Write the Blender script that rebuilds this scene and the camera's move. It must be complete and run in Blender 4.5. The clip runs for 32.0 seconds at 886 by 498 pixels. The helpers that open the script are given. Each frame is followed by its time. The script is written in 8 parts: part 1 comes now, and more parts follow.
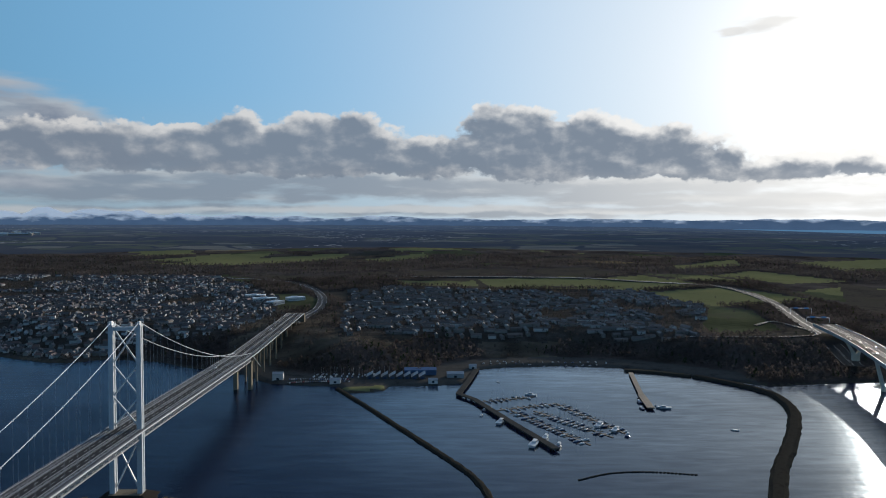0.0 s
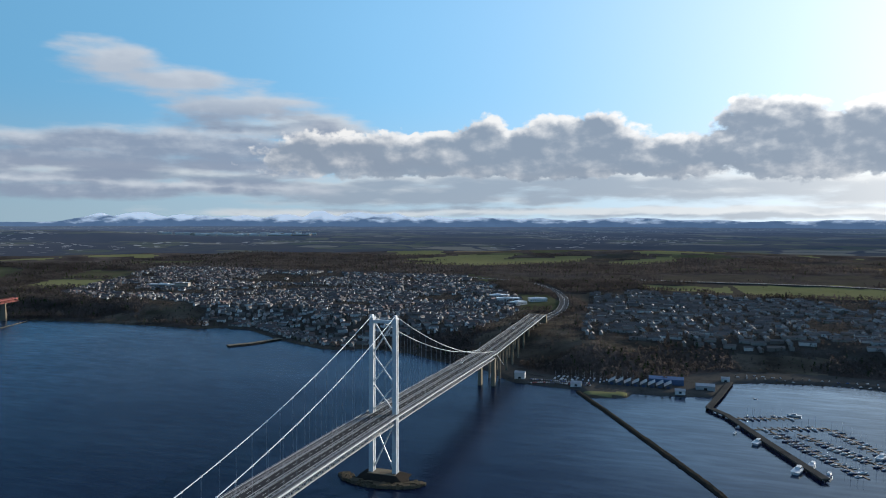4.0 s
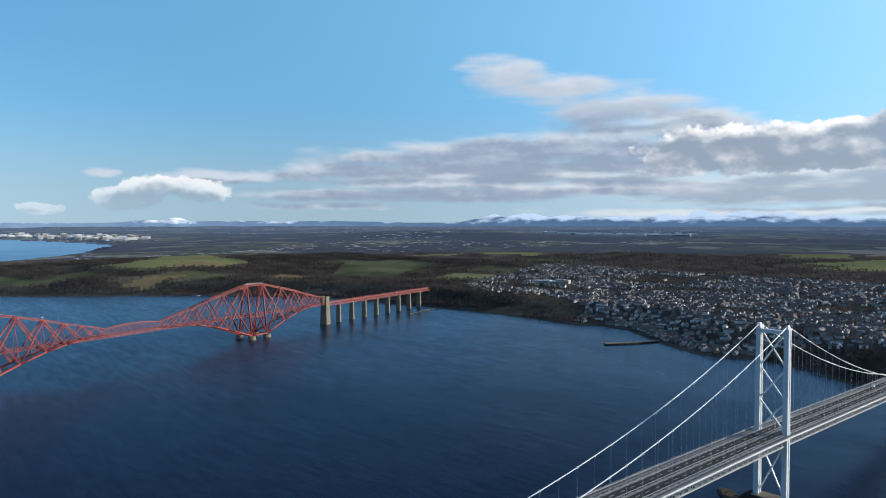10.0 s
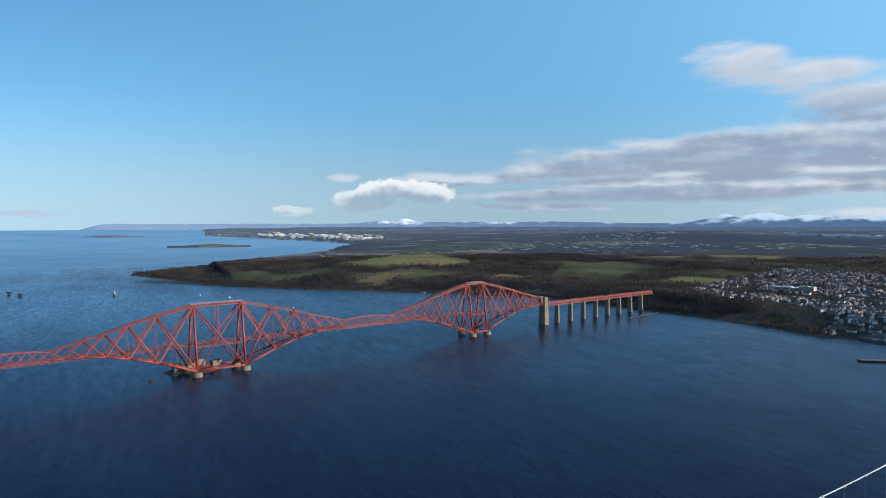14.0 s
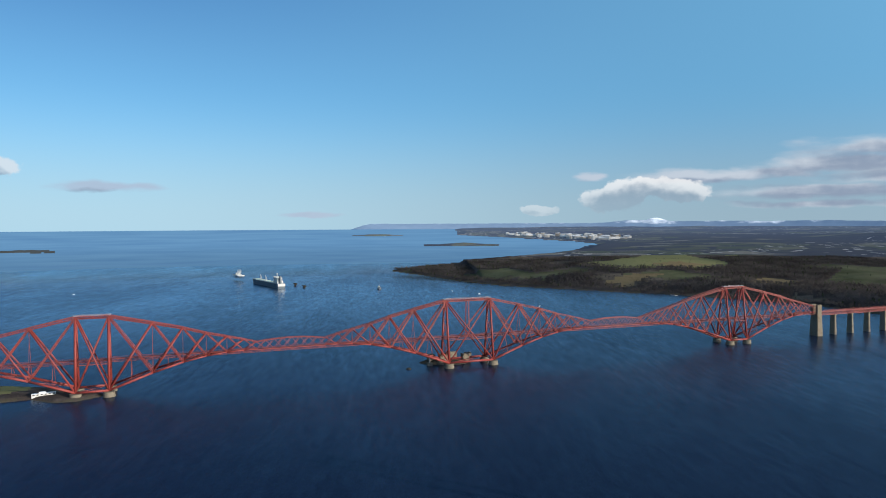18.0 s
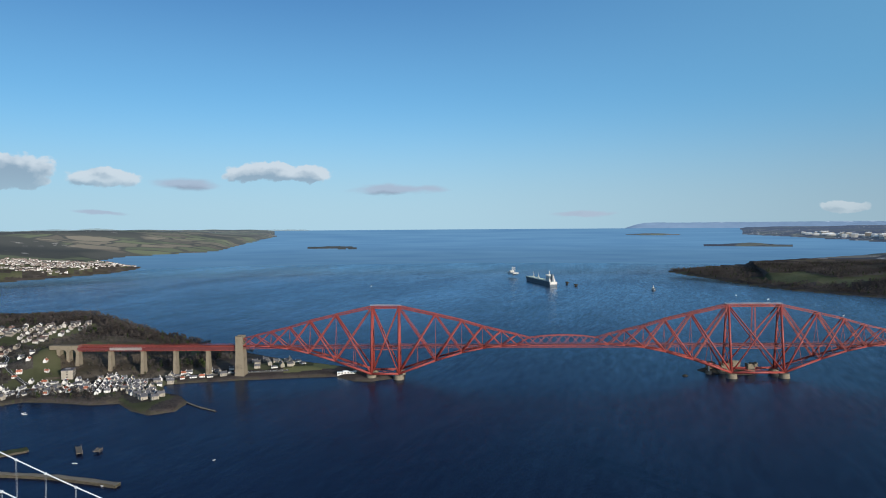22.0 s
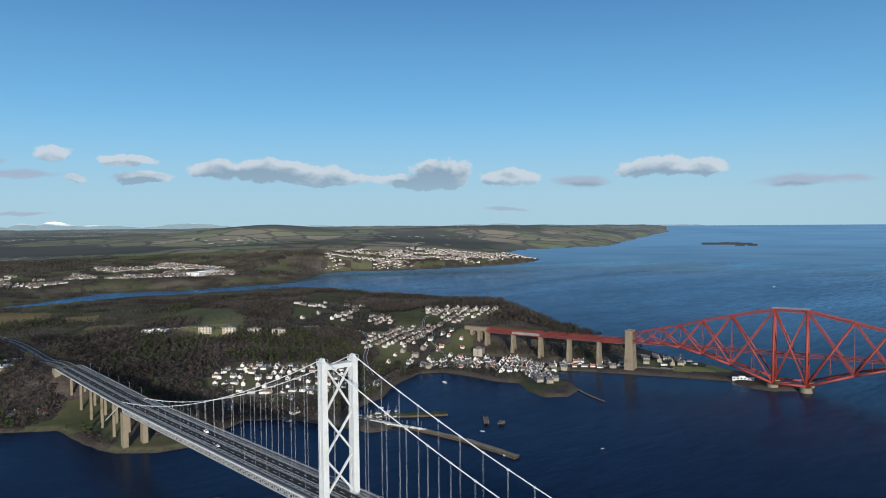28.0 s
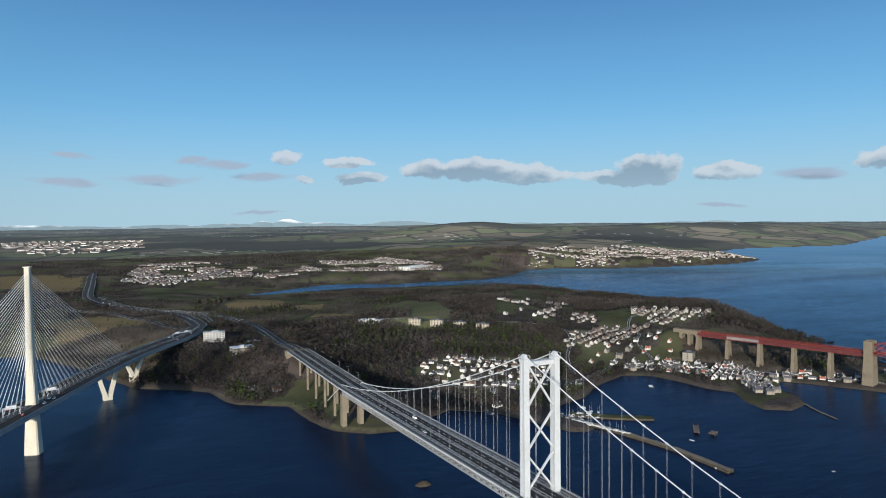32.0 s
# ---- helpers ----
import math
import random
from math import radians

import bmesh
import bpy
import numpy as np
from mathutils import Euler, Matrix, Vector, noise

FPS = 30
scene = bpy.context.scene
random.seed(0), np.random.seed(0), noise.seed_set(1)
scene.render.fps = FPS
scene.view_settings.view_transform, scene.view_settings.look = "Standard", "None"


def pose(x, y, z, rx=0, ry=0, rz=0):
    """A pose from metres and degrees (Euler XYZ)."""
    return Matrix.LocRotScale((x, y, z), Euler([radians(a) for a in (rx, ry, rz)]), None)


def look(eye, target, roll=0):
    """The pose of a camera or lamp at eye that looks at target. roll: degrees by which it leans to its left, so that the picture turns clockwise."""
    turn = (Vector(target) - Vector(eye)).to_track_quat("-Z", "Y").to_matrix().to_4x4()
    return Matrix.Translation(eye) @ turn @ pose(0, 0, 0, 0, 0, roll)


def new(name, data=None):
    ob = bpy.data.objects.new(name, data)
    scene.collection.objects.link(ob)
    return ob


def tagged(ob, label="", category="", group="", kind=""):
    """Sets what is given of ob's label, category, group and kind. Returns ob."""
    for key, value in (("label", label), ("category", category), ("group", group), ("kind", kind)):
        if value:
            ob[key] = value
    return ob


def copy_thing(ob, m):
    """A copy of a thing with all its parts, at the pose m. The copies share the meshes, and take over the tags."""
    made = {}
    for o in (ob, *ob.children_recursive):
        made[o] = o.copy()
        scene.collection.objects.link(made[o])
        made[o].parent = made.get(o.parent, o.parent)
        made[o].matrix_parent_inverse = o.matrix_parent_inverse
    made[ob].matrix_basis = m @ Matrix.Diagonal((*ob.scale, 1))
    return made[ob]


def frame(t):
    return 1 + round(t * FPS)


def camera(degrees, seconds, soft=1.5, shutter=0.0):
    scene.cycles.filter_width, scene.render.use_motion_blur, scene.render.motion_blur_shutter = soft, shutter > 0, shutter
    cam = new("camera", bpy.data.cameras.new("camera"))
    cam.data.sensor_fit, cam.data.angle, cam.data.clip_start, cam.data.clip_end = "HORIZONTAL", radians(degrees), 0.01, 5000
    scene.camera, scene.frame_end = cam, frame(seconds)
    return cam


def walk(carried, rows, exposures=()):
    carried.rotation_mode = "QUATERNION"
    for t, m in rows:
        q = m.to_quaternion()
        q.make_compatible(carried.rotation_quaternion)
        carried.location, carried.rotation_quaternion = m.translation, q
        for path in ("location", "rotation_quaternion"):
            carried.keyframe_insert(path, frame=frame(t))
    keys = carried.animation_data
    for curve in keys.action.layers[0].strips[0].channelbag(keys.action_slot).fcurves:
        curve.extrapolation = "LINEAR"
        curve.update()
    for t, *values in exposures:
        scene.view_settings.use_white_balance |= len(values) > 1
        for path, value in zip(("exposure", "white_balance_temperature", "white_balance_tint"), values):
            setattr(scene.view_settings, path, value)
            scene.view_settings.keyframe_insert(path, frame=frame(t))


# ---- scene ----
# the camera hangs in one place and turns
cam = camera(64.46, 32.0, soft=1.0)
EYE = (0, 0, 245.3)
TURN = [  # seconds, yaw, pitch, roll
    (0, -0.00, -2.25, -0.25), (0.5, 3.07, -2.20, -0.27), (1, 5.07, -2.18, -0.28), (1.5, 6.94, -2.18, -0.27),
    (2, 9.19, -2.17, -0.25), (2.5, 11.68, -2.16, -0.20), (4.5, 22.41, -2.17, -0.19), (5, 25.35, -2.18, -0.18),
    (5.5, 28.32, -2.19, -0.13), (6, 31.12, -2.21, -0.11), (6.5, 33.99, -2.22, -0.07), (7, 36.48, -2.23, -0.06),
    (7.5, 38.93, -2.24, -0.05), (8, 41.28, -2.25, -0.04), (8.5, 43.60, -2.26, -0.05), (9, 45.86, -2.23, -0.05),
    (9.5, 47.95, -2.22, -0.05), (10, 49.72, -2.20, -0.00), (10.5, 51.49, -2.19, 0.01), (11, 53.30, -2.17, 0.01),
    (11.5, 55.59, -2.17, 0.05), (12, 58.02, -2.16, 0.01), (12.5, 60.29, -2.16, 0.02), (13, 62.79, -2.15, 0.05),
    (13.5, 65.10, -2.15, 0.07), (14, 67.45, -2.14, 0.07), (14.5, 69.76, -2.14, 0.09), (16.5, 79.03, -2.14, 0.13),
    (17, 81.71, -2.14, 0.16), (17.5, 84.52, -2.13, 0.20), (18, 87.33, -2.13, 0.23), (18.5, 90.04, -2.11, 0.24),
    (19, 93.29, -2.10, 0.25), (19.5, 96.30, -2.10, 0.27), (20, 99.16, -2.09, 0.31), (20.5, 101.99, -2.09, 0.32),
    (21, 104.48, -2.10, 0.38), (21.5, 106.85, -2.11, 0.39), (22, 109.25, -2.10, 0.41), (22.5, 111.79, -2.10, 0.42),
    (23, 114.33, -2.10, 0.45), (23.5, 116.94, -2.10, 0.47), (24, 119.45, -2.13, 0.48), (24.5, 122.40, -2.12, 0.53),
    (25, 125.78, -2.15, 0.53), (25.5, 128.92, -2.17, 0.54), (26, 132.03, -2.17, 0.55), (26.5, 134.77, -2.20, 0.52),
    (28.5, 142.13, -2.24, 0.60), (29, 144.09, -2.24, 0.58), (29.5, 145.95, -2.25, 0.58), (30, 147.86, -2.27, 0.63),
    (30.5, 150.02, -2.27, 0.60), (31, 152.32, -2.26, 0.58), (31.5, 154.65, -2.28, 0.62), (32, 156.84, -2.30, 0.66),
]
walk(cam, [(t, pose(*EYE, 90 + pitch, roll, yaw)) for t, yaw, pitch, roll in TURN], exposures=[(0.0, -0.46), (2.0, -0.20), (5.0, 0.12), (8.0, 0.24), (13.0, 0.30), (17.0, 0.15), (20.0, 0.06), (26.0, -0.08), (32.0, -0.08)])

# ---- daylight: a low winter sun and a clear sky ----
SUN_AZ, SUN_EL = 33.0, 10.5          # degrees from +y towards +x, and above the horizon
sun_dir = Vector((math.sin(radians(SUN_AZ)) * math.cos(radians(SUN_EL)), math.cos(radians(SUN_AZ)) * math.cos(radians(SUN_EL)), math.sin(radians(SUN_EL))))
sun_data = bpy.data.lights.new("sun", "SUN")
sun_data.energy, sun_data.angle, sun_data.color = 5.4, radians(0.53), (1.0, 0.91, 0.78)
sun = new("sun", sun_data)
sun.matrix_world = look(sun_dir * 1000, (0, 0, 0))

world = bpy.data.worlds.new("sky")
scene.world = world
world.use_nodes = True
wn, wl = world.node_tree.nodes, world.node_tree.links
wn.clear()


def wmath(nodes, links, op, a, b=None, c=None):
    n = nodes.new("ShaderNodeMath")
    n.operation = op
    for i, v in enumerate((a, b, c)):
        if v is None:
            continue
        if isinstance(v, (int, float)):
            n.inputs[i].default_value = v
        else:
            links.new(v, n.inputs[i])
    return n.outputs[0]


def wvec(nodes, links, op, a, b=None, scale=None):
    n = nodes.new("ShaderNodeVectorMath")
    n.operation = op
    for i, v in enumerate((a, b)):
        if v is None:
            continue
        if isinstance(v, tuple):
            n.inputs[i].default_value = v
        else:
            links.new(v, n.inputs[i])
    if scale is not None:
        n.inputs["Scale"].default_value = scale
    return n.outputs["Value"] if op in ("LENGTH", "DISTANCE") else n.outputs["Vector"]


# cloud banks over the firth: bearing and height in degrees, half width and half height
CLOUD_BANK = [(-1.6, 5.6, 4.5, 1.5), (3.5, 5.2, 5.0, 1.4), (30.1, 5.5, 4.1, 1.38), (23.9, 4.9, 7.3, 1.23), (16.3, 6.6, 3.0, 1.61), (13.7, 5.6, 9.5, 1.82), (8.4, 6.9, 4.3, 1.80), (1.8, 5.0, 2.8,
    1.38), (-5.5, 7.3, 3.4, 2.18), (-8.0, 5.5, 8.5, 2.16), (-12.0, 7.1, 2.6, 1.58), (-16.7, 5.8, 4.6, 1.68), (-20.9, 4.5, 3.2, 1.20), (-26.3,
    4.1, 3.3, 0.96), (-30.8, 4.1, 2.0, 0.81), (21.2, 1.9, 13.2, 0.52), (-0.7, 2.5, 19.3, 0.64), (-20.5, 1.8, 16.9, 0.64), (-3.0, 0.9, 32.1,
    0.41), (28.1, 0.7, 10.8, 0.36)]
CLOUD_STREAK = [(44.3, 11.6, 3.2, 1.25), (40.6, 10.4, 5.2, 1.1), (35.3, 8.9, 6.4, 1.2), (44.8, 5.5, 13.0,
    1.04), (54.3, 5.1, 4.3, 0.78), (37.7, 5.9, 10.4, 1.54), (29.5, 6.7, 5.0, 1.28), (51.1, 3.1, 10.6, 0.65), (58.1, 2.5, 5.1, 0.44), (41.3, 2.6,
    12.5, 0.71), (59.5, 1.2, 4.6, 0.32), (61.2, 3.7, 2.1, 0.41), (27.6, 5.1, 7.3, 1.46)]
CLOUD_PUFFS = [(73.6, 1.9, 2.7, 0.89), (71.2, 2.6, 2.7, 0.81), (68.7, 2.3, 2.0, 0.73), (79.9, 0.9, 1.6, 0.38), (123.4, 4.0, 2.6, 0.69), (120.2, 3.8, 1.8, 0.62), (144.4, 3.5, 1.6, 0.34), (140.7,
    4.0, 2.3, 0.89), (142.0, 3.1, 3.1, 0.47), (134.9, 3.5, 2.5, 0.61)]
CLOUD_FAR = [(157.8, 4.1, 2.1, 0.67), (153.6, 4.1, 4.8, 0.84), (149.5, 3.5, 2.7, 0.50), (143.1, 3.3, 2.7, 0.44), (169.1, 5.0, 1.1, 0.57), (168.1, 3.3, 0.8, 0.31), (164.4, 4.7, 2.1, 0.36), (163.4, 3.5, 1.8, 0.36)]
CLOUD_WISP = [(10.0, 3.3, 24.0, 1.0), (-16.0, 3.0, 17.0, 0.9), (42.0, 3.6, 14.0, 0.8), (31.0, 7.4, 5.0, 1.1), (24.0, 2.6, 20.0, 0.8), (-24.7, 14.4, 2.1, 0.64), (-22.3, 14.0, 1.2, 0.31)]
CLOUD_BODY = [(20.0, 5.8, 9.0, 1.6), (10.0, 5.6, 9.0, 1.7), (-9.0, 5.9, 7.0, 2.1), (14.0, 4.4, 17.0, 0.75), (-11.0, 4.4, 12.0, 0.85)]
CLOUD_MASS = [(40.0, 6.0, 10.0, 1.4), (47.0, 4.6, 12.0, 1.0), (35.0, 4.3, 9.0, 0.9), (57.0, 4.2, 6.0, 0.6), (47.0, 2.4, 9.0, 0.7), (66.6, 3.6, 6.5, 0.50), (75.6, 3.7, 1.0, 0.36), (59.3, 2.3, 6.0, 0.64)]
CLOUD_LOW = [(112.7, 2.7, 3.2, 0.42), (128.8, 3.1, 2.4, 0.46), (98.1, 0.7, 3.2, 0.2), (185.3, 3.0, 1.9, 0.3), (179.0, 3.4, 2.8, 0.42), (173.9, 4.6, 1.9, 0.36), (170.9, 3.7, 1.9, 0.34), (184.2, 4.9, 1.2, 0.24), (176.6, 4.9, 1.1, 0.3), (134.7, 0.9, 1.6, 0.16), (171.4, 0.8, 1.7, 0.14)]


def cloud_group(name, rows, wander, stretch=(1.0, 1.0, 1.0), bumps=0.0):
    """A node group: how deep inside a cloud of this bank a bearing and height lie (above 0: inside)."""
    g = bpy.data.node_groups.new(name, "ShaderNodeTree")
    g.interface.new_socket("Place", in_out="INPUT", socket_type="NodeSocketVector")
    g.interface.new_socket("Depth", in_out="OUTPUT", socket_type="NodeSocketFloat")
    n, l = g.nodes, g.links
    gi, go = n.new("NodeGroupInput"), n.new("NodeGroupOutput")
    # ragged edges: a few scales of wandering
    bent = gi.outputs[0]
    drawn = wvec(n, l, "MULTIPLY", bent, stretch)
    for sc, amp in wander:
        t = n.new("ShaderNodeTexNoise")
        t.inputs["Scale"].default_value, t.inputs["Detail"].default_value, t.inputs["Roughness"].default_value = sc, 2, 0.5
        l.new(drawn, t.inputs["Vector"])
        off = wvec(n, l, "MULTIPLY", wvec(n, l, "SUBTRACT", t.outputs["Color"], (0.5, 0.5, 0.5)), amp)
        bent = wvec(n, l, "ADD", bent, off)
    best = None
    for a, e, w, h in rows:
        w, h = w * 1.12, h * 1.16
        d = wvec(n, l, "LENGTH", wvec(n, l, "MULTIPLY", wvec(n, l, "SUBTRACT", bent, (a, e, 0)), (1 / w, 1 / h, 0)))
        best = d if best is None else wmath(n, l, "SMOOTH_MIN", best, d, 0.25)
    depth = wmath(n, l, "SUBTRACT", 1.0, best)
    # round cauliflower heads at two sizes
    for sc, amp in ((0.55, bumps), (1.5, bumps * 0.45)):
        if bumps:
            v = n.new("ShaderNodeTexVoronoi")
            v.voronoi_dimensions, v.feature = "2D", "SMOOTH_F1"
            v.inputs["Scale"].default_value, v.inputs["Smoothness"].default_value = sc, 0.25
            l.new(wvec(n, l, "MULTIPLY", bent, (0.8, 1.15, 1.0)), v.inputs["Vector"])
            depth = wmath(n, l, "ADD", depth, wmath(n, l, "MULTIPLY", wmath(n, l, "SUBTRACT", 0.45, v.outputs["Distance"]), amp))
    l.new(depth, go.inputs[0])
    return g


HEAP_WANDER = ((0.22, (2.4, 0.9, 0)), (0.9, (1.1, 0.55, 0)), (3.2, (0.32, 0.22, 0)))
LAYER_WANDER = ((0.25, (4.0, 0.9, 0)), (0.9, (1.6, 0.5, 0)), (3.0, (0.5, 0.2, 0)))
cloud_all = cloud_group("cloud_depth", CLOUD_BANK[:15] + CLOUD_BODY + CLOUD_PUFFS + CLOUD_FAR, HEAP_WANDER, bumps=0.42)
cloud_layer = cloud_group("cloud_layer_depth", CLOUD_STREAK + CLOUD_MASS + CLOUD_LOW, LAYER_WANDER, (0.45, 1.1, 1.0))
cloud_thin = cloud_group("thin_cloud_depth", CLOUD_BANK[15:] + CLOUD_WISP, LAYER_WANDER, (0.4, 1.2, 1.0))
w_out = wn.new("ShaderNodeOutputWorld")
w_bg = wn.new("ShaderNodeBackground")
w_sky = wn.new("ShaderNodeTexSky")
w_sky.sky_type, w_sky.sun_disc = "NISHITA", False
w_sky.sun_elevation, w_sky.sun_rotation = radians(SUN_EL), radians(SUN_AZ)
w_sky.altitude, w_sky.air_density, w_sky.dust_density, w_sky.ozone_density = 100, 1.0, 0.8, 1.2
w_co = wn.new("ShaderNodeTexCoord")
w_sep = wn.new("ShaderNodeSeparateXYZ")
wl.new(w_co.outputs["Generated"], w_sep.inputs[0])
w_az = wmath(wn, wl, "MULTIPLY", wmath(wn, wl, "ARCTAN2", wmath(wn, wl, "MULTIPLY", w_sep.outputs[0], -1.0), w_sep.outputs[1]), 57.2958)
w_el = wmath(wn, wl, "MULTIPLY", wmath(wn, wl, "ARCSINE", w_sep.outputs[2]), 57.2958)
w_wrap = wmath(wn, wl, "ADD", w_az, wmath(wn, wl, "MULTIPLY", wmath(wn, wl, "LESS_THAN", w_az, -120.0), 360.0))
w_p = wn.new("ShaderNodeCombineXYZ")
wl.new(w_wrap, w_p.inputs[0]), wl.new(w_el, w_p.inputs[1])


def depth_at(offset, tree=cloud_all):
    g = wn.new("ShaderNodeGroup")
    g.node_tree = tree
    wl.new(wvec(wn, wl, "ADD", w_p.outputs[0], offset), g.inputs[0])
    return g.outputs[0]


def wstep(v, a, b):
    n = wn.new("ShaderNodeMapRange")
    n.interpolation_type = "SMOOTHSTEP"
    wl.new(v, n.inputs["Value"])
    n.inputs["From Min"].default_value, n.inputs["From Max"].default_value = a, b
    return n.outputs[0]


def wmix(fac, a, b):
    n = wn.new("ShaderNodeMix")
    n.data_type = "RGBA"
    for sock, v in ((n.inputs[0], fac), (n.inputs[6], a), (n.inputs[7], b)):
        if isinstance(v, tuple):
            sock.default_value = (*v, 1)
        elif isinstance(v, (int, float)):
            sock.default_value = v
        else:
            wl.new(v, sock)
    return n.outputs[2]


def cloud_noise(scale, off, stretch=(1.0, 1.5, 1.0)):
    n = wn.new("ShaderNodeTexNoise")
    n.inputs["Scale"].default_value, n.inputs["Detail"].default_value, n.inputs["Roughness"].default_value = scale, 6, 0.50
    wl.new(wvec(wn, wl, "MULTIPLY", wvec(wn, wl, "ADD", w_p.outputs[0], off), stretch), n.inputs["Vector"])
    return n.outputs["Fac"]


# heaped clouds: bright rims where the sun strikes, soft grey bodies and undersides
w_f0, w_f1, w_f2 = cloud_noise(0.30, (0, 0, 0)), cloud_noise(0.30, (-0.5, 0.55, 0)), cloud_noise(2.2, (0, 0, 0))
w_relief = wmath(wn, wl, "SUBTRACT", w_f0, w_f1)
w_puff = wmath(wn, wl, "ADD", wmath(wn, wl, "MULTIPLY", wmath(wn, wl, "SUBTRACT", w_f0, 0.5), 0.9), wmath(wn, wl, "MULTIPLY", wmath(wn, wl, "SUBTRACT", w_f2, 0.5), 0.55))
here, above, just = depth_at((0, 0, 0)), depth_at((-0.6, 1.3, 0)), depth_at((-0.22, 0.42, 0))
w_alpha = wstep(wmath(wn, wl, "ADD", wmath(wn, wl, "MULTIPLY", here, 1.7), w_puff), -0.05, 0.36)
w_alpha = wmath(wn, wl, "MULTIPLY", w_alpha, wmath(wn, wl, "SUBTRACT", 1.0, wmath(wn, wl, "MULTIPLY", wstep(w_wrap, 62.0, 120.0), 0.25)))
w_shade = wmath(wn, wl, "ADD", wmath(wn, wl, "MULTIPLY", wstep(above, -0.75, 0.15), 0.55), wmath(wn, wl, "MULTIPLY", wstep(just, -0.10, 0.42), 0.45))
w_thick = wmath(wn, wl, "SUBTRACT", w_shade, wmath(wn, wl, "MULTIPLY", w_relief, 1.7))
w_thick = wmath(wn, wl, "SUBTRACT", w_thick, wmath(wn, wl, "MULTIPLY", wmath(wn, wl, "SUBTRACT", w_f0, 0.5), 0.55))
w_thick = wmath(wn, wl, "SUBTRACT", w_thick, wmath(wn, wl, "MULTIPLY", wmath(wn, wl, "SUBTRACT", w_f2, 0.5), 0.10))
w_thick = wmath(wn, wl, "ADD", wstep(w_thick, 0.0, 1.12), wmath(wn, wl, "MULTIPLY", wstep(w_wrap, 85.0, 120.0), 0.15))
# thin milky haze low over the horizon, then the clouds: bright tops, blue-grey undersides
w_haze = wmath(wn, wl, "POWER", wmath(wn, wl, "SUBTRACT", 1.0, wstep(wmath(wn, wl, "ABSOLUTE", w_el), 0.0, 12.0)), 1.6)
w_tint = wn.new("ShaderNodeMix")
w_tint.data_type, w_tint.blend_type = "RGBA", "MULTIPLY"
w_tint.inputs[0].default_value = 1.0
wl.new(w_sky.outputs[0], w_tint.inputs[6])
w_tint.inputs[7].default_value = (0.58, 1.0, 1.42, 1)
w_low = wvec(wn, wl, "ADD", wvec(wn, wl, "SCALE", w_tint.outputs[2], scale=0.2), (1.65, 4.40, 7.2))
# the pale aureole round the low sun
w_cosine = wn.new("ShaderNodeVectorMath")
w_cosine.operation = "DOT_PRODUCT"
wl.new(w_co.outputs["Generated"], w_cosine.inputs[0])
w_cosine.inputs[1].default_value = sun_dir
w_glow = wmath(wn, wl, "POWER", wmath(wn, wl, "MAXIMUM", w_cosine.outputs["Value"], 0.0), 7.5)
# the sky deepens towards the zenith
w_side = wstep(w_cosine.outputs["Value"], 0.1, -0.85)
w_deep = wmath(wn, wl, "MAXIMUM", wmath(wn, wl, "MULTIPLY", wstep(w_el, 15.0, 42.0), 0.86), wmath(wn, wl, "MULTIPLY", wmath(wn, wl, "MULTIPLY", wstep(w_el, 3.0, 24.0), 0.84), w_side))
w_even = wmix(w_deep, w_low, (0.34, 1.35, 4.0))
# high overhead, out of sight, the sky is brightened as added fill light
w_even = wmix(wstep(w_el, 40.0, 62.0), w_even, (3.0, 4.3, 6.4))
w_clear = wmix(wmath(wn, wl, "MULTIPLY", w_haze, 0.80), w_even, wmix(w_side, (4.3, 5.6, 6.4), (4.6, 6.5, 7.4)))
# clear air scatters least at a right angle to the sun
w_phase = wn.new("ShaderNodeValToRGB")
w_phase.color_ramp.interpolation = "B_SPLINE"
ph = w_phase.color_ramp.elements
PHASE = ((0.0, 0.78), (0.07, 0.80), (0.15, 0.76), (0.27, 0.665), (0.37, 0.60), (0.46, 0.575), (0.56, 0.60), (0.70, 0.72), (0.78, 0.83), (0.90, 0.94), (1.0, 1.0))
while len(ph) < len(PHASE):
    ph.new(0.5)
for e, (p, v) in zip(ph, PHASE):
    e.position, e.color = p, (v, v, v, 1)
wl.new(wmath(wn, wl, "MULTIPLY_ADD", w_cosine.outputs["Value"], 0.5, 0.5), w_phase.inputs[0])
w_phased = wn.new("ShaderNodeMix")
w_phased.data_type, w_phased.blend_type = "RGBA", "MULTIPLY"
w_phased.inputs[0].default_value = 1.0
wl.new(wvec(wn, wl, "SCALE", w_clear, scale=1.30), w_phased.inputs[6]), wl.new(w_phase.outputs[0], w_phased.inputs[7])
# and more so higher up; towards the sun the blue pales
w_high = wn.new("ShaderNodeMix")
w_high.data_type, w_high.blend_type = "RGBA", "MULTIPLY"
wl.new(wstep(w_el, 18.0, 34.0), w_high.inputs[0]), wl.new(w_phased.outputs[2], w_high.inputs[6]), wl.new(wmath(wn, wl, "MULTIPLY", wmath(wn, wl, "POWER", w_phase.outputs[0], 2.0), 1.5), w_high.inputs[7])
w_pale = wmath(wn, wl, "MULTIPLY", wmath(wn, wl, "POWER", wmath(wn, wl, "MAXIMUM", w_cosine.outputs["Value"], 0.0), 1.6), 0.30)
w_clear = wmix(w_pale, w_high.outputs[2], (5.2, 6.3, 8.0))
w_clear = wmix(wmath(wn, wl, "MULTIPLY", w_glow, 0.9), w_clear, (13.2, 13.6, 14.0))
w_ring = wmath(wn, wl, "POWER", wmath(wn, wl, "MAXIMUM", w_cosine.outputs["Value"], 0.0), 75.0)
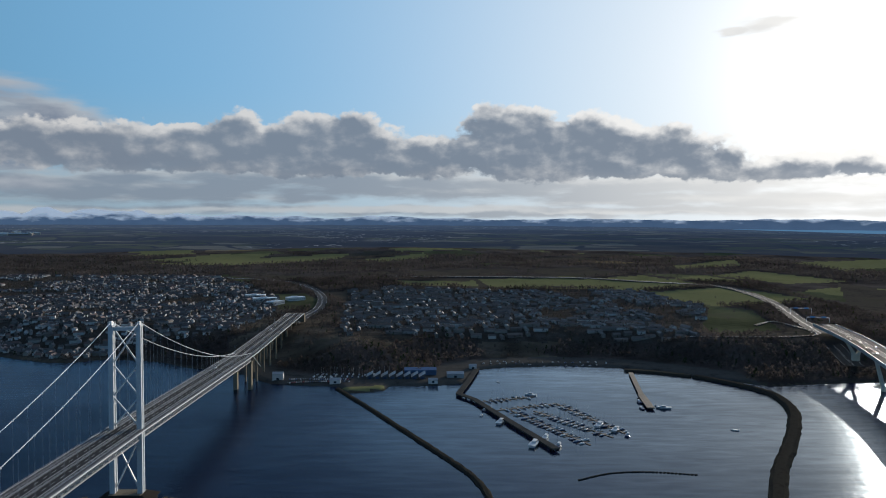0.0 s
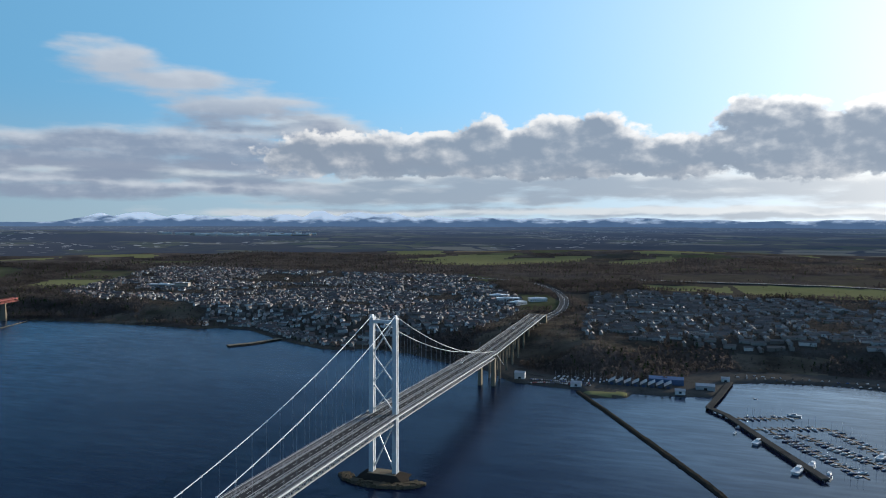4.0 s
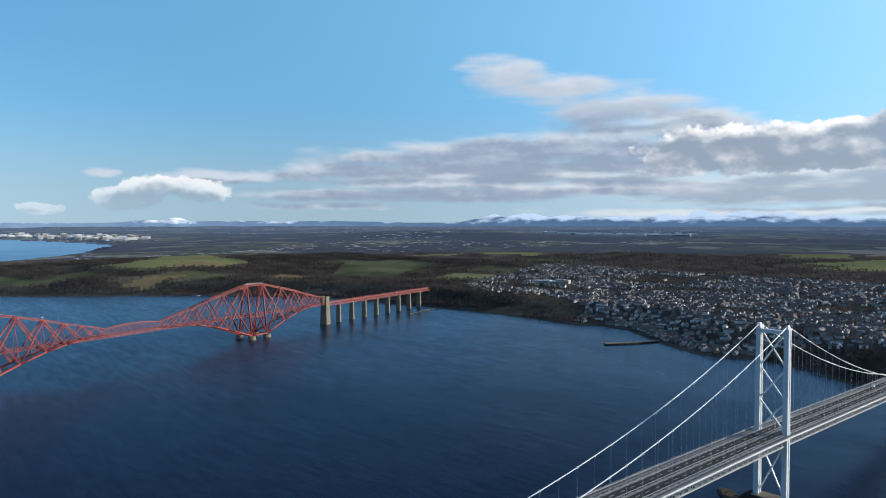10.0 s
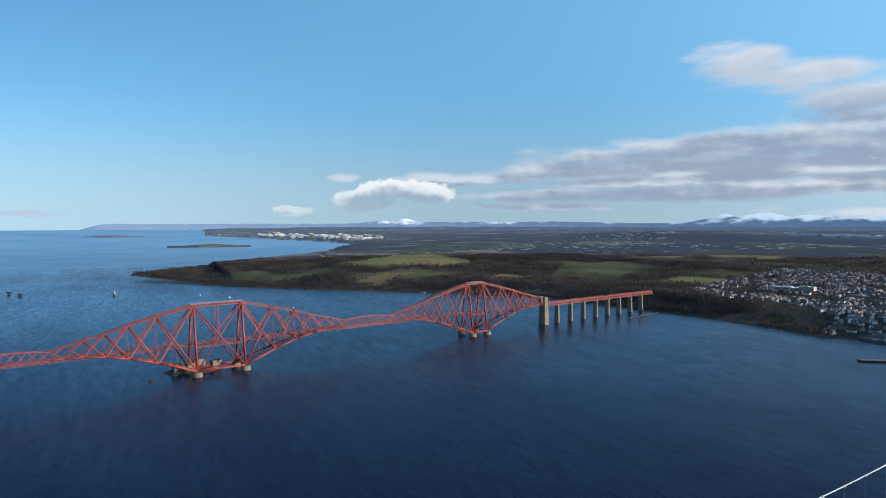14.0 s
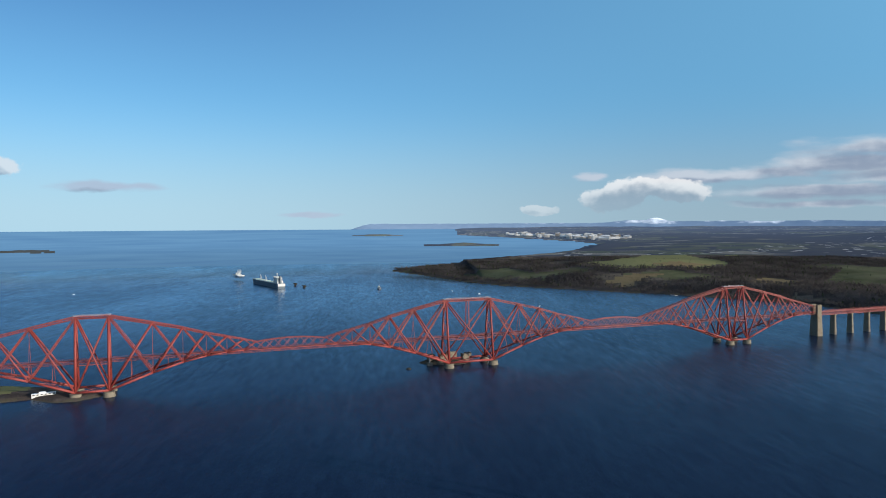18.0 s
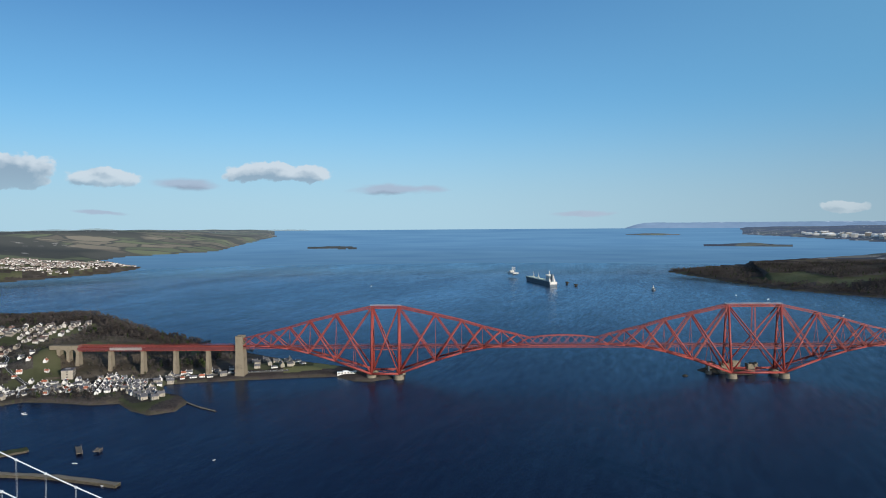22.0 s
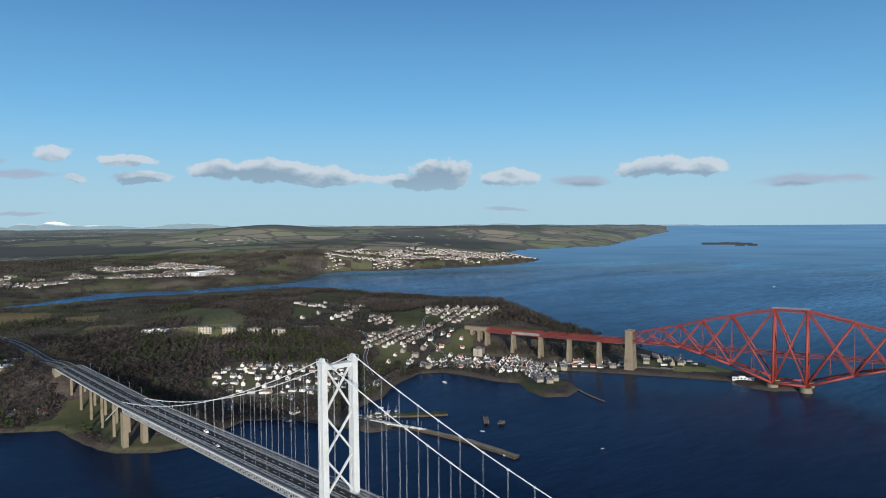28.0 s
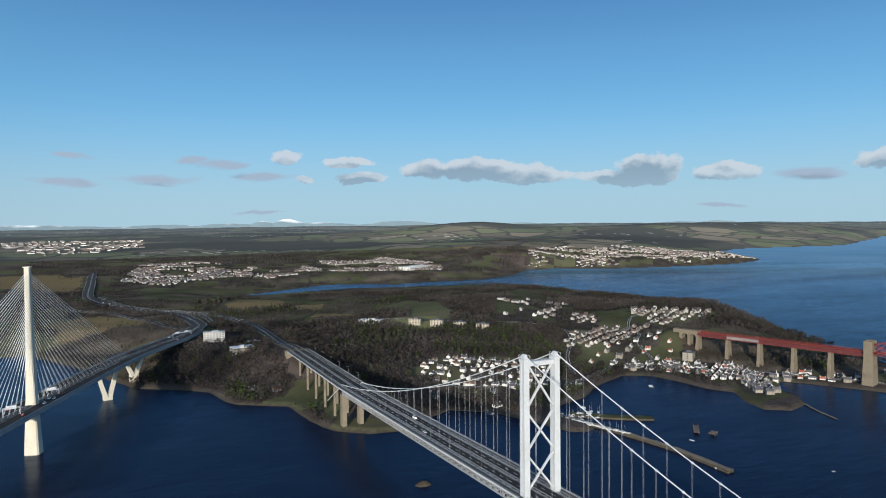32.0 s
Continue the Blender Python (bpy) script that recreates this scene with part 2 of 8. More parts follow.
w_clear = wmix(w_ring, w_clear, (21.0, 20.6, 20.0))
w_lit = wmix(w_glow, wmix(w_side, (8.8, 8.8, 8.8), (7.8, 8.0, 8.3)), (14.0, 13.8, 13.4))
w_cloud = wmix(w_thick, w_lit, (2.55, 3.15, 4.05))
w_far = wmath(wn, wl, "MULTIPLY", w_alpha, wmath(wn, wl, "SUBTRACT", 0.95, wmath(wn, wl, "MULTIPLY", wstep(w_el, 4.5, 0.5), 0.6)))
# thin drawn-out layers behind the heaped clouds
w_long = wn.new("ShaderNodeTexNoise")
w_long.inputs["Scale"].default_value, w_long.inputs["Detail"].default_value = 0.55, 5
wl.new(wvec(wn, wl, "MULTIPLY", w_p.outputs[0], (0.35, 1.6, 1.0)), w_long.inputs["Vector"])
thin, thin_up = depth_at((0, 0, 0), cloud_thin), depth_at((-0.4, 0.5, 0), cloud_thin)
w_drawn = wmath(wn, wl, "SUBTRACT", w_long.outputs["Fac"], 0.5)
w_ta = wstep(wmath(wn, wl, "ADD", thin, wmath(wn, wl, "MULTIPLY", w_drawn, 2.0)), -0.30, 0.55)
w_tgrey = wmath(wn, wl, "ADD", wstep(thin_up, -0.1, 0.7), wmath(wn, wl, "MULTIPLY", w_drawn, 2.4))
w_tcol = wmix(wmath(wn, wl, "MULTIPLY", wstep(w_tgrey, 0.0, 1.0), wmath(wn, wl, "SUBTRACT", 1.0, w_glow)), wmix(w_glow, (6.2, 6.6, 7.0), (12.0, 11.8, 11.4)), (2.9, 3.5, 4.4))
w_back = wmix(wmath(wn, wl, "MULTIPLY", w_ta, 0.85), w_clear, w_tcol)
# the broad soft layer: grey heart, paler torn edges
flat, flat_up = depth_at((0, 0, 0), cloud_layer), depth_at((-0.5, 0.7, 0), cloud_layer)
w_la = wstep(wmath(wn, wl, "ADD", flat, wmath(wn, wl, "MULTIPLY", w_drawn, 1.5)), -0.15, 0.62)
w_lgrey = wmath(wn, wl, "ADD", wstep(flat_up, -0.35, 0.55), wmath(wn, wl, "MULTIPLY", wmath(wn, wl, "ADD", w_drawn, w_relief), 1.5))
w_lgrey = wmath(wn, wl, "MULTIPLY", wstep(w_lgrey, 0.05, 1.15), wmath(wn, wl, "SUBTRACT", 1.0, wmath(wn, wl, "MULTIPLY", wstep(w_el, 7.5, 9.5), 0.65)))
w_lcol = wmix(w_lgrey, wmix(w_side, (5.6, 6.1, 6.8), (3.9, 4.9, 6.3)), (2.5, 3.1, 4.2))
w_back = wmix(wmath(wn, wl, "MULTIPLY", w_la, 0.92), w_back, w_lcol)
wl.new(wmix(w_far, w_back, w_cloud), w_bg.inputs["Color"])
w_bg.inputs["Strength"].default_value = 0.10
wl.new(w_bg.outputs[0], w_out.inputs["Surface"])

# ---- materials ----
def material(name, color, rough=0.7, metal=0.0, vary=0.15, scale=0.5, bump=0.0, bump_scale=None, island=0.0, objrand=0.0, spec=0.4):
    """A procedural surface: a base colour broken up at two scales, with fine relief."""
    m = bpy.data.materials.new(name)
    m.use_nodes = True
    nt, ln = m.node_tree.nodes, m.node_tree.links
    b = nt["Principled BSDF"]
    b.inputs["Roughness"].default_value, b.inputs["Metallic"].default_value = rough, metal
    b.inputs["Specular IOR Level"].default_value = spec
    geo = nt.new("ShaderNodeNewGeometry")
    big, fine = nt.new("ShaderNodeTexNoise"), nt.new("ShaderNodeTexNoise")
    for n, s, d in ((big, scale * 0.12, 3), (fine, scale, 5)):
        n.inputs["Scale"].default_value, n.inputs["Detail"].default_value = s, d
        ln.new(geo.outputs["Position"], n.inputs["Vector"])
    add = nt.new("ShaderNodeMath")
    add.operation = "ADD"
    ln.new(big.outputs["Fac"], add.inputs[0]), ln.new(fine.outputs["Fac"], add.inputs[1])
    fac = add.outputs[0]
    mr = nt.new("ShaderNodeMapRange")
    mr.inputs["From Min"].default_value, mr.inputs["From Max"].default_value = 0.6, 1.4
    mr.inputs["To Min"].default_value, mr.inputs["To Max"].default_value = 1 - vary, 1 + vary
    ln.new(fac, mr.inputs["Value"])
    fac = mr.outputs[0]
    for amount, out in ((island, "Random Per Island"), (objrand, "Random")):
        if amount:
            src = geo if out == "Random Per Island" else nt.new("ShaderNodeObjectInfo")
            r = nt.new("ShaderNodeMapRange")
            r.inputs["To Min"].default_value, r.inputs["To Max"].default_value = 1 - amount, 1 + amount
            ln.new(src.outputs[out], r.inputs["Value"])
            mul = nt.new("ShaderNodeMath")
            mul.operation = "MULTIPLY"
            ln.new(fac, mul.inputs[0]), ln.new(r.outputs[0], mul.inputs[1])
            fac = mul.outputs[0]
    mix = nt.new("ShaderNodeVectorMath")
    mix.operation = "SCALE"
    mix.inputs[0].default_value = color
    ln.new(fac, mix.inputs["Scale"])
    ln.new(mix.outputs[0], b.inputs["Base Color"])
    if bump:
        bp = nt.new("ShaderNodeBump")
        bp.inputs["Strength"].default_value, bp.inputs["Distance"].default_value = 1.0, bump
        src = fine
        if bump_scale:
            src = nt.new("ShaderNodeTexNoise")
            src.inputs["Scale"].default_value, src.inputs["Detail"].default_value = bump_scale, 4
            ln.new(geo.outputs["Position"], src.inputs["Vector"])
        ln.new(src.outputs["Fac"], bp.inputs["Height"])
        ln.new(bp.outputs[0], b.inputs["Normal"])
    return m


def ramp_material(name, colors, scale, rough=0.9, detail=5, bump=0.0, stretch=(1, 1, 1), random_island=False):
    """A surface whose colour wanders between several, as soil, scrub and rock do."""
    m = bpy.data.materials.new(name)
    m.use_nodes = True
    nt, ln = m.node_tree.nodes, m.node_tree.links
    b = nt["Principled BSDF"]
    b.inputs["Roughness"].default_value = rough
    b.inputs["Specular IOR Level"].default_value = 0.0
    geo = nt.new("ShaderNodeNewGeometry")
    mp = nt.new("ShaderNodeMapping")
    mp.inputs["Scale"].default_value = stretch
    ln.new(geo.outputs["Position"], mp.inputs["Vector"])
    n1, n2 = nt.new("ShaderNodeTexNoise"), nt.new("ShaderNodeTexNoise")
    for n, s in ((n1, scale), (n2, scale * 9)):
        n.inputs["Scale"].default_value, n.inputs["Detail"].default_value = s, detail
        ln.new(mp.outputs[0], n.inputs["Vector"])
    mx = nt.new("ShaderNodeMix")
    mx.inputs[0].default_value = 0.4
    ln.new(n1.outputs["Fac"], mx.inputs[2]), ln.new(n2.outputs["Fac"], mx.inputs[3])
    rp = nt.new("ShaderNodeValToRGB")
    el = rp.color_ramp.elements
    while len(el) < len(colors):
        el.new(0.5)
    for i, c in enumerate(colors):
        el[i].position = 0.34 + 0.32 * i / max(1, len(colors) - 1)
        el[i].color = (*c, 1)
    if random_island:
        ln.new(geo.outputs["Random Per Island"], rp.inputs[0])
        for i in range(len(colors)):
            el[i].position = i / max(1, len(colors) - 1)
    else:
        ln.new(mx.outputs[0], rp.inputs[0])
    ln.new(rp.outputs[0], b.inputs["Base Color"])
    if bump:
        bp = nt.new("ShaderNodeBump")
        bp.inputs["Distance"].default_value = bump
        ln.new(n2.outputs["Fac"], bp.inputs["Height"])
        ln.new(bp.outputs[0], b.inputs["Normal"])
    return m


M_SCRUB = ramp_material("scrub_ground", [(0.060, 0.051, 0.042), (0.105, 0.086, 0.066), (0.074, 0.072, 0.048)], 0.02, bump=1.5)
M_WOODFLOOR = ramp_material("woodland_floor", [(0.054, 0.045, 0.042), (0.090, 0.074, 0.066), (0.066, 0.061, 0.050)], 0.03, bump=2.5)
M_GREEN = ramp_material("pasture", [(0.150, 0.152, 0.066), (0.195, 0.190, 0.090), (0.172, 0.170, 0.076)], 0.01, bump=0.2)
M_DULL = ramp_material("winter_grass", [(0.068, 0.074, 0.040), (0.090, 0.094, 0.052), (0.100, 0.090, 0.060)], 0.008, bump=0.2)
M_STUBBLE = ramp_material("stubble_field", [(0.15, 0.115, 0.060), (0.20, 0.15, 0.085), (0.17, 0.14, 0.065)], 0.012, bump=0.3)
M_PLOUGH = ramp_material("ploughed_soil", [(0.060, 0.052, 0.042), (0.088, 0.074, 0.058), (0.075, 0.068, 0.045)], 0.012, bump=0.3)
M_TOWN = ramp_material("garden_ground", [(0.040, 0.037, 0.030), (0.058, 0.051, 0.044), (0.085, 0.080, 0.072)], 0.035, bump=0.8)
M_ROCK = ramp_material("shore_rock", [(0.040, 0.034, 0.026), (0.090, 0.078, 0.060), (0.060, 0.058, 0.036)], 0.12, bump=0.8)
M_YARD = ramp_material("quay_concrete", [(0.04, 0.039, 0.036), (0.085, 0.08, 0.072), (0.06, 0.058, 0.052)], 0.05, bump=0.1)

M_STEEL = material("grey_painted_steel", (0.52, 0.55, 0.57), 0.42, 0.0, 0.12, 0.4, 0.02)
M_PARAPET = material("dull_parapet_steel", (0.30, 0.31, 0.32), 0.55, 0.0, 0.15, 0.6)
M_CABLE = material("light_grey_cable", (0.66, 0.68, 0.69), 0.4, 0.0, 0.08, 1.0)
M_TRUSS = material("weathered_grey_steel", (0.30, 0.315, 0.33), 0.5, 0.0, 0.2, 0.5)
M_ASPHALT = material("asphalt", (0.040, 0.040, 0.042), 0.95, 0.0, 0.25, 0.4, 0.02, spec=0.08)
M_PATH = material("footway_surfacing", (0.10, 0.10, 0.102), 0.9, 0.0, 0.18, 0.3, spec=0.1)
M_LINE = material("road_paint", (0.72, 0.72, 0.68), 0.6, 0.0, 0.1, 1.0)
M_RAILRED = material("red_oxide_steel", (0.225, 0.036, 0.029), 0.55, 0.0, 0.22, 0.25, 0.03)
M_SCREEN = material("dull_red_screen", (0.105, 0.024, 0.026), 0.7, 0, 0.25, 0.3)
M_HANGER = material("grey_hanger_rope", (0.34, 0.36, 0.38), 0.5, 0, 0.1, 1.0)
M_RAILDARK = material("rust_dark_steel", (0.19, 0.036, 0.028), 0.65, 0.0, 0.25, 0.3)
M_GRANITE = ramp_material("granite_masonry", [(0.125, 0.105, 0.08), (0.20, 0.172, 0.13), (0.165, 0.142, 0.11)], 0.09, 0.85, bump=0.25)
M_CONC = ramp_material("pale_concrete", [(0.52, 0.49, 0.41), (0.62, 0.585, 0.49), (0.57, 0.54, 0.46)], 0.05, 0.75, bump=0.05)
M_OLDCONC = ramp_material("weathered_concrete", [(0.15, 0.128, 0.098), (0.23, 0.20, 0.152), (0.19, 0.165, 0.128)], 0.06, 0.85, bump=0.1)
M_STAY = material("white_stay_cable", (0.80, 0.81, 0.82), 0.4, 0.0, 0.04, 1.0)


def water_material():
    """Dark water body under a gloss that grows at a glancing view, broken by wind lanes and slicks."""
    m = bpy.data.materials.new("sea_water")
    m.use_nodes = True
    nt, ln = m.node_tree.nodes, m.node_tree.links
    nt.remove(nt["Principled BSDF"])
    out = nt["Material Output"]
    body, gloss, mix = nt.new("ShaderNodeBsdfDiffuse"), nt.new("ShaderNodeBsdfGlossy"), nt.new("ShaderNodeMixShader")
    gloss.inputs["Roughness"].default_value = 0.22
    gloss.inputs["Color"].default_value = (0.75, 0.88, 1.0, 1)
    geo = nt.new("ShaderNodeNewGeometry")
    big = nt.new("ShaderNodeTexNoise")
    big.inputs["Scale"].default_value, big.inputs["Detail"].default_value = 0.0022, 5
    ln.new(geo.outputs["Position"], big.inputs["Vector"])
    rp = nt.new("ShaderNodeValToRGB")
    rp.color_ramp.elements[0].position, rp.color_ramp.elements[1].position = 0.35, 0.68
    rp.color_ramp.elements[0].color, rp.color_ramp.elements[1].color = (0.0050, 0.0090, 0.026, 1), (0.007, 0.012, 0.034, 1)
    ln.new(big.outputs["Fac"], rp.inputs[0])
    ln.new(rp.outputs[0], body.inputs["Color"])
    # long wind ripples running across the firth, and finer chop on them
    mp = nt.new("ShaderNodeMapping")
    mp.inputs["Rotation"].default_value = (0, 0, radians(-25))
    mp.inputs["Scale"].default_value = (0.35, 1.0, 1.0)
    ln.new(geo.outputs["Position"], mp.inputs["Vector"])
    swell, chop = nt.new("ShaderNodeTexNoise"), nt.new("ShaderNodeTexNoise")
    for n, s, d in ((swell, 0.11, 2), (chop, 0.42, 3)):
        n.inputs["Scale"].default_value, n.inputs["Detail"].default_value = s, d
        ln.new(mp.outputs[0], n.inputs["Vector"])
    b1, b2 = nt.new("ShaderNodeBump"), nt.new("ShaderNodeBump")
    b1.inputs["Distance"].default_value, b2.inputs["Distance"].default_value = 0.7, 0.45
    ln.new(swell.outputs["Fac"], b1.inputs["Height"]), ln.new(chop.outputs["Fac"], b2.inputs["Height"])
    ln.new(b1.outputs[0], b2.inputs["Normal"])
    ln.new(b2.outputs[0], gloss.inputs["Normal"])
    lw, rise = nt.new("ShaderNodeLayerWeight"), nt.new("ShaderNodeValToRGB")
    lw.inputs["Blend"].default_value = 0.5
    ln.new(lw.outputs["Facing"], rise.inputs[0])
    steps = ((0.0, 0.03), (0.62, 0.055), (0.70, 0.085), (0.76, 0.13), (0.845, 0.27), (0.90, 0.46), (0.945, 0.56), (1.0, 0.70))
    el = rise.color_ramp.elements
    while len(el) < len(steps):
        el.new(0.5)
    for e, (p, v) in zip(el, steps):
        e.position, e.color = p, (v, v, v, 1)
    fac = rise.outputs[0]
    for sc, stretch, amount in ((0.0045, (0.22, 1.0, 1.0), 0.12), (0.0016, (0.6, 1.0, 1.0), 0.08), (0.03, (0.25, 1.0, 1.0), 0.06), (0.11, (0.20, 1.0, 1.0), 0.15)):
        lm, lane, rng = nt.new("ShaderNodeMapping"), nt.new("ShaderNodeTexNoise"), nt.new("ShaderNodeMapRange")
        lm.inputs["Rotation"].default_value, lm.inputs["Scale"].default_value = (0, 0, radians(-20)), stretch
        ln.new(geo.outputs["Position"], lm.inputs["Vector"])
        ln.new(lm.outputs[0], lane.inputs["Vector"])
        lane.inputs["Scale"].default_value, lane.inputs["Detail"].default_value, lane.inputs["Distortion"].default_value = sc, 5, 0.6
        ln.new(lane.outputs["Fac"], rng.inputs["Value"])
        rng.inputs["From Min"].default_value, rng.inputs["From Max"].default_value = 0.35, 0.68
        rng.inputs["To Min"].default_value, rng.inputs["To Max"].default_value = 1 - amount, 1 + amount
        mu = nt.new("ShaderNodeMath")
        mu.operation = "MULTIPLY"
        ln.new(fac, mu.inputs[0]), ln.new(rng.outputs[0], mu.inputs[1])
        fac = mu.outputs[0]
    # the sheltered water inside the breakwater lies smoother and mirrors more of the low sky
    calm = wmath(nt, ln, "SUBTRACT", 1.0, wvec(nt, ln, "LENGTH", wvec(nt, ln, "MULTIPLY", wvec(nt, ln, "SUBTRACT", geo.outputs["Position"], (190, 850, 0)), (1 / 330, 1 / 400, 0))))
    soft = nt.new("ShaderNodeMapRange")
    soft.interpolation_type = "SMOOTHSTEP"
    ln.new(calm, soft.inputs["Value"])
    soft.inputs["From Min"].default_value, soft.inputs["From Max"].default_value = -0.15, 0.35
    for b in (b1, b2):
        ln.new(wmath(nt, ln, "MULTIPLY_ADD", soft.outputs[0], -0.75, 1.0), b.inputs["Strength"])
    ln.new(wmath(nt, ln, "MULTIPLY_ADD", soft.outputs[0], -0.10, 0.22), gloss.inputs["Roughness"])
    fac = wmath(nt, ln, "MULTIPLY", fac, wmath(nt, ln, "MULTIPLY_ADD", soft.outputs[0], 0.75, 1.0))
    ln.new(fac, mix.inputs[0])
    ln.new(body.outputs[0], mix.inputs[1]), ln.new(gloss.outputs[0], mix.inputs[2])
    ln.new(mix.outputs[0], out.inputs["Surface"])
    return m


M_WATER = water_material()
M_SNOWHILL = ramp_material("snowy_hill", [(0.10, 0.13, 0.17), (0.62, 0.66, 0.72), (0.75, 0.78, 0.82)], 0.01, bump=0.2)
M_TWIGS = ramp_material("bare_twigs", [(0.084, 0.071, 0.068), (0.106, 0.085, 0.079), (0.074, 0.065, 0.062), (0.094, 0.082, 0.072), (0.064, 0.064, 0.052)], 0.1, random_island=True)
M_EVERGREEN = ramp_material("evergreen_leaves", [(0.018, 0.030, 0.012), (0.035, 0.050, 0.018), (0.050, 0.062, 0.024)], 0.1, random_island=True)


def patchy(m, scale, lo, hi):
    """Break a ground cover up into lighter and darker stands."""
    nt, ln = m.node_tree.nodes, m.node_tree.links
    b = nt["Principled BSDF"]
    src = b.inputs["Base Color"].links[0].from_socket
    geo, n, r, mul = nt.new("ShaderNodeNewGeometry"), nt.new("ShaderNodeTexNoise"), nt.new("ShaderNodeMapRange"), nt.new("ShaderNodeVectorMath")
    n.inputs["Scale"].default_value, n.inputs["Detail"].default_value = scale, 4
    ln.new(geo.outputs["Position"], n.inputs["Vector"])
    ln.new(n.outputs["Fac"], r.inputs["Value"])
    r.inputs["From Min"].default_value, r.inputs["From Max"].default_value = 0.36, 0.64
    r.inputs["To Min"].default_value, r.inputs["To Max"].default_value = lo, hi
    mul.operation = "SCALE"
    ln.new(src, mul.inputs[0]), ln.new(r.outputs[0], mul.inputs["Scale"])
    ln.new(mul.outputs[0], b.inputs["Base Color"])


def see_through(m, share):
    """Thin twigs scatter part of the light onwards."""
    nt, ln = m.node_tree.nodes, m.node_tree.links
    b, t, mix = nt["Principled BSDF"], nt.new("ShaderNodeBsdfTranslucent"), nt.new("ShaderNodeMixShader")
    mix.inputs[0].default_value = share
    ln.new(b.inputs["Base Color"].links[0].from_socket, t.inputs["Color"])
    ln.new(b.outputs[0], mix.inputs[1]), ln.new(t.outputs[0], mix.inputs[2])
    ln.new(mix.outputs[0], nt["Material Output"].inputs["Surface"])


patchy(M_TWIGS, 0.011, 0.55, 1.3)
see_through(M_TWIGS, 0.45)
patchy(M_WOODFLOOR, 0.008, 0.6, 1.3)
patchy(M_SCRUB, 0.012, 0.6, 1.35)
patchy(M_DULL, 0.006, 0.75, 1.3)
M_BARK = material("bark", (0.055, 0.045, 0.036), 0.9, 0, 0.2, 2.0)
M_WHITEWALL = material("white_harling", (0.56, 0.55, 0.53), 0.8, 0, 0.10, 0.6, objrand=0.08)
M_CREAMWALL = material("cream_render", (0.40, 0.36, 0.29), 0.85, 0, 0.1, 0.6, objrand=0.12)
M_STONEWALL = material("grey_stone", (0.27, 0.245, 0.205), 0.9, 0, 0.2, 1.2, 0.05, objrand=0.15)
M_SLATE = material("slate_roof", (0.095, 0.095, 0.105), 0.6, 0, 0.2, 1.5, 0.03, objrand=0.2, spec=0.12)
M_TILE = material("red_clay_tiles", (0.30, 0.105, 0.065), 0.75, 0, 0.2, 1.5, 0.03, objrand=0.2, spec=0.12)
M_BROWNTILE = material("brown_tiles", (0.15, 0.10, 0.075), 0.75, 0, 0.2, 1.5, 0.03, objrand=0.2, spec=0.12)
M_GLASS = material("window_glass", (0.03, 0.035, 0.04), 0.08, 0, 0.1, 1.0, spec=0.6)
M_FARWALL = ramp_material("mixed_house_walls", [(0.15, 0.13, 0.115), (0.78, 0.77, 0.75), (0.12, 0.105, 0.095), (0.34, 0.31, 0.28), (0.17, 0.145, 0.125), (0.80, 0.79, 0.77), (0.26, 0.225, 0.195)], 1, 0.8, random_island=True)
M_FARROOF = ramp_material("mixed_house_roofs", [(0.065, 0.062, 0.064), (0.095, 0.078, 0.068), (0.058, 0.056, 0.058), (0.15, 0.085, 0.065), (0.075, 0.072, 0.072), (0.10, 0.09, 0.08)], 1, 0.6, random_island=True)
M_DARKROOF = ramp_material("estate_roofs", [(0.060, 0.056, 0.056), (0.085, 0.074, 0.068), (0.10, 0.075, 0.062)], 1, 0.55, random_island=True)
for m in (M_DARKROOF, M_FARROOF):
    m.node_tree.nodes["Principled BSDF"].inputs["Specular IOR Level"].default_value = 0.5
M_ESTATEWALL = ramp_material("estate_walls", [(0.20, 0.175, 0.155), (0.28, 0.25, 0.22), (0.16, 0.135, 0.12), (0.62, 0.60, 0.57), (0.22, 0.195, 0.17)], 1, 0.85, random_island=True)
M_BRICKWALL = ramp_material("bay_walls", [(0.21, 0.185, 0.17), (0.30, 0.28, 0.26), (0.18, 0.155, 0.14), (0.56, 0.555, 0.54), (0.48, 0.475, 0.46), (0.25, 0.21, 0.185)], 1, 0.85, random_island=True)
M_SIGNBLUE = material("blue_sign", (0.05, 0.22, 0.48), 0.4, 0, 0.05, 1.0)

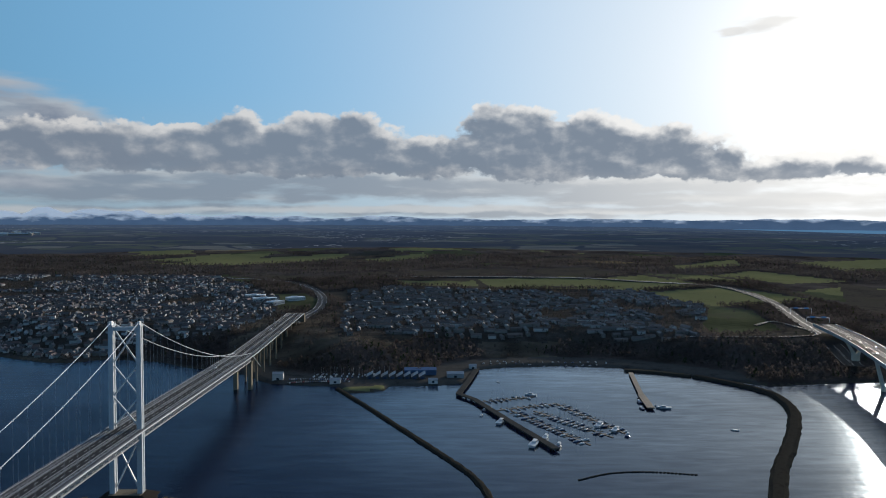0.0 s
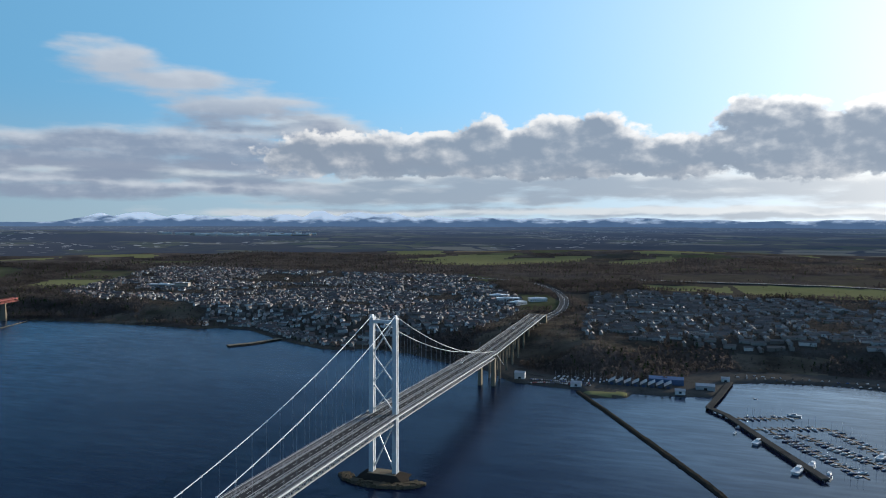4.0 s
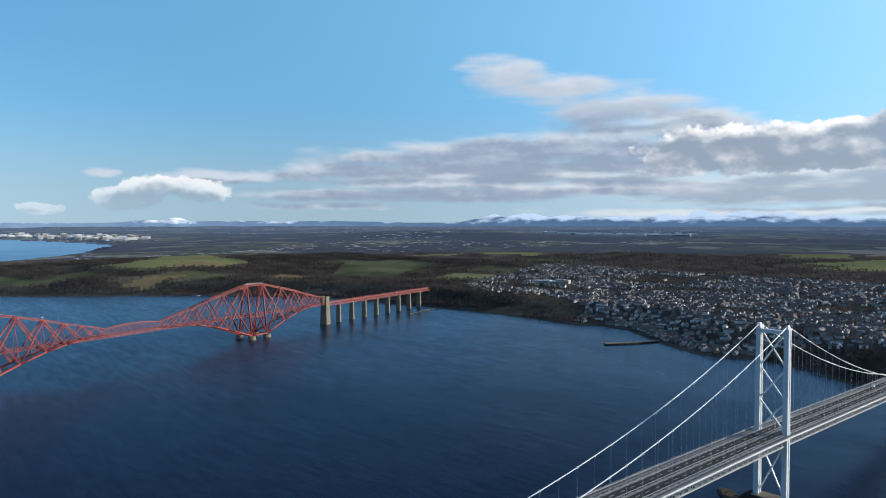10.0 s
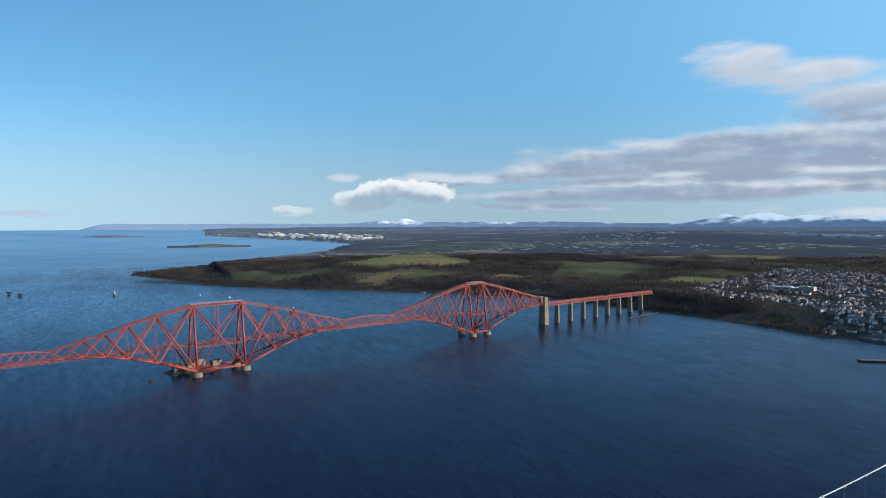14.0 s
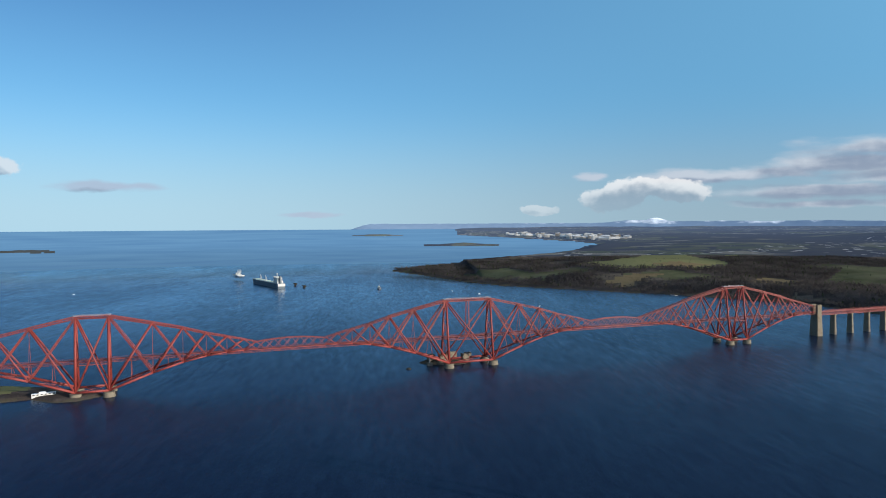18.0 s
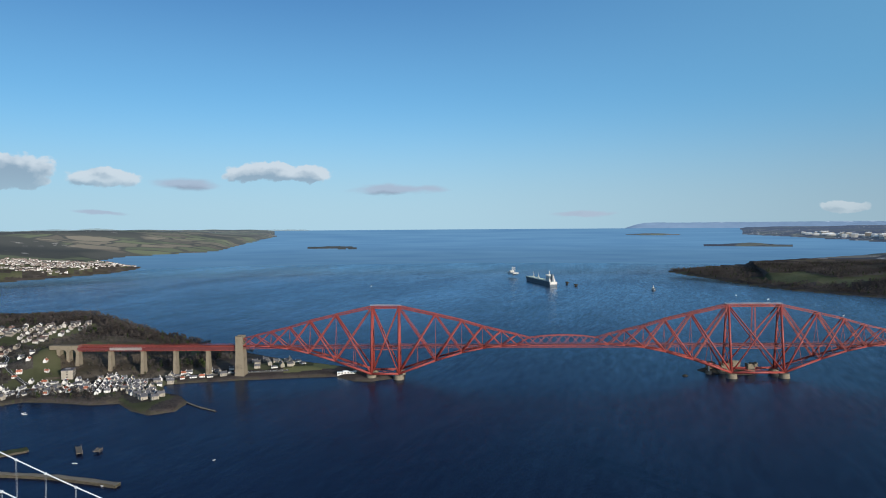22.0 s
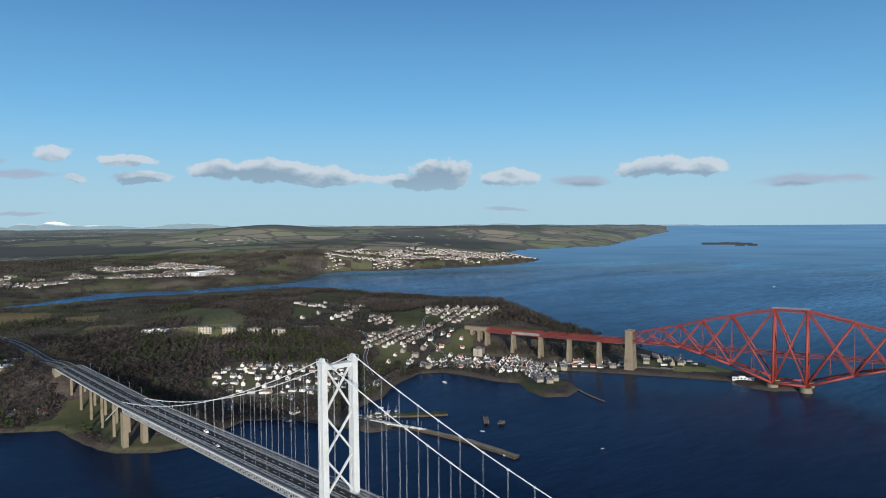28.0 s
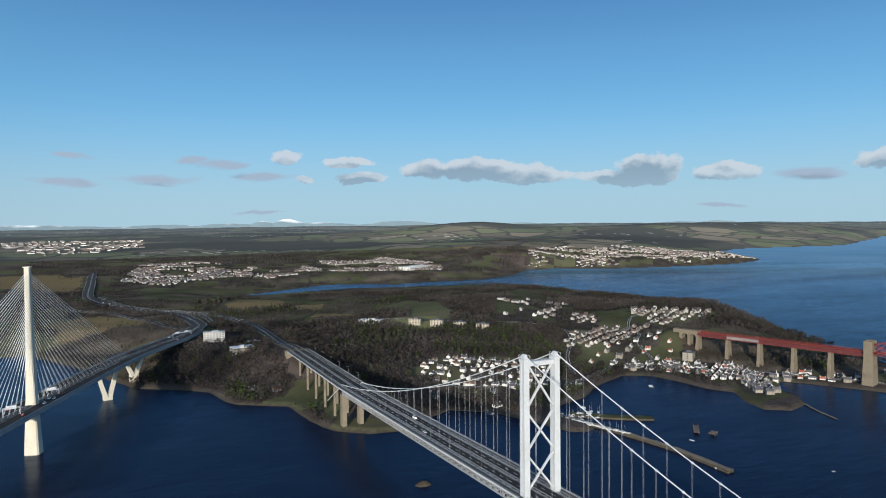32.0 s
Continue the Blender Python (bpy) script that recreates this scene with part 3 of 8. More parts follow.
# ---- mesh tools ----
class Shape:
    """Gathers boxes, beams, tubes and plates, and turns them into one mesh."""

    def __init__(self):
        self.v, self.f, self.m = [], [], []

    def add(self, verts, faces, mat=0):
        o = len(self.v)
        self.v.extend(verts)
        self.f.extend([tuple(i + o for i in f) for f in faces])
        self.m.extend([mat] * len(faces))
        return self

    def prism(self, a, b, mat=0):
        """Closed solid between two rings of the same count (bottom a, top b, both anticlockwise from above)."""
        n = len(a)
        self.add(list(a) + list(b), [tuple(range(n))[::-1], tuple(range(n, 2 * n))] + [(i, (i + 1) % n, n + (i + 1) % n, n + i) for i in range(n)], mat)
        return self

    def box(self, x0, y0, z0, x1, y1, z1, mat=0, top=1.0, rot=0.0, at=(0, 0)):
        cx, cy = (x0 + x1) / 2, (y0 + y1) / 2
        c, s = math.cos(rot), math.sin(rot)
        ring = [(x0, y0), (x1, y0), (x1, y1), (x0, y1)]
        tr = lambda x, y, z: (at[0] + x * c - y * s, at[1] + x * s + y * c, z)
        return self.prism([tr(x, y, z0) for x, y in ring], [tr(cx + (x - cx) * top, cy + (y - cy) * top, z1) for x, y in ring], mat)

    def beam(self, p, q, w, h=None, mat=0, up=(0, 0, 1), w2=None, h2=None):
        """A bar of rectangular section from p to q."""
        h = h or w
        w2, h2 = w2 or w, h2 or h
        p, q = Vector(p), Vector(q)
        d = (q - p).normalized()
        side = d.cross(Vector(up))
        side = side.normalized() if side.length > 1e-4 else Vector((1, 0, 0))
        upv = side.cross(d)
        sec = lambda c, w, h: [tuple(c + side * (w / 2 * a) + upv * (h / 2 * b)) for a, b in ((-1, -1), (1, -1), (1, 1), (-1, 1))]
        return self.prism(sec(p, w, h)[::-1], sec(q, w2, h2)[::-1], mat)

    def tube(self, p, q, r, n=8, mat=0, r2=None):
        p, q = Vector(p), Vector(q)
        d = (q - p).normalized()
        side = d.cross(Vector((0, 0, 1)))
        side = side.normalized() if side.length > 1e-4 else Vector((1, 0, 0))
        upv = side.cross(d)
        ring = lambda c, r: [tuple(c + (side * math.cos(2 * math.pi * i / n) + upv * math.sin(2 * math.pi * i / n)) * r) for i in range(n)]
        return self.prism(ring(p, r)[::-1], ring(q, r2 or r)[::-1], mat)

    def lattice(self, p, q, w, h, bar, step, mat=0, up=(0, 0, 1)):
        """An open box girder: four corner bars with zigzag lacing on two faces."""
        p, q = Vector(p), Vector(q)
        d = q - p
        L = d.length
        d.normalize()
        side = d.cross(Vector(up))
        side = side.normalized() if side.length > 1e-4 else Vector((1, 0, 0))
        upv = side.cross(d)
        cs = [side * (w / 2 * a) + upv * (h / 2 * b) for a, b in ((-1, -1), (1, -1), (1, 1), (-1, 1))]
        for c in cs:
            self.beam(p + c, q + c, bar, bar, mat, up)
        n = max(2, round(L / step))
        for a, b in ((0, 3), (1, 2), (3, 2)):
            for i in range(n):
                s, e = (cs[a], cs[b]) if i % 2 else (cs[b], cs[a])
                self.beam(p + d * (L * i / n) + s, p + d * (L * (i + 1) / n) + e, bar * 0.55, bar * 0.55, mat, up)
        return self

    def mesh(self, name, *mats, smooth=False):
        me = bpy.data.meshes.new(name)
        me.from_pydata(self.v, [], self.f)
        for m in mats:
            me.materials.append(m)
        if len(mats) > 1:
            me.polygons.foreach_set("material_index", self.m)
        if smooth:
            me.polygons.foreach_set("use_smooth", [True] * len(self.f))
        me.update()
        return me


def part(name, shape, mats, parent=None, label="", m=None, smooth=False):
    """Links a shape (or a mesh) as one object under a thing or a part."""
    mats = mats if isinstance(mats, (list, tuple)) else [mats]
    me = shape.mesh(name, *mats, smooth=smooth) if isinstance(shape, Shape) else shape
    ob = new(name, me)
    if m is not None:
        ob.matrix_basis = m
    if parent:
        ob.parent = parent
    if label:
        ob["label"] = label
    return ob


def thing(name, label, category, m=None, group="", kind=""):
    ob = new(name)
    ob.empty_display_size = 5
    if m is not None:
        ob.matrix_basis = m
    return tagged(ob, label, category, group, kind)

# ---- the plan of the land: coast lines, hills and ground cover ----
EYE_H = 245.3                      # height over which far distances are drawn together
R0, RM = 2600.0, 4880.0


def shrink(D):
    """The radius at which a place D metres off stands; places beyond R0 are drawn together, up to RM."""
    D = np.asarray(D, float)
    k = RM - R0
    return np.where(D <= R0, D, RM - k * k / (np.maximum(D, R0) - R0 + k))


def warp(x, y, z):
    D = np.maximum(np.hypot(x, y), 1e-6)
    s = shrink(D) / D
    return x * s, y * s, EYE_H + (z - EYE_H) * s


def wscale(x, y):
    D = max(math.hypot(x, y), 1e-6)
    return float(shrink(D)) / D


def P(text):
    return np.array([[float(c) for c in p.split(",")] for p in text.split()])


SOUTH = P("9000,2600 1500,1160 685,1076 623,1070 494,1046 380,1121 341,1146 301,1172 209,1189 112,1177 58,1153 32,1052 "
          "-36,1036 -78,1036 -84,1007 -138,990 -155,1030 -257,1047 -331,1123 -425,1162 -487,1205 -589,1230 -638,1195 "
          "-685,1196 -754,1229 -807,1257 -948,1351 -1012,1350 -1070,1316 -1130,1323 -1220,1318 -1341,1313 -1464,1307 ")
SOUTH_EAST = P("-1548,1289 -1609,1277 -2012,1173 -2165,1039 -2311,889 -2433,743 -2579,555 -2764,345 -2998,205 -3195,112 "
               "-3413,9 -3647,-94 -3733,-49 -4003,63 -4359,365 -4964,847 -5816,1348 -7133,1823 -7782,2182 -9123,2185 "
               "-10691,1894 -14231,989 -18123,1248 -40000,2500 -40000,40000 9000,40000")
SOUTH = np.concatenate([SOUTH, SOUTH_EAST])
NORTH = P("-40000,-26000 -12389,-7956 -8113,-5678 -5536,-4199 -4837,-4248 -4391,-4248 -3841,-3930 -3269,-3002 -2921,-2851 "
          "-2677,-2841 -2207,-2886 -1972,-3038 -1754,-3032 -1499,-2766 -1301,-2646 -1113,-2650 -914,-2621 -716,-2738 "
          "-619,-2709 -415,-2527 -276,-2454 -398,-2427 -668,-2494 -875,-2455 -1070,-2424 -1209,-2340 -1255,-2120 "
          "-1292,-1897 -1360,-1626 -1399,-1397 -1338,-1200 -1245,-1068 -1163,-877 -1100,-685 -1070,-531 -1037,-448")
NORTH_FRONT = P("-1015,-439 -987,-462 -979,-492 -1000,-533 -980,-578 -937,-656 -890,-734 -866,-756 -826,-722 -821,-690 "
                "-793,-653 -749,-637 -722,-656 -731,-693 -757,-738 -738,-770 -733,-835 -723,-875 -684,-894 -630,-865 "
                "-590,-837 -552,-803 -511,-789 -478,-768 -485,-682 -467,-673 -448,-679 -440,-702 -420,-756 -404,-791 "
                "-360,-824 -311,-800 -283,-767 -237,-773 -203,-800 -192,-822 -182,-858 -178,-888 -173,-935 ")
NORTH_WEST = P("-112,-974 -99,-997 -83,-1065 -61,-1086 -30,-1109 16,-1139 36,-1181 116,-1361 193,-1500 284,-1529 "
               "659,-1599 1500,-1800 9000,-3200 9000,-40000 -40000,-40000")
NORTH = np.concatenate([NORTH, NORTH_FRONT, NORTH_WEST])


def polydist(poly, x, y):
    """Signed distance to a closed polygon, positive inside."""
    best = np.full(x.shape, 1e18)
    inside = np.zeros(x.shape, bool)
    n = len(poly)
    for i in range(n):
        (ax, ay), (bx, by) = poly[i], poly[(i + 1) % n]
        ex, ey = bx - ax, by - ay
        t = np.clip(((x - ax) * ex + (y - ay) * ey) / (ex * ex + ey * ey), 0, 1)
        best = np.minimum(best, (x - ax - t * ex) ** 2 + (y - ay - t * ey) ** 2)
        if ay != by:
            inside ^= ((ay > y) != (by > y)) & (x < ex * (y - ay) / (ey if ey else 1) + ax)
    return np.where(inside, 1, -1) * np.sqrt(best)


def sstep(a, b, v):
    t = np.clip((v - a) / (b - a), 0, 1)
    return t * t * (3 - 2 * t)


def hash2(i, j, k=0):
    v = np.sin(i * 127.1 + j * 311.7 + k * 74.7) * 43758.5453
    return v - np.floor(v)


def vnoise(x, y, k=0):
    i, j = np.floor(x), np.floor(y)
    u, v = x - i, y - j
    u, v = u * u * (3 - 2 * u), v * v * (3 - 2 * v)
    a = hash2(i, j, k) * (1 - u) + hash2(i + 1, j, k) * u
    b = hash2(i, j + 1, k) * (1 - u) + hash2(i + 1, j + 1, k) * u
    return a * (1 - v) + b * v


def fbm(x, y, size, octaves=4, k=0):
    s, a, t = 0, 1.0, 0
    for o in range(octaves):
        s = s + a * vnoise(x / size * 2 ** o, y / size * 2 ** o, k + o)
        t += a
        a *= 0.5
    return s / t


# hills: x, y, height, radius along x, radius along y
HILLS = [(-857, -976, 26, 42, 34), (-1288, -1083, 34, 110, 150), (-1106, -1248, 22, 200, 160), (-820, -2150, -11, 330, 190), (-1040, -1750, 5, 160, 200),
         (-619, -1425, 18, 220, 250), (57, -1425, 10, 250, 250), (-215, -1135, 16, 110, 80), (-214, -1083, 12, 42, 38), (-80, -1405, 11, 65, 90), (-1805, -3336, 50, 320, 300), (-2631, -4383, 60, 1500, 700),
         (-3052, 1054, 34, 450, 300), (-3219, 728, 10, 500, 260), (320, 2887, 14, 900, 700), (-224, 4031, 36, 900, 500),
         (-6626, 5522, 70, 1800, 900), (-5523, -6116, 120, 2600, 900), (-7475, -7307, 90, 2600, 700), (-3055, -6830, 110, 900, 700)]
ISLES = [(-1227, 60, 12, 25, 46), (-7713, 558, 26, 190, 330), (-6477, -3423, 22, 150, 260), (-234, -601, 2.6, 13, 9),
         (-14115, -660, 26, 400, 400), (-1172, -4, 3, 10, 10)]


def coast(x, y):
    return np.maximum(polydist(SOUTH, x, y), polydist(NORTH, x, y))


def height(x, y, d=None):
    """Height of the ground at true places x, y."""
    x, y = np.asarray(x, float), np.asarray(y, float)
    if d is None:
        d = coast(x, y)
    n1, n2 = fbm(x, y, 420, 4), fbm(x, y, 60, 3, 9)
    d2 = d + (n2 - 0.5) * np.minimum(14, 4 + np.abs(d) * 0.2)
    south = y > 300
    quay = np.where((x > -330) & south, 75.0, 26.0)
    ramp = np.where(south, 30 * sstep(quay, quay + 150, d2) + 20 * sstep(250, 1500, d2) + 26 * sstep(1500, 6000, d2),
                    24 * sstep(18, 170, d2) + 16 * sstep(170, 900, d2) + 34 * sstep(1500, 5000, d2))
    village = np.exp(-(((x + 800) / 170) ** 2 + ((y + 830) / 120) ** 2))
    inlet = np.exp(-((x + 560) / 480) ** 4 - ((y + 2380) / 300) ** 4)
    ramp = ramp * (1 - 0.86 * inlet) * (1 - 0.75 * village) * np.where((x < -930) & (y > -900) & ~south, 0.45, 1.0)
    far = np.hypot(x, y)
    ramp = ramp + np.where(south, 45.0, 80.0) * np.maximum(fbm(x, y, 1700, 3, 23) - 0.38, 0) * sstep(4300, 6500, far) * sstep(100, 900, d2)
    land = 2.2 + 1.6 * sstep(0, 14, d2) + ramp * (0.82 + 0.36 * n1) + (n2 - 0.5) * np.clip(d2 / 60, 0, 3)
    for hx, hy, hh, rx, ry in HILLS:
        land = land + hh * np.exp(-((x - hx) / rx) ** 2 - ((y - hy) / ry) ** 2) * sstep(0, 120, d2)
    sea = np.maximum(-0.55 * np.abs(d2), -9.0)
    z = np.where(d2 > 0, land * sstep(-1, 7, d2), np.maximum(sea, -9.0))
    for hx, hy, hh, rx, ry in ISLES:
        z = np.maximum(z, (hh + 8) * np.exp(-((x - hx) / rx) ** 2 - ((y - hy) / ry) ** 2) * (0.75 + 0.5 * n2) - 8)
    return z


def ground_z(x, y):
    return float(height(np.array([x]), np.array([y]))[0])

# ---- ground cover: fields, woods and built-up ground ----
GROUND_MATS = [M_SCRUB, M_WOODFLOOR, M_GREEN, M_DULL, M_STUBBLE, M_PLOUGH, M_TOWN, M_ROCK, M_YARD, M_SNOWHILL]
FIELDS = [(2, "-297,-987 -336,-995 -376,-1051 -363,-1073 -315,-1028"), (2, "-439,-1375 -505,-1313 -543,-1230 -513,-1189 -430,-1303"),
          (2, "-151,2236 103,2262 114,2123 -110,2145"), (2, "113,2288 441,2365 461,2068 148,2121"), (2, "439,2300 611,2125 465,2068"),
          (2, "957,2923 1454,3497 1298,3060 920,2743"), (2, "953,2482 1196,2716 1362,2357 1099,2210"), (2, "717,2301 931,2476 988,2243"),
          (2, "1636,3296 2315,3666 1856,2936 1593,2760"), (2, "1050,2045 1250,2162 1340,2117 1165,1839"), (2, "-219,1462 -222,1587 -151,1646 -165,1530"),
          (2, "-146,1011 -86,1027 -76,1016 -130,988"), (2, "-3141,751 -3089,904 -4467,1520 -4426,1704 -3054,1451 -2781,1174 -2843,868"),
          (2, "-1100,-560 -1040,-560 -985,-620 -1040,-660")]
FIELDS += [(3, "533,1564 663,1759 739,1673 669,1375 540,1344 498,1410"), (3, "-2831,404 -2981,713 -2816,765 -2747,527"),
           (3, "-2675,817 -2732,1026 -2544,1196 -2489,935"), (3, "-3147,216 -3188,444 -2799,537 -2876,358"),
           (3, "-2349,1421 -2894,1847 -2855,2192 -2500,2079 -2135,1562"), (2, "-1292,3063 -808,3539 -488,3704 -506,3419 -840,2868"),
           (2, "-387,3347 -100,3678 -66,3444 -269,3224"), (2, "-1391,3293 -1220,3750 -904,3737 -908,3192"),
           (3, "-1387,-5184 -1908,-4466 -1740,-3923 -1181,-4022"), (3, "-824,-6478 -1876,-6140 -1473,-4212 -832,-4225")]
FIELDS += [(1, "-14,-1145 -34,-1273 -87,-1290 -197,-1006 -169,-978"), (1, "-561,-1272 -669,-1262 -734,-1165 -699,-1072 -584,-960 -438,-998 -318,-1023 -270,-1312 -340,-1482 -458,-1320"),
           (4, "-2560,700 -2700,900 -2640,980 -2500,800"), (4, "-2900,1000 -3050,1180 -2950,1300 -2800,1120"), (5, "-3250,560 -3420,720 -3300,860 -3150,700"), (4, "-2300,1250 -2420,1400 -2560,1330 -2420,1180")]
FIELDS += [(4, "-199,-2008 -280,-1988 -333,-1764 -266,-1706 -185,-1798"), (4, "-327,-1744 -413,-1692 -369,-1622"),
           (4, "518,-3210 320,-3181 204,-2823 195,-2572 431,-2665"), (4, "170,-1553 146,-1747 92,-1808 24,-1652 80,-1545"),
           (4, "-1729,-4373 -2048,-4207 -1814,-3866"), (5, "1302,2318 1311,2071 1008,1590 1031,1782")]
FIELDS += [(4, "-214,-2007 -338,-1882 -324,-1769 -231,-1741 -185,-1807"), (4, "-269,-1727 -409,-1733 -403,-1678 -322,-1650"), (5, "-434,-1661 -499,-1596 -465,-1530 -418,-1600"),
           (4, "-356,-1563 -416,-1497 -417,-1455 -329,-1528"), (2, "-437,-1362 -553,-1340 -547,-1240 -477,-1213 -443,-1306"), (4, "216,-1695 123,-1588 7,-1585 -20,-1640 60,-1760 130,-1800"),
           (4, "375,-2990 210,-3037 210,-2564 281,-2469")]
TOWNS = {
    "coast_town": "-8300,2300 -9100,2290 -10500,2020 -12500,1600 -12500,1900 -10500,2500 -9000,2900",
    "plain_town": "-5200,6600 -6300,6900 -4600,8000 -4100,7000",
    "south": "-1723,1527 -1919,1918 -2181,2486 -1508,2418 -1109,2422 -774,2424 -440,1873 -386,1590 -409,1319 -531,1326 -634,1275 -781,1252 -911,1320 -1095,1346 -1142,1449 -1279,1525 -1500,1477",
    "waterfront": "-589,1242 -638,1212 -685,1213 -754,1246 -807,1273 -948,1366 -1012,1364 -1012,1398 -940,1400 -800,1312 -700,1262 -600,1275",
    "estate": "-187,1290 -264,2000 -141,2097 109,2022 569,2034 643,1706 466,1290 234,1335 18,1322",
    "white_estate": "-373,-985 -445,-1032 -477,-997 -587,-934 -553,-851 -452,-828 -405,-874 -360,-942",
    "village": "-791,-829 -846,-865 -875,-850 -867,-800 -832,-742 -793,-725 -802,-778 -772,-789",
    "bay_front": "-700,-925 -787,-935 -835,-870 -785,-815 -747,-880 -705,-894",
    "tower_row": "-855,-775 -938,-780 -980,-705 -950,-686 -896,-736 -841,-750",
    "tower_yard": "-1025,-717 -1087,-703 -1110,-647 -1056,-613 -1004,-649 -990,-688",
    "headland": "-790,-760 -831,-767 -806,-700 -775,-690 -762,-715",
    "hillside": "-749,-1045 -854,-1064 -871,-990 -828,-925 -783,-940 -690,-935 -640,-960",
    "upper": "-889,-1330 -966,-1248 -1122,-1167 -1103,-1128 -966,-1118 -845,-1071 -743,-1007 -666,-1027 -768,-1172",
    "woodside": "-862,-1648 -936,-1673 -944,-1455 -806,-1268 -680,-1300",
    "ridge": "-990,-1275 -1127,-1163 -1081,-1147 -953,-1208",
    "harbour_town": "-515,-2857 -823,-3593 -995,-3359 -1327,-3135 -1211,-2850 -900,-2950 -700,-3050",
    "west_town": "75,-2815 10,-3673 -255,-3778 -492,-3293 -605,-2950 -445,-2800 -350,-2952 -65,-2680",
    "far_town": "944,-5885 1162,-7500 13,-7605 -28,-5830 552,-4917",
    "bay_town": "-1763,-3075 -2202,-3769 -2891,-3780 -3249,-3400 -3360,-3085 -2732,-2900 -2246,-2938",
    "peninsula": "-656,-1310 -950,-1439 -802,-1215 -652,-1204",
    "harbour_west": "-733,-3197 -1192,-3635 -1319,-3214 -1025,-2990"}
TOWNS = {k: P(v) for k, v in TOWNS.items()}


def within(poly, x, y, pad=0.0):
    lo, hi = poly.min(0) - pad, poly.max(0) + pad
    m = (x > lo[0]) & (x < hi[0]) & (y > lo[1]) & (y < hi[1])
    out = np.zeros(x.shape, bool)
    out[m] = polydist(poly, x[m], y[m]) > -pad
    return out


def cover(x, y, z):
    d = coast(x, y)
    D = np.hypot(x, y)
    # farm fields of uneven size with hedges and shelter belts between them
    a = radians(24)
    wx, wy = x + 240 * (fbm(x, y, 900, 2, 21) - 0.5), y + 240 * (fbm(x, y, 900, 2, 31) - 0.5)
    u, v = (wx * math.cos(a) + wy * math.sin(a)) / 420, (-wx * math.sin(a) + wy * math.cos(a)) / 300
    v = v + (hash2(np.floor(u), 0 * u, 3) - 0.5) * 0.9
    pick = hash2(np.floor(u), np.floor(v), 5)
    north = y < 0
    field = np.select([pick < 0.11, pick < 0.36, pick < 0.41, pick < 0.50, pick < 0.86], [2, 3, 4, 5, 1], 0)
    field = np.where(north, np.select([pick < 0.06, pick < 0.45, pick < 0.56, pick < 0.66, pick < 0.84], [2, 3, 4, 5, 1], 0), field)
    field = np.where(~north & (field == 0), 5, field)
    hedge = np.minimum(np.minimum(u % 1, 1 - u % 1) * 420, np.minimum(v % 1, 1 - v % 1) * 300) < 6 + 0.006 * D
    field = np.where(hedge, 1, field)
    field = np.where(fbm(x, y, 700, 3, 41) > np.where(north, 0.60, 0.55), 1, field)
    near = np.where(fbm(x, y, 160, 3, 51) > 0.56, 0, 1)
    near = np.where((fbm(x, y, 110, 3, 53) > 0.63) & north, 3, near)
    k = np.where((d > np.where(north, 900, 420)) & (D > 1700), field, near)
    k = np.where((x < -1450) & ~north & (pick > 0.30) & (k != 2), 1, k)
    k = np.where((y < -1200) & (y > -2500) & (x > -900) & (k == 1) & (fbm(x, y, 220, 3, 61) > 0.58), 0, k)
    k = np.where((y < -2080) & (y > -2620) & (x > -1050) & (x < 0), np.where(fbm(x, y, 150, 3, 91) > 0.5, 0, 3), k)
    for kind, poly in FIELDS:
        k[within(P(poly), x, y)] = kind
    for poly in TOWNS.values():
        k[within(poly, x, y, 6)] = 6
    # gardens and grassy slopes between the northern houses
    k = np.where((k == 6) & north & (fbm(x, y, 45, 2, 95) > 0.47), 3, k)
    quay = (y > 0) & (x > -330) & (x < 480) & (d > 0) & (d < 62)
    k[quay & (k != 2)] = 8
    k = np.where((k != 8) & ((d < 3.5) | (z < 1.3)), 7, k)
    return k

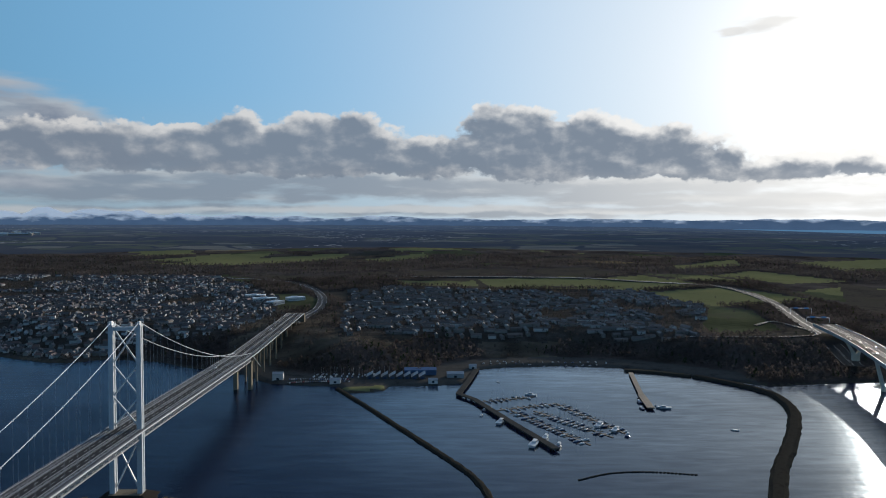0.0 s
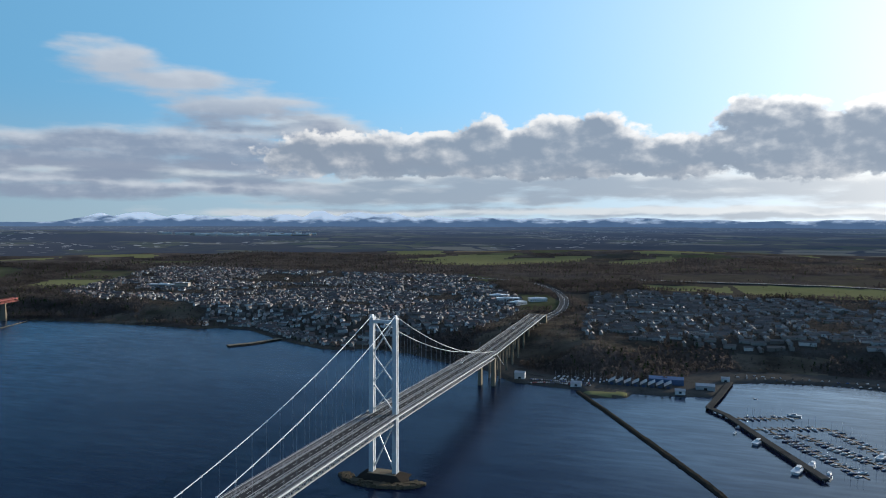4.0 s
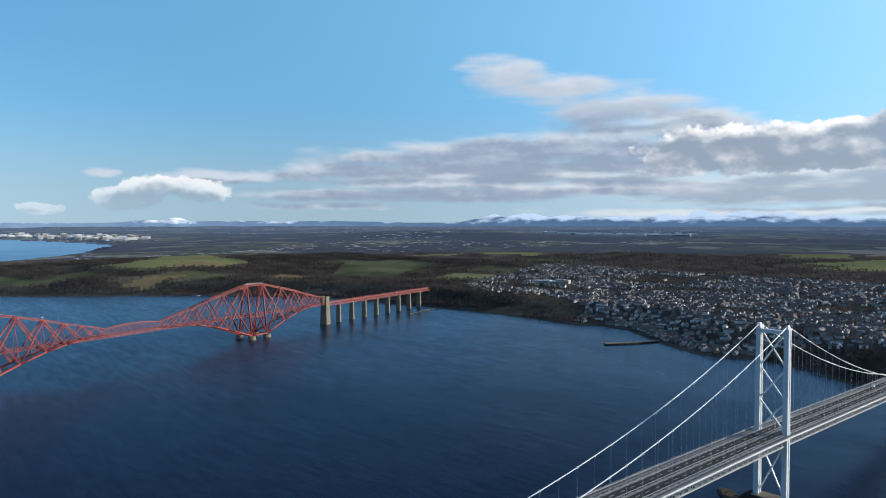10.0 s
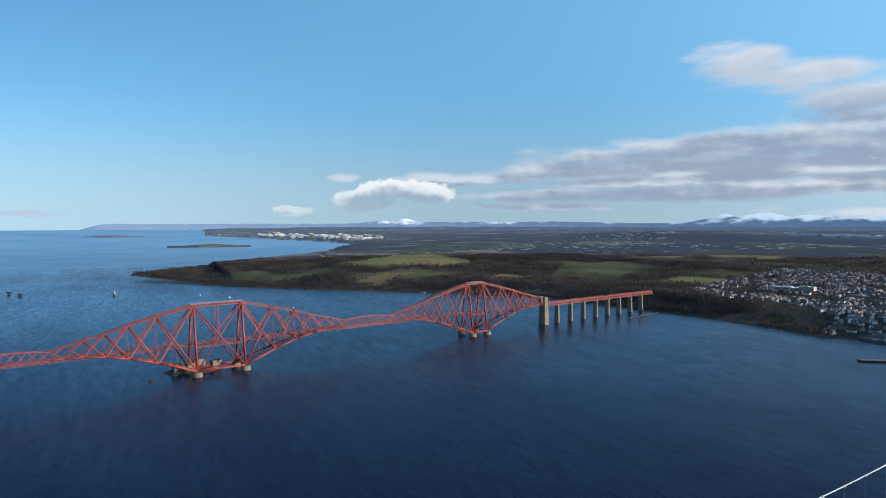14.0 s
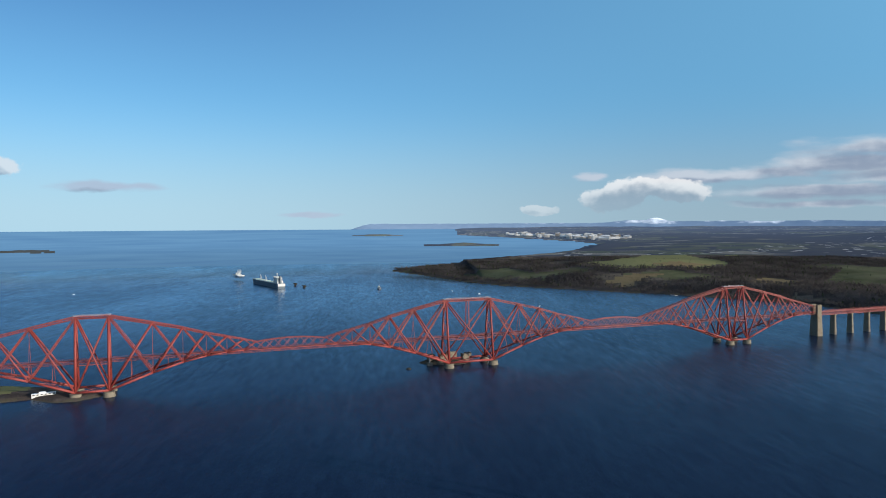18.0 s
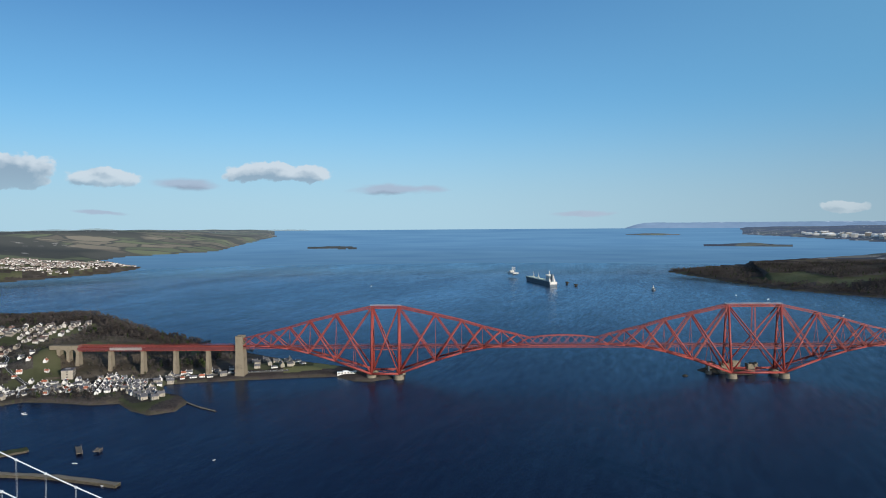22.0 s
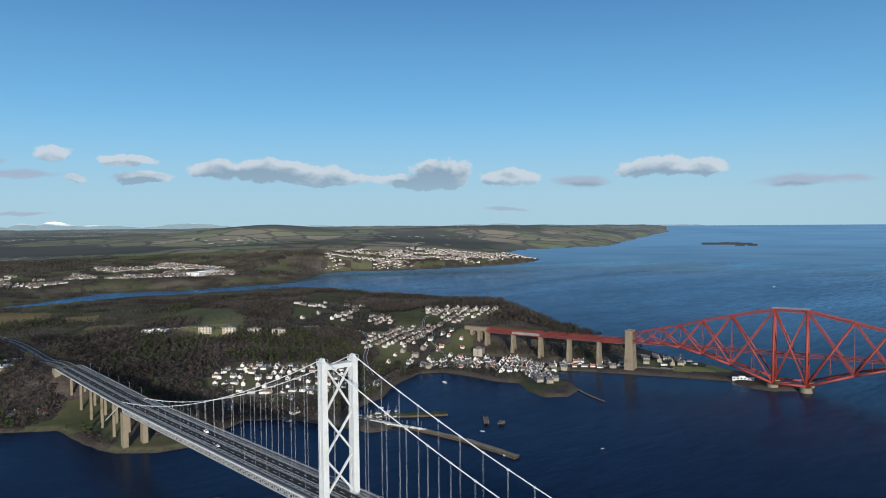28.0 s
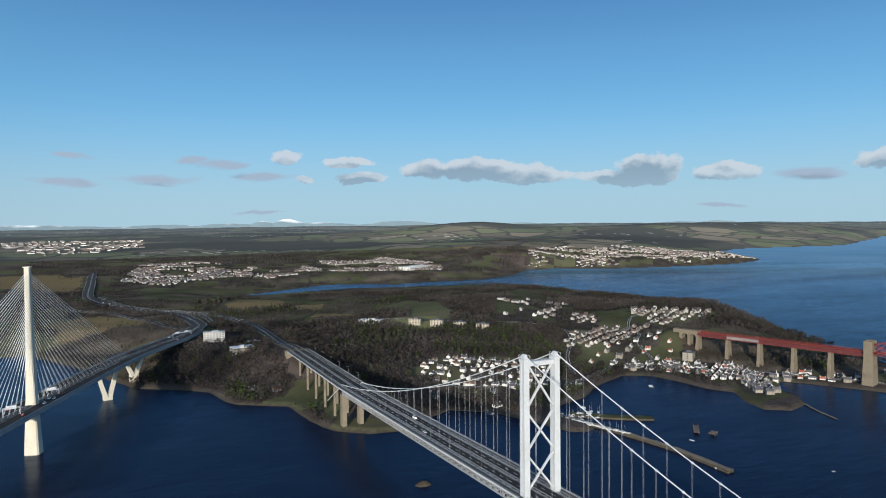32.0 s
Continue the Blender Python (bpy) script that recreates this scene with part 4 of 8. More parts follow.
# ---- ground and water ----
def sheet(name, az, D, zfun, mats, kinds=None, keep=None, flat=False):
    """A sheet on rings round the camera's foot, out to the horizon, with true radii D drawn together."""
    A, R = np.meshgrid(np.radians(az), D)
    X, Y = -np.sin(A) * R, np.cos(A) * R
    Z = zfun(X, Y)
    wx, wy, wz = (X, Y, Z) if flat else warp(X, Y, Z)
    n, c = R.shape
    co = np.stack([wx, wy, wz], -1).reshape(-1, 3)
    idx = np.arange(n * c).reshape(n, c)
    q = np.stack([idx[:-1, :-1], idx[:-1, 1:], idx[1:, 1:], idx[1:, :-1]], -1).reshape(-1, 4)[:, ::-1]
    fc = lambda V: ((V[:-1, :-1] + V[:-1, 1:] + V[1:, 1:] + V[1:, :-1]) / 4).ravel()
    fx, fy, fz = fc(X), fc(Y), fc(Z)
    ok = np.ones(len(q), bool) if keep is None else keep(fx, fy, fz)
    q, fx, fy, fz = q[ok], fx[ok], fy[ok], fz[ok]
    used = np.unique(q)
    remap = np.zeros(len(co), np.int64)
    remap[used] = np.arange(len(used))
    co, q = co[used], remap[q]
    me = bpy.data.meshes.new(name)
    me.vertices.add(len(co)), me.loops.add(len(q) * 4), me.polygons.add(len(q))
    me.vertices.foreach_set("co", co.astype(np.float32).ravel())
    me.loops.foreach_set("vertex_index", q.astype(np.int32).ravel())
    me.polygons.foreach_set("loop_start", np.arange(0, len(q) * 4, 4, dtype=np.int32))
    for m in mats:
        me.materials.append(m)
    if kinds is not None:
        me.polygons.foreach_set("material_index", kinds(fx, fy, fz).astype(np.int32))
    me.polygons.foreach_set("use_smooth", np.ones(len(q), bool))
    # the true place in kilometres, for patterns that are not drawn together
    true = np.stack([X.ravel(), Y.ravel()], -1)[used] / 1000
    uv = me.uv_layers.new(name="true_place")
    uv.data.foreach_set("uv", true[q.ravel()].astype(np.float32).ravel())
    me.update(calc_edges=True)
    return new(name, me)


def far_land_material(name, woods, fields, haze_glow):
    """Distant country: wooded belts, a patchwork of fields with hedges, and scattered pale buildings, in true kilometres."""
    m = bpy.data.materials.new(name)
    m.use_nodes = True
    nt, ln = m.node_tree.nodes, m.node_tree.links
    b = nt["Principled BSDF"]
    b.inputs["Roughness"].default_value, b.inputs["Specular IOR Level"].default_value = 1.0, 0.0
    uv = nt.new("ShaderNodeUVMap")
    uv.uv_map = "true_place"

    def noise(scale, detail=5):
        n = nt.new("ShaderNodeTexNoise")
        n.noise_dimensions = "2D"
        n.inputs["Scale"].default_value, n.inputs["Detail"].default_value = scale, detail
        ln.new(uv.outputs[0], n.inputs["Vector"])
        return n

    def cells(scale, feature="F1"):
        v = nt.new("ShaderNodeTexVoronoi")
        v.voronoi_dimensions, v.feature = "2D", feature
        v.inputs["Scale"].default_value = scale
        ln.new(bent, v.inputs["Vector"])
        return v

    def mix(fac, a, c):
        n = nt.new("ShaderNodeMix")
        n.data_type = "RGBA"
        for sock, v in ((n.inputs[0], fac), (n.inputs[6], a), (n.inputs[7], c)):
            if isinstance(v, tuple):
                sock.default_value = (*v, 1)
            else:
                ln.new(v, sock)
        return n.outputs[2]

    def step(v, lo, hi):
        n = nt.new("ShaderNodeMapRange")
        n.interpolation_type = "SMOOTHSTEP"
        ln.new(v, n.inputs["Value"])
        n.inputs["From Min"].default_value, n.inputs["From Max"].default_value = lo, hi
        return n.outputs[0]

    warpn = noise(1.4, 3)
    bent = wvec(nt, ln, "ADD", uv.outputs[0], wvec(nt, ln, "SCALE", warpn.outputs["Color"], scale=0.35))
    cell = cells(3.0)
    sep = nt.new("ShaderNodeSeparateColor")
    ln.new(cell.outputs["Color"], sep.inputs[0])
    rp = nt.new("ShaderNodeValToRGB")
    rp.color_ramp.interpolation = "CONSTANT"
    el = rp.color_ramp.elements
    while len(el) < len(fields):
        el.new(0.5)
    for i, c in enumerate(fields):
        el[i].position, el[i].color = i / len(fields), (*c, 1)
    ln.new(sep.outputs[0], rp.inputs[0])
    hedge = step(cells(3.0, "DISTANCE_TO_EDGE").outputs["Distance"], 0.10, 0.03)
    belt = step(noise(0.55, 7).outputs["Fac"], 0.47, 0.53)
    col = mix(belt, mix(hedge, rp.outputs[0], woods), woods)
    # farms and hamlets, a few pale points
    dot = cells(16.0)
    dsep = nt.new("ShaderNodeSeparateColor")
    ln.new(dot.outputs["Color"], dsep.inputs[0])
    town = step(noise(0.35, 3).outputs["Fac"], 0.52, 0.60)
    few = wmath(nt, ln, "MULTIPLY", wmath(nt, ln, "GREATER_THAN", dsep.outputs[0], 0.86), wmath(nt, ln, "MULTIPLY", town, wmath(nt, ln, "LESS_THAN", dot.outputs["Distance"], 0.32)))
    col = mix(few, col, (0.48, 0.46, 0.43))
    ln.new(col, b.inputs["Base Color"])
    # aerial haze painted as a bluish glow that strengthens with distance
    b.inputs["Emission Color"].default_value = (*haze_glow, 1)
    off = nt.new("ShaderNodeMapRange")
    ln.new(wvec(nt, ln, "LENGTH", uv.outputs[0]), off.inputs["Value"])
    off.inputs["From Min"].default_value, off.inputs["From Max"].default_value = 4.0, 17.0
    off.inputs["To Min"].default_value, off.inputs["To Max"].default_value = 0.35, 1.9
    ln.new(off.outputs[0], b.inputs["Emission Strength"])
    return m


def far_sea_material():
    """Distant water: haze painted as even blue glow with faint drawn-out lanes of wind."""
    m = bpy.data.materials.new("hazy_far_sea")
    m.use_nodes = True
    nt, ln = m.node_tree.nodes, m.node_tree.links
    b = nt["Principled BSDF"]
    b.inputs["Roughness"].default_value, b.inputs["Specular IOR Level"].default_value = 1.0, 0.0
    geo, mp, n = nt.new("ShaderNodeNewGeometry"), nt.new("ShaderNodeMapping"), nt.new("ShaderNodeTexNoise")
    mp.inputs["Scale"].default_value = (0.0022, 0.0022, 0.10)
    n.inputs["Scale"].default_value, n.inputs["Detail"].default_value = 1.0, 5
    ln.new(geo.outputs["Position"], mp.inputs[0]), ln.new(mp.outputs[0], n.inputs["Vector"])
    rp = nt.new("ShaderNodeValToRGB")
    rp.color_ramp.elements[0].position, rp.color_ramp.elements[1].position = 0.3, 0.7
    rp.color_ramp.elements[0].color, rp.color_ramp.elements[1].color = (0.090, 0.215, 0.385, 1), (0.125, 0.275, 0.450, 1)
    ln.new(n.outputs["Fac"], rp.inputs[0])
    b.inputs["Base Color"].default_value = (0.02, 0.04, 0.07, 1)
    # the painted haze glow grows paler towards the open horizon
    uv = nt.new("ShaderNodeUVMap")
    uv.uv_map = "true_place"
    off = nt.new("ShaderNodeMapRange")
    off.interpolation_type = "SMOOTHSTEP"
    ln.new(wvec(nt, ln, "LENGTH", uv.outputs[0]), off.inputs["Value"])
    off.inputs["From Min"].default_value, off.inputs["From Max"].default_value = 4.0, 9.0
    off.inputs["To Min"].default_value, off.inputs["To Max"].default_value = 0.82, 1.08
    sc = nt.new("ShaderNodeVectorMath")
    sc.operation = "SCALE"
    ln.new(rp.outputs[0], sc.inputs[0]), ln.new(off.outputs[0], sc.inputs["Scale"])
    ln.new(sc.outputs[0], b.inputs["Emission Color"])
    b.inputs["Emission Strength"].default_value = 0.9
    return m


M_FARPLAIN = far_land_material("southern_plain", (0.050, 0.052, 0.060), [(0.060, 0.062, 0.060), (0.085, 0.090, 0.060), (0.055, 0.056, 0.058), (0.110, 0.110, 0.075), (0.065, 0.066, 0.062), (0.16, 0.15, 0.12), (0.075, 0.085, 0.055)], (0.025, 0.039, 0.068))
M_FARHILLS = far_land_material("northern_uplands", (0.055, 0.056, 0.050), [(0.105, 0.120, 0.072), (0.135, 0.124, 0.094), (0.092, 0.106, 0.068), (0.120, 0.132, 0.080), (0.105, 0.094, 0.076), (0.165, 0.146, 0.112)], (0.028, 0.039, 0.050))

AZ = np.concatenate([np.arange(-42, 199, 0.17), np.arange(200, 318, 2.0), [318.0]])
EL = np.concatenate([np.arange(-33.0, -1.2, 0.075), np.linspace(-1.2, -0.5, 26)])
RINGS = (EYE_H - 12) / np.tan(np.radians(-EL))
FAR = 4500.0                       # beyond this the land is only a hazy backdrop
def shore_height(x, y):
    """The ground, cut off at the water line where it is drawn together with the flat sea."""
    z = height(x, y)
    return np.where(np.hypot(x, y) > 2500, np.maximum(z, -0.4), z)


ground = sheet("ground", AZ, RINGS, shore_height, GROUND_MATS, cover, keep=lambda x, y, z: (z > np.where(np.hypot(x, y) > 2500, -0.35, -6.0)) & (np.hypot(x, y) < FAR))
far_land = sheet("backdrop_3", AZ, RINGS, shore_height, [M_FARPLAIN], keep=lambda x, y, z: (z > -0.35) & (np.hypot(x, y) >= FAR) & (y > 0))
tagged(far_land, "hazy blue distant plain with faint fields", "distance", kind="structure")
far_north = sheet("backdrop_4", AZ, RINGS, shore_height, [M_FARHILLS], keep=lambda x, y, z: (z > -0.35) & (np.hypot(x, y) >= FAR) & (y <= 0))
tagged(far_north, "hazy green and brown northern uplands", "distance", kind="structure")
tagged(ground, "winter farmland, woods and shore on both sides of the firth", "ground", kind="structure")

AZ_W = np.concatenate([np.arange(-44, 200, 1.0), np.arange(200, 316, 4.0), [316.0]])
SEA_END = 4300.0                   # the flat sheet of water; past it lies only the hazy far sea
RINGS_W = np.concatenate([[0.5, 60, 120, 200, 300, 450, 600, 800, 1000, 1300, 1600, 2000, 2300], np.linspace(2600, SEA_END, 8)])
water = sheet("water", AZ_W, RINGS_W, lambda x, y: x * 0.0, [M_WATER], flat=True)
tagged(water, "dark blue firth water with wind ripples", "water", kind="structure")
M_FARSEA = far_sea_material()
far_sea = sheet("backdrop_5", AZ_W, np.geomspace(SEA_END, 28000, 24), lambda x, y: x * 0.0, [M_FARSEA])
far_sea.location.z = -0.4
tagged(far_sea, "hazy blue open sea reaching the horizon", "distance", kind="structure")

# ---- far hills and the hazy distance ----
def backdrop_material(name, low, high, snow, snow_from, scale):
    """A plain far-off slope: haze painted in blue below, with snow lying on the high ground."""
    m = bpy.data.materials.new(name)
    m.use_nodes = True
    nt, ln = m.node_tree.nodes, m.node_tree.links
    b = nt["Principled BSDF"]
    b.inputs["Roughness"].default_value, b.inputs["Specular IOR Level"].default_value = 1.0, 0.0
    geo = nt.new("ShaderNodeNewGeometry")
    n = nt.new("ShaderNodeTexNoise")
    mp = nt.new("ShaderNodeMapping")
    mp.inputs["Scale"].default_value = (1, 1, 3)
    n.inputs["Scale"].default_value, n.inputs["Detail"].default_value = scale, 6
    ln.new(geo.outputs["Position"], mp.inputs[0]), ln.new(mp.outputs[0], n.inputs["Vector"])
    sp = nt.new("ShaderNodeSeparateXYZ")
    ln.new(geo.outputs["Position"], sp.inputs[0])
    add = nt.new("ShaderNodeMath")
    add.operation = "MULTIPLY_ADD"
    ln.new(n.outputs["Fac"], add.inputs[0])
    add.inputs[1].default_value = 120.0
    ln.new(sp.outputs[2], add.inputs[2])
    mr = nt.new("ShaderNodeMapRange")
    ln.new(add.outputs[0], mr.inputs["Value"])
    mr.inputs["From Min"].default_value, mr.inputs["From Max"].default_value = snow_from + 52, snow_from + 84
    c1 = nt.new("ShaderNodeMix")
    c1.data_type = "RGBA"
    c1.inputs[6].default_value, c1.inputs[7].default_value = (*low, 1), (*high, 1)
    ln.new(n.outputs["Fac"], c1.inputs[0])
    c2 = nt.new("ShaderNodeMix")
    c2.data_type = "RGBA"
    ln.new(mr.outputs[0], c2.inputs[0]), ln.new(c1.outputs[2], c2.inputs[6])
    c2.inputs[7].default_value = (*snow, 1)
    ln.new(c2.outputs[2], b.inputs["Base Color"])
    # slope and snow colours also glow, lifting them as hazy light would
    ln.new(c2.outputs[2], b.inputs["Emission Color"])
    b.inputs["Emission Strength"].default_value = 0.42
    return m


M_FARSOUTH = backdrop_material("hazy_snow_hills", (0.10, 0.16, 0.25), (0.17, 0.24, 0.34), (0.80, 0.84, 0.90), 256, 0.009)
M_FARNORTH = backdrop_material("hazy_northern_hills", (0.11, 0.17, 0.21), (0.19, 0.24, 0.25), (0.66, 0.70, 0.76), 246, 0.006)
HILL_S = [(45.6, 0.55, 1.3), (43.0, 0.66, 1.8), (39.0, 0.50, 2.4), (35.4, 0.46, 2.2), (32.2, 0.62, 1.5), (29.5, 0.80, 1.3), (26.3, 0.74, 1.7), (23.5, 0.66, 1.8), (20.3, 0.50, 2.2),
          (16.5, 0.42, 2.8), (12.5, 0.36, 2.8), (4.8, 0.40, 3.2), (0.0, 0.26, 3.4), (-12.0, 0.24, 7.0), (-26.0, 0.26, 6.0), (70.6, 0.30, 0.7), (72.0, 0.16, 1.2), (60.0, 0.08, 4.0), (66.0, 0.08, 4.0)]
HILL_N = [(169.3, 0.24, 1.1), (171.2, 0.15, 0.8), (166.6, -0.02, 2.0), (160.3, 0.05, 2.2), (174.0, 0.0, 2.0), (178.6, -0.06, 3.0), (150.7, -0.18, 1.1), (154.0, -0.2, 3.0), (135.5, -0.2, 1.3),
          (138.2, -0.26, 1.6), (127.5, -0.36, 1.0), (144.0, -0.3, 3.0), (188.0, 0.0, 5.0), (196.0, 0.0, 5.0)]


def hill_ring(name, label, a0, a1, bumps, base, r, mat, seed):
    az = np.arange(a0, a1, 0.08)
    e = np.full(az.shape, base)
    for a, h, w in bumps:
        e = np.maximum(e, base + (h - base) * np.exp(-(np.abs(az - a) / (w * 1.5)) ** 2))
    e = e + (fbm(az * 1.0, az * 0 + seed, 1.3, 5) - 0.5) * (0.08 + 0.8 * np.maximum(e - 0.1, 0)) + (fbm(az, az * 0 + seed, 0.5, 3, 4) - 0.5) * 0.05
    fade = sstep(a0, a0 + 3, az) * sstep(a1, a1 - 3, az)
    e = -0.75 + (e + 0.75) * fade
    A = np.radians(az)
    V, F = [], []
    rows = 5
    for j in range(rows):
        t = j / (rows - 1)
        el = np.radians(-1.3 + (e + 1.3) * t)
        rr = r - 90 * (1 - t)
        for a, q in zip(A, el):
            V.append((-math.sin(a) * rr, math.cos(a) * rr, EYE_H + rr * math.tan(q)))
    n = len(az)
    for j in range(rows - 1):
        F += [(j * n + i + 1, j * n + i, (j + 1) * n + i, (j + 1) * n + i + 1) for i in range(n - 1)]
    me = bpy.data.meshes.new(name)
    me.from_pydata(V, [], F)
    me.materials.append(mat)
    me.polygons.foreach_set("use_smooth", [True] * len(F))
    return tagged(new(name, me), label, "hills", kind="structure")


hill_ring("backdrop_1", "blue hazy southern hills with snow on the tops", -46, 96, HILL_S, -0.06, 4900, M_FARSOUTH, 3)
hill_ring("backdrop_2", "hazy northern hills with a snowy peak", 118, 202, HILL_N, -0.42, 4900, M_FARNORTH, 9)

# ---- the grey suspension bridge; local y runs south along the deck from the south tower, local x west ----
road_bridge = thing("suspension_bridge", "long grey steel suspension bridge with two slender towers", "bridge", pose(-275.2, 606.6, 0, 0, 0, 2.068))
RB_M = pose(-275.2, 606.6, 0, 0, 0, 2.068)
TOWERS_Y = (0.0, -1006.0)
ENDS = (408.0, -1414.0)
SPAN_END = (850.0, -1680.0)


def deck_z(y):
    if -1006 <= y <= 0:
        return 63.5 + 5.5 * (1 - ((y + 503) / 503) ** 2)
    o = y if y > 0 else -1006 - y
    if o <= 408:
        return 63.5 - 13.0 * o / 408
    return 50.5 + (2.0 if y > 0 else -1.5) * (o - 408) / 442


def cable_z(y):
    if -1006 <= y <= 0:
        return 71.5 + 85.5 * ((y + 503) / 503) ** 2
    t = (y if y > 0 else -1006 - y) / 408
    return 157 * (1 - t) + 53.0 * t - 4 * 15.0 * t * (1 - t)


def sweep(section, ys, zf, mat=0, shape=None, dx=0.0):
    """A strip of constant section (x, z pairs, anticlockwise seen from the south) drawn along y, following zf."""
    s = shape or Shape()
    n = len(section)
    v = [(x + dx, y, zf(y) + z) for y in ys for x, z in section]
    f = [(k * n + i, k * n + (i + 1) % n, (k + 1) * n + (i + 1) % n, (k + 1) * n + i) for k in range(len(ys) - 1) for i in range(n)]
    f = [q[::-1] for q in f] if ys[-1] < ys[0] else f
    f += [tuple(range(n)), tuple(range((len(ys) - 1) * n, len(ys) * n))[::-1]]
    return s.add(v, f, mat)


def rect(x0, x1, z0, z1):
    return [(x0, z0), (x0, z1), (x1, z1), (x1, z0)]


ys_all = [SPAN_END[1] + i * (SPAN_END[0] - SPAN_END[1]) / 140 for i in range(141)]
ys_susp = [ENDS[1] + i * (ENDS[0] - ENDS[1]) / 120 for i in range(121)]
for sgn in (1, -1):
    a, b = sorted((1.4 * sgn, 10.0 * sgn))
    carriage = part("carriageway", sweep(rect(a, b, -0.45, 0.0), ys_all, deck_z), M_ASPHALT, road_bridge, "dark asphalt carriageway")
    for lx in (2.0, 9.4):
        part("edge_line", sweep(rect(lx * sgn - 0.12, lx * sgn + 0.12, 0.0, 0.006), ys_all, deck_z), M_LINE, carriage)
    dashes = Shape()
    for k in range(0, 210):
        y = SPAN_END[1] + 6 + k * 12
        dashes.box(5.7 * sgn - 0.12, y, deck_z(y) + 0.004, 5.7 * sgn + 0.12, y + 5, deck_z(y + 5) + 0.012)
    tagged(part("lane_line", dashes, M_LINE, carriage), kind="stuff")
    a, b = sorted((12.9 * sgn, 17.2 * sgn))
    part("footway", sweep(rect(a, b, -0.35, -0.05), ys_all, deck_z), M_PATH, road_bridge, "pale grey footway outside the trusses")
    for px, h, w in ((1.25, 0.8, 0.14), (10.2, 0.9, 0.15), (12.75, 1.1, 0.12), (17.3, 1.2, 0.14)):
        rail = Shape()
        sweep(rect(px * sgn - w / 2, px * sgn + w / 2, h - 0.14, h), ys_all, deck_z, 0, rail)
        sweep(rect(px * sgn - w / 2, px * sgn + w / 2, h * 0.35, h * 0.35 + 0.08), ys_all, deck_z, 0, rail)
        for k in range(0, 500):
            y = SPAN_END[1] + 2 + k * 5.05
            z = deck_z(y)
            rail.box(px * sgn - w / 2, y - 0.12, z - 0.3, px * sgn + w / 2, y + 0.12, z + h)
        part("parapet", rail, M_PARAPET, road_bridge, "pale steel parapet rail")
    part("fascia", sweep(rect(*sorted((17.2 * sgn, 17.5 * sgn)), -1.0, 0.15), ys_all, deck_z), M_STEEL, road_bridge)
# stiffening trusses under the deck
TOPC, BOTC = -1.0, -9.2
for sgn in (1, -1):
    for nm, zc, d in (("top_chord", TOPC, 1.0), ("bottom_chord", BOTC, 1.1)):
        part(nm, sweep(rect(11.9 * sgn - 0.45, 11.9 * sgn + 0.45, zc - d / 2, zc + d / 2), ys_susp, deck_z), M_TRUSS, road_bridge)
panel = Shape()
panel.beam((0, 0, TOPC), (0, 0, BOTC), 0.45, 0.6, up=(1, 0, 0))
panel.beam((0, 0, TOPC), (0, 4.575, BOTC), 0.5, 0.55, up=(1, 0, 0))
panel.beam((0, 4.575, BOTC), (0, 9.15, TOPC), 0.5, 0.55, up=(1, 0, 0))
panel_me = panel.mesh("truss_panel", M_TRUSS)
east = Shape()
n_pan = 199
for k in range(n_pan):
    y = ENDS[1] + k * 9.155
    part("truss_panel", panel_me, None, road_bridge, m=pose(11.9, y, deck_z(y + 4.5)))
    z = deck_z(y + 4.5)
    east.beam((-11.9, y, z + TOPC), (-11.9, y + 4.575, z + BOTC), 0.5, 0.55, up=(1, 0, 0))
    east.beam((-11.9, y + 4.575, z + BOTC), (-11.9, y + 9.15, z + TOPC), 0.5, 0.55, up=(1, 0, 0))
tagged(part("far_truss", east, M_TRUSS, road_bridge), kind="stuff")
girder = Shape()
girder.beam((-17, 0, -0.9), (17, 0, -0.9), 0.5, 0.9)
girder.beam((-11.9, 0, BOTC), (11.9, 0, BOTC), 0.5, 0.7)
girder.beam((-11.9, 0, BOTC), (0, 0, -1), 0.4, 0.5)
girder.beam((11.9, 0, BOTC), (0, 0, -1), 0.4, 0.5)
girder.beam((17, 0, -0.9), (11.9, 0, -4.6), 0.35, 0.4)
girder.beam((-17, 0, -0.9), (-11.9, 0, -4.6), 0.35, 0.4)
girder_me = girder.mesh("cross_girder", M_TRUSS)
for k in range(0, n_pan + 1, 1):
    y = ENDS[1] + k * 9.155
    part("cross_girder", girder_me, None, road_bridge, m=pose(0, y, deck_z(y)))

# main cables and hangers
ys_cable = [ENDS[1] + i * (ENDS[0] - ENDS[1]) / 220 for i in range(221)]
ys_cable = sorted(set(ys_cable + [0.0, -1006.0]))
for sgn in (1, -1):
    s = Shape()
    ring = [(0.34 * math.cos(i * math.pi / 4), 0.34 * math.sin(i * math.pi / 4)) for i in range(8)][::-1]
    sweep(ring, ys_cable, cable_z, 0, s, 11.9 * sgn)
    cable = part("main_cable", s, M_CABLE, road_bridge, "thick pale grey suspension cable", smooth=True)
    band = Shape().box(-0.55, -0.5, -0.55, 0.55, 0.5, 0.55, 0, 0.85).mesh("cable_band", M_STEEL)
    for k in range(1, 99):
        y = ENDS[1] + k * 18.31
        if min(abs(y), abs(y + 1006)) < 8:
            continue
        part("cable_band", band, None, cable, m=pose(11.9 * sgn, y, cable_z(y)))
hang = Shape()
for dy in (-0.35, 0.35):
    hang.tube((0, dy, 0), (0, dy, 1), 0.05, 5)
hang_me = hang.mesh("hanger", M_HANGER)
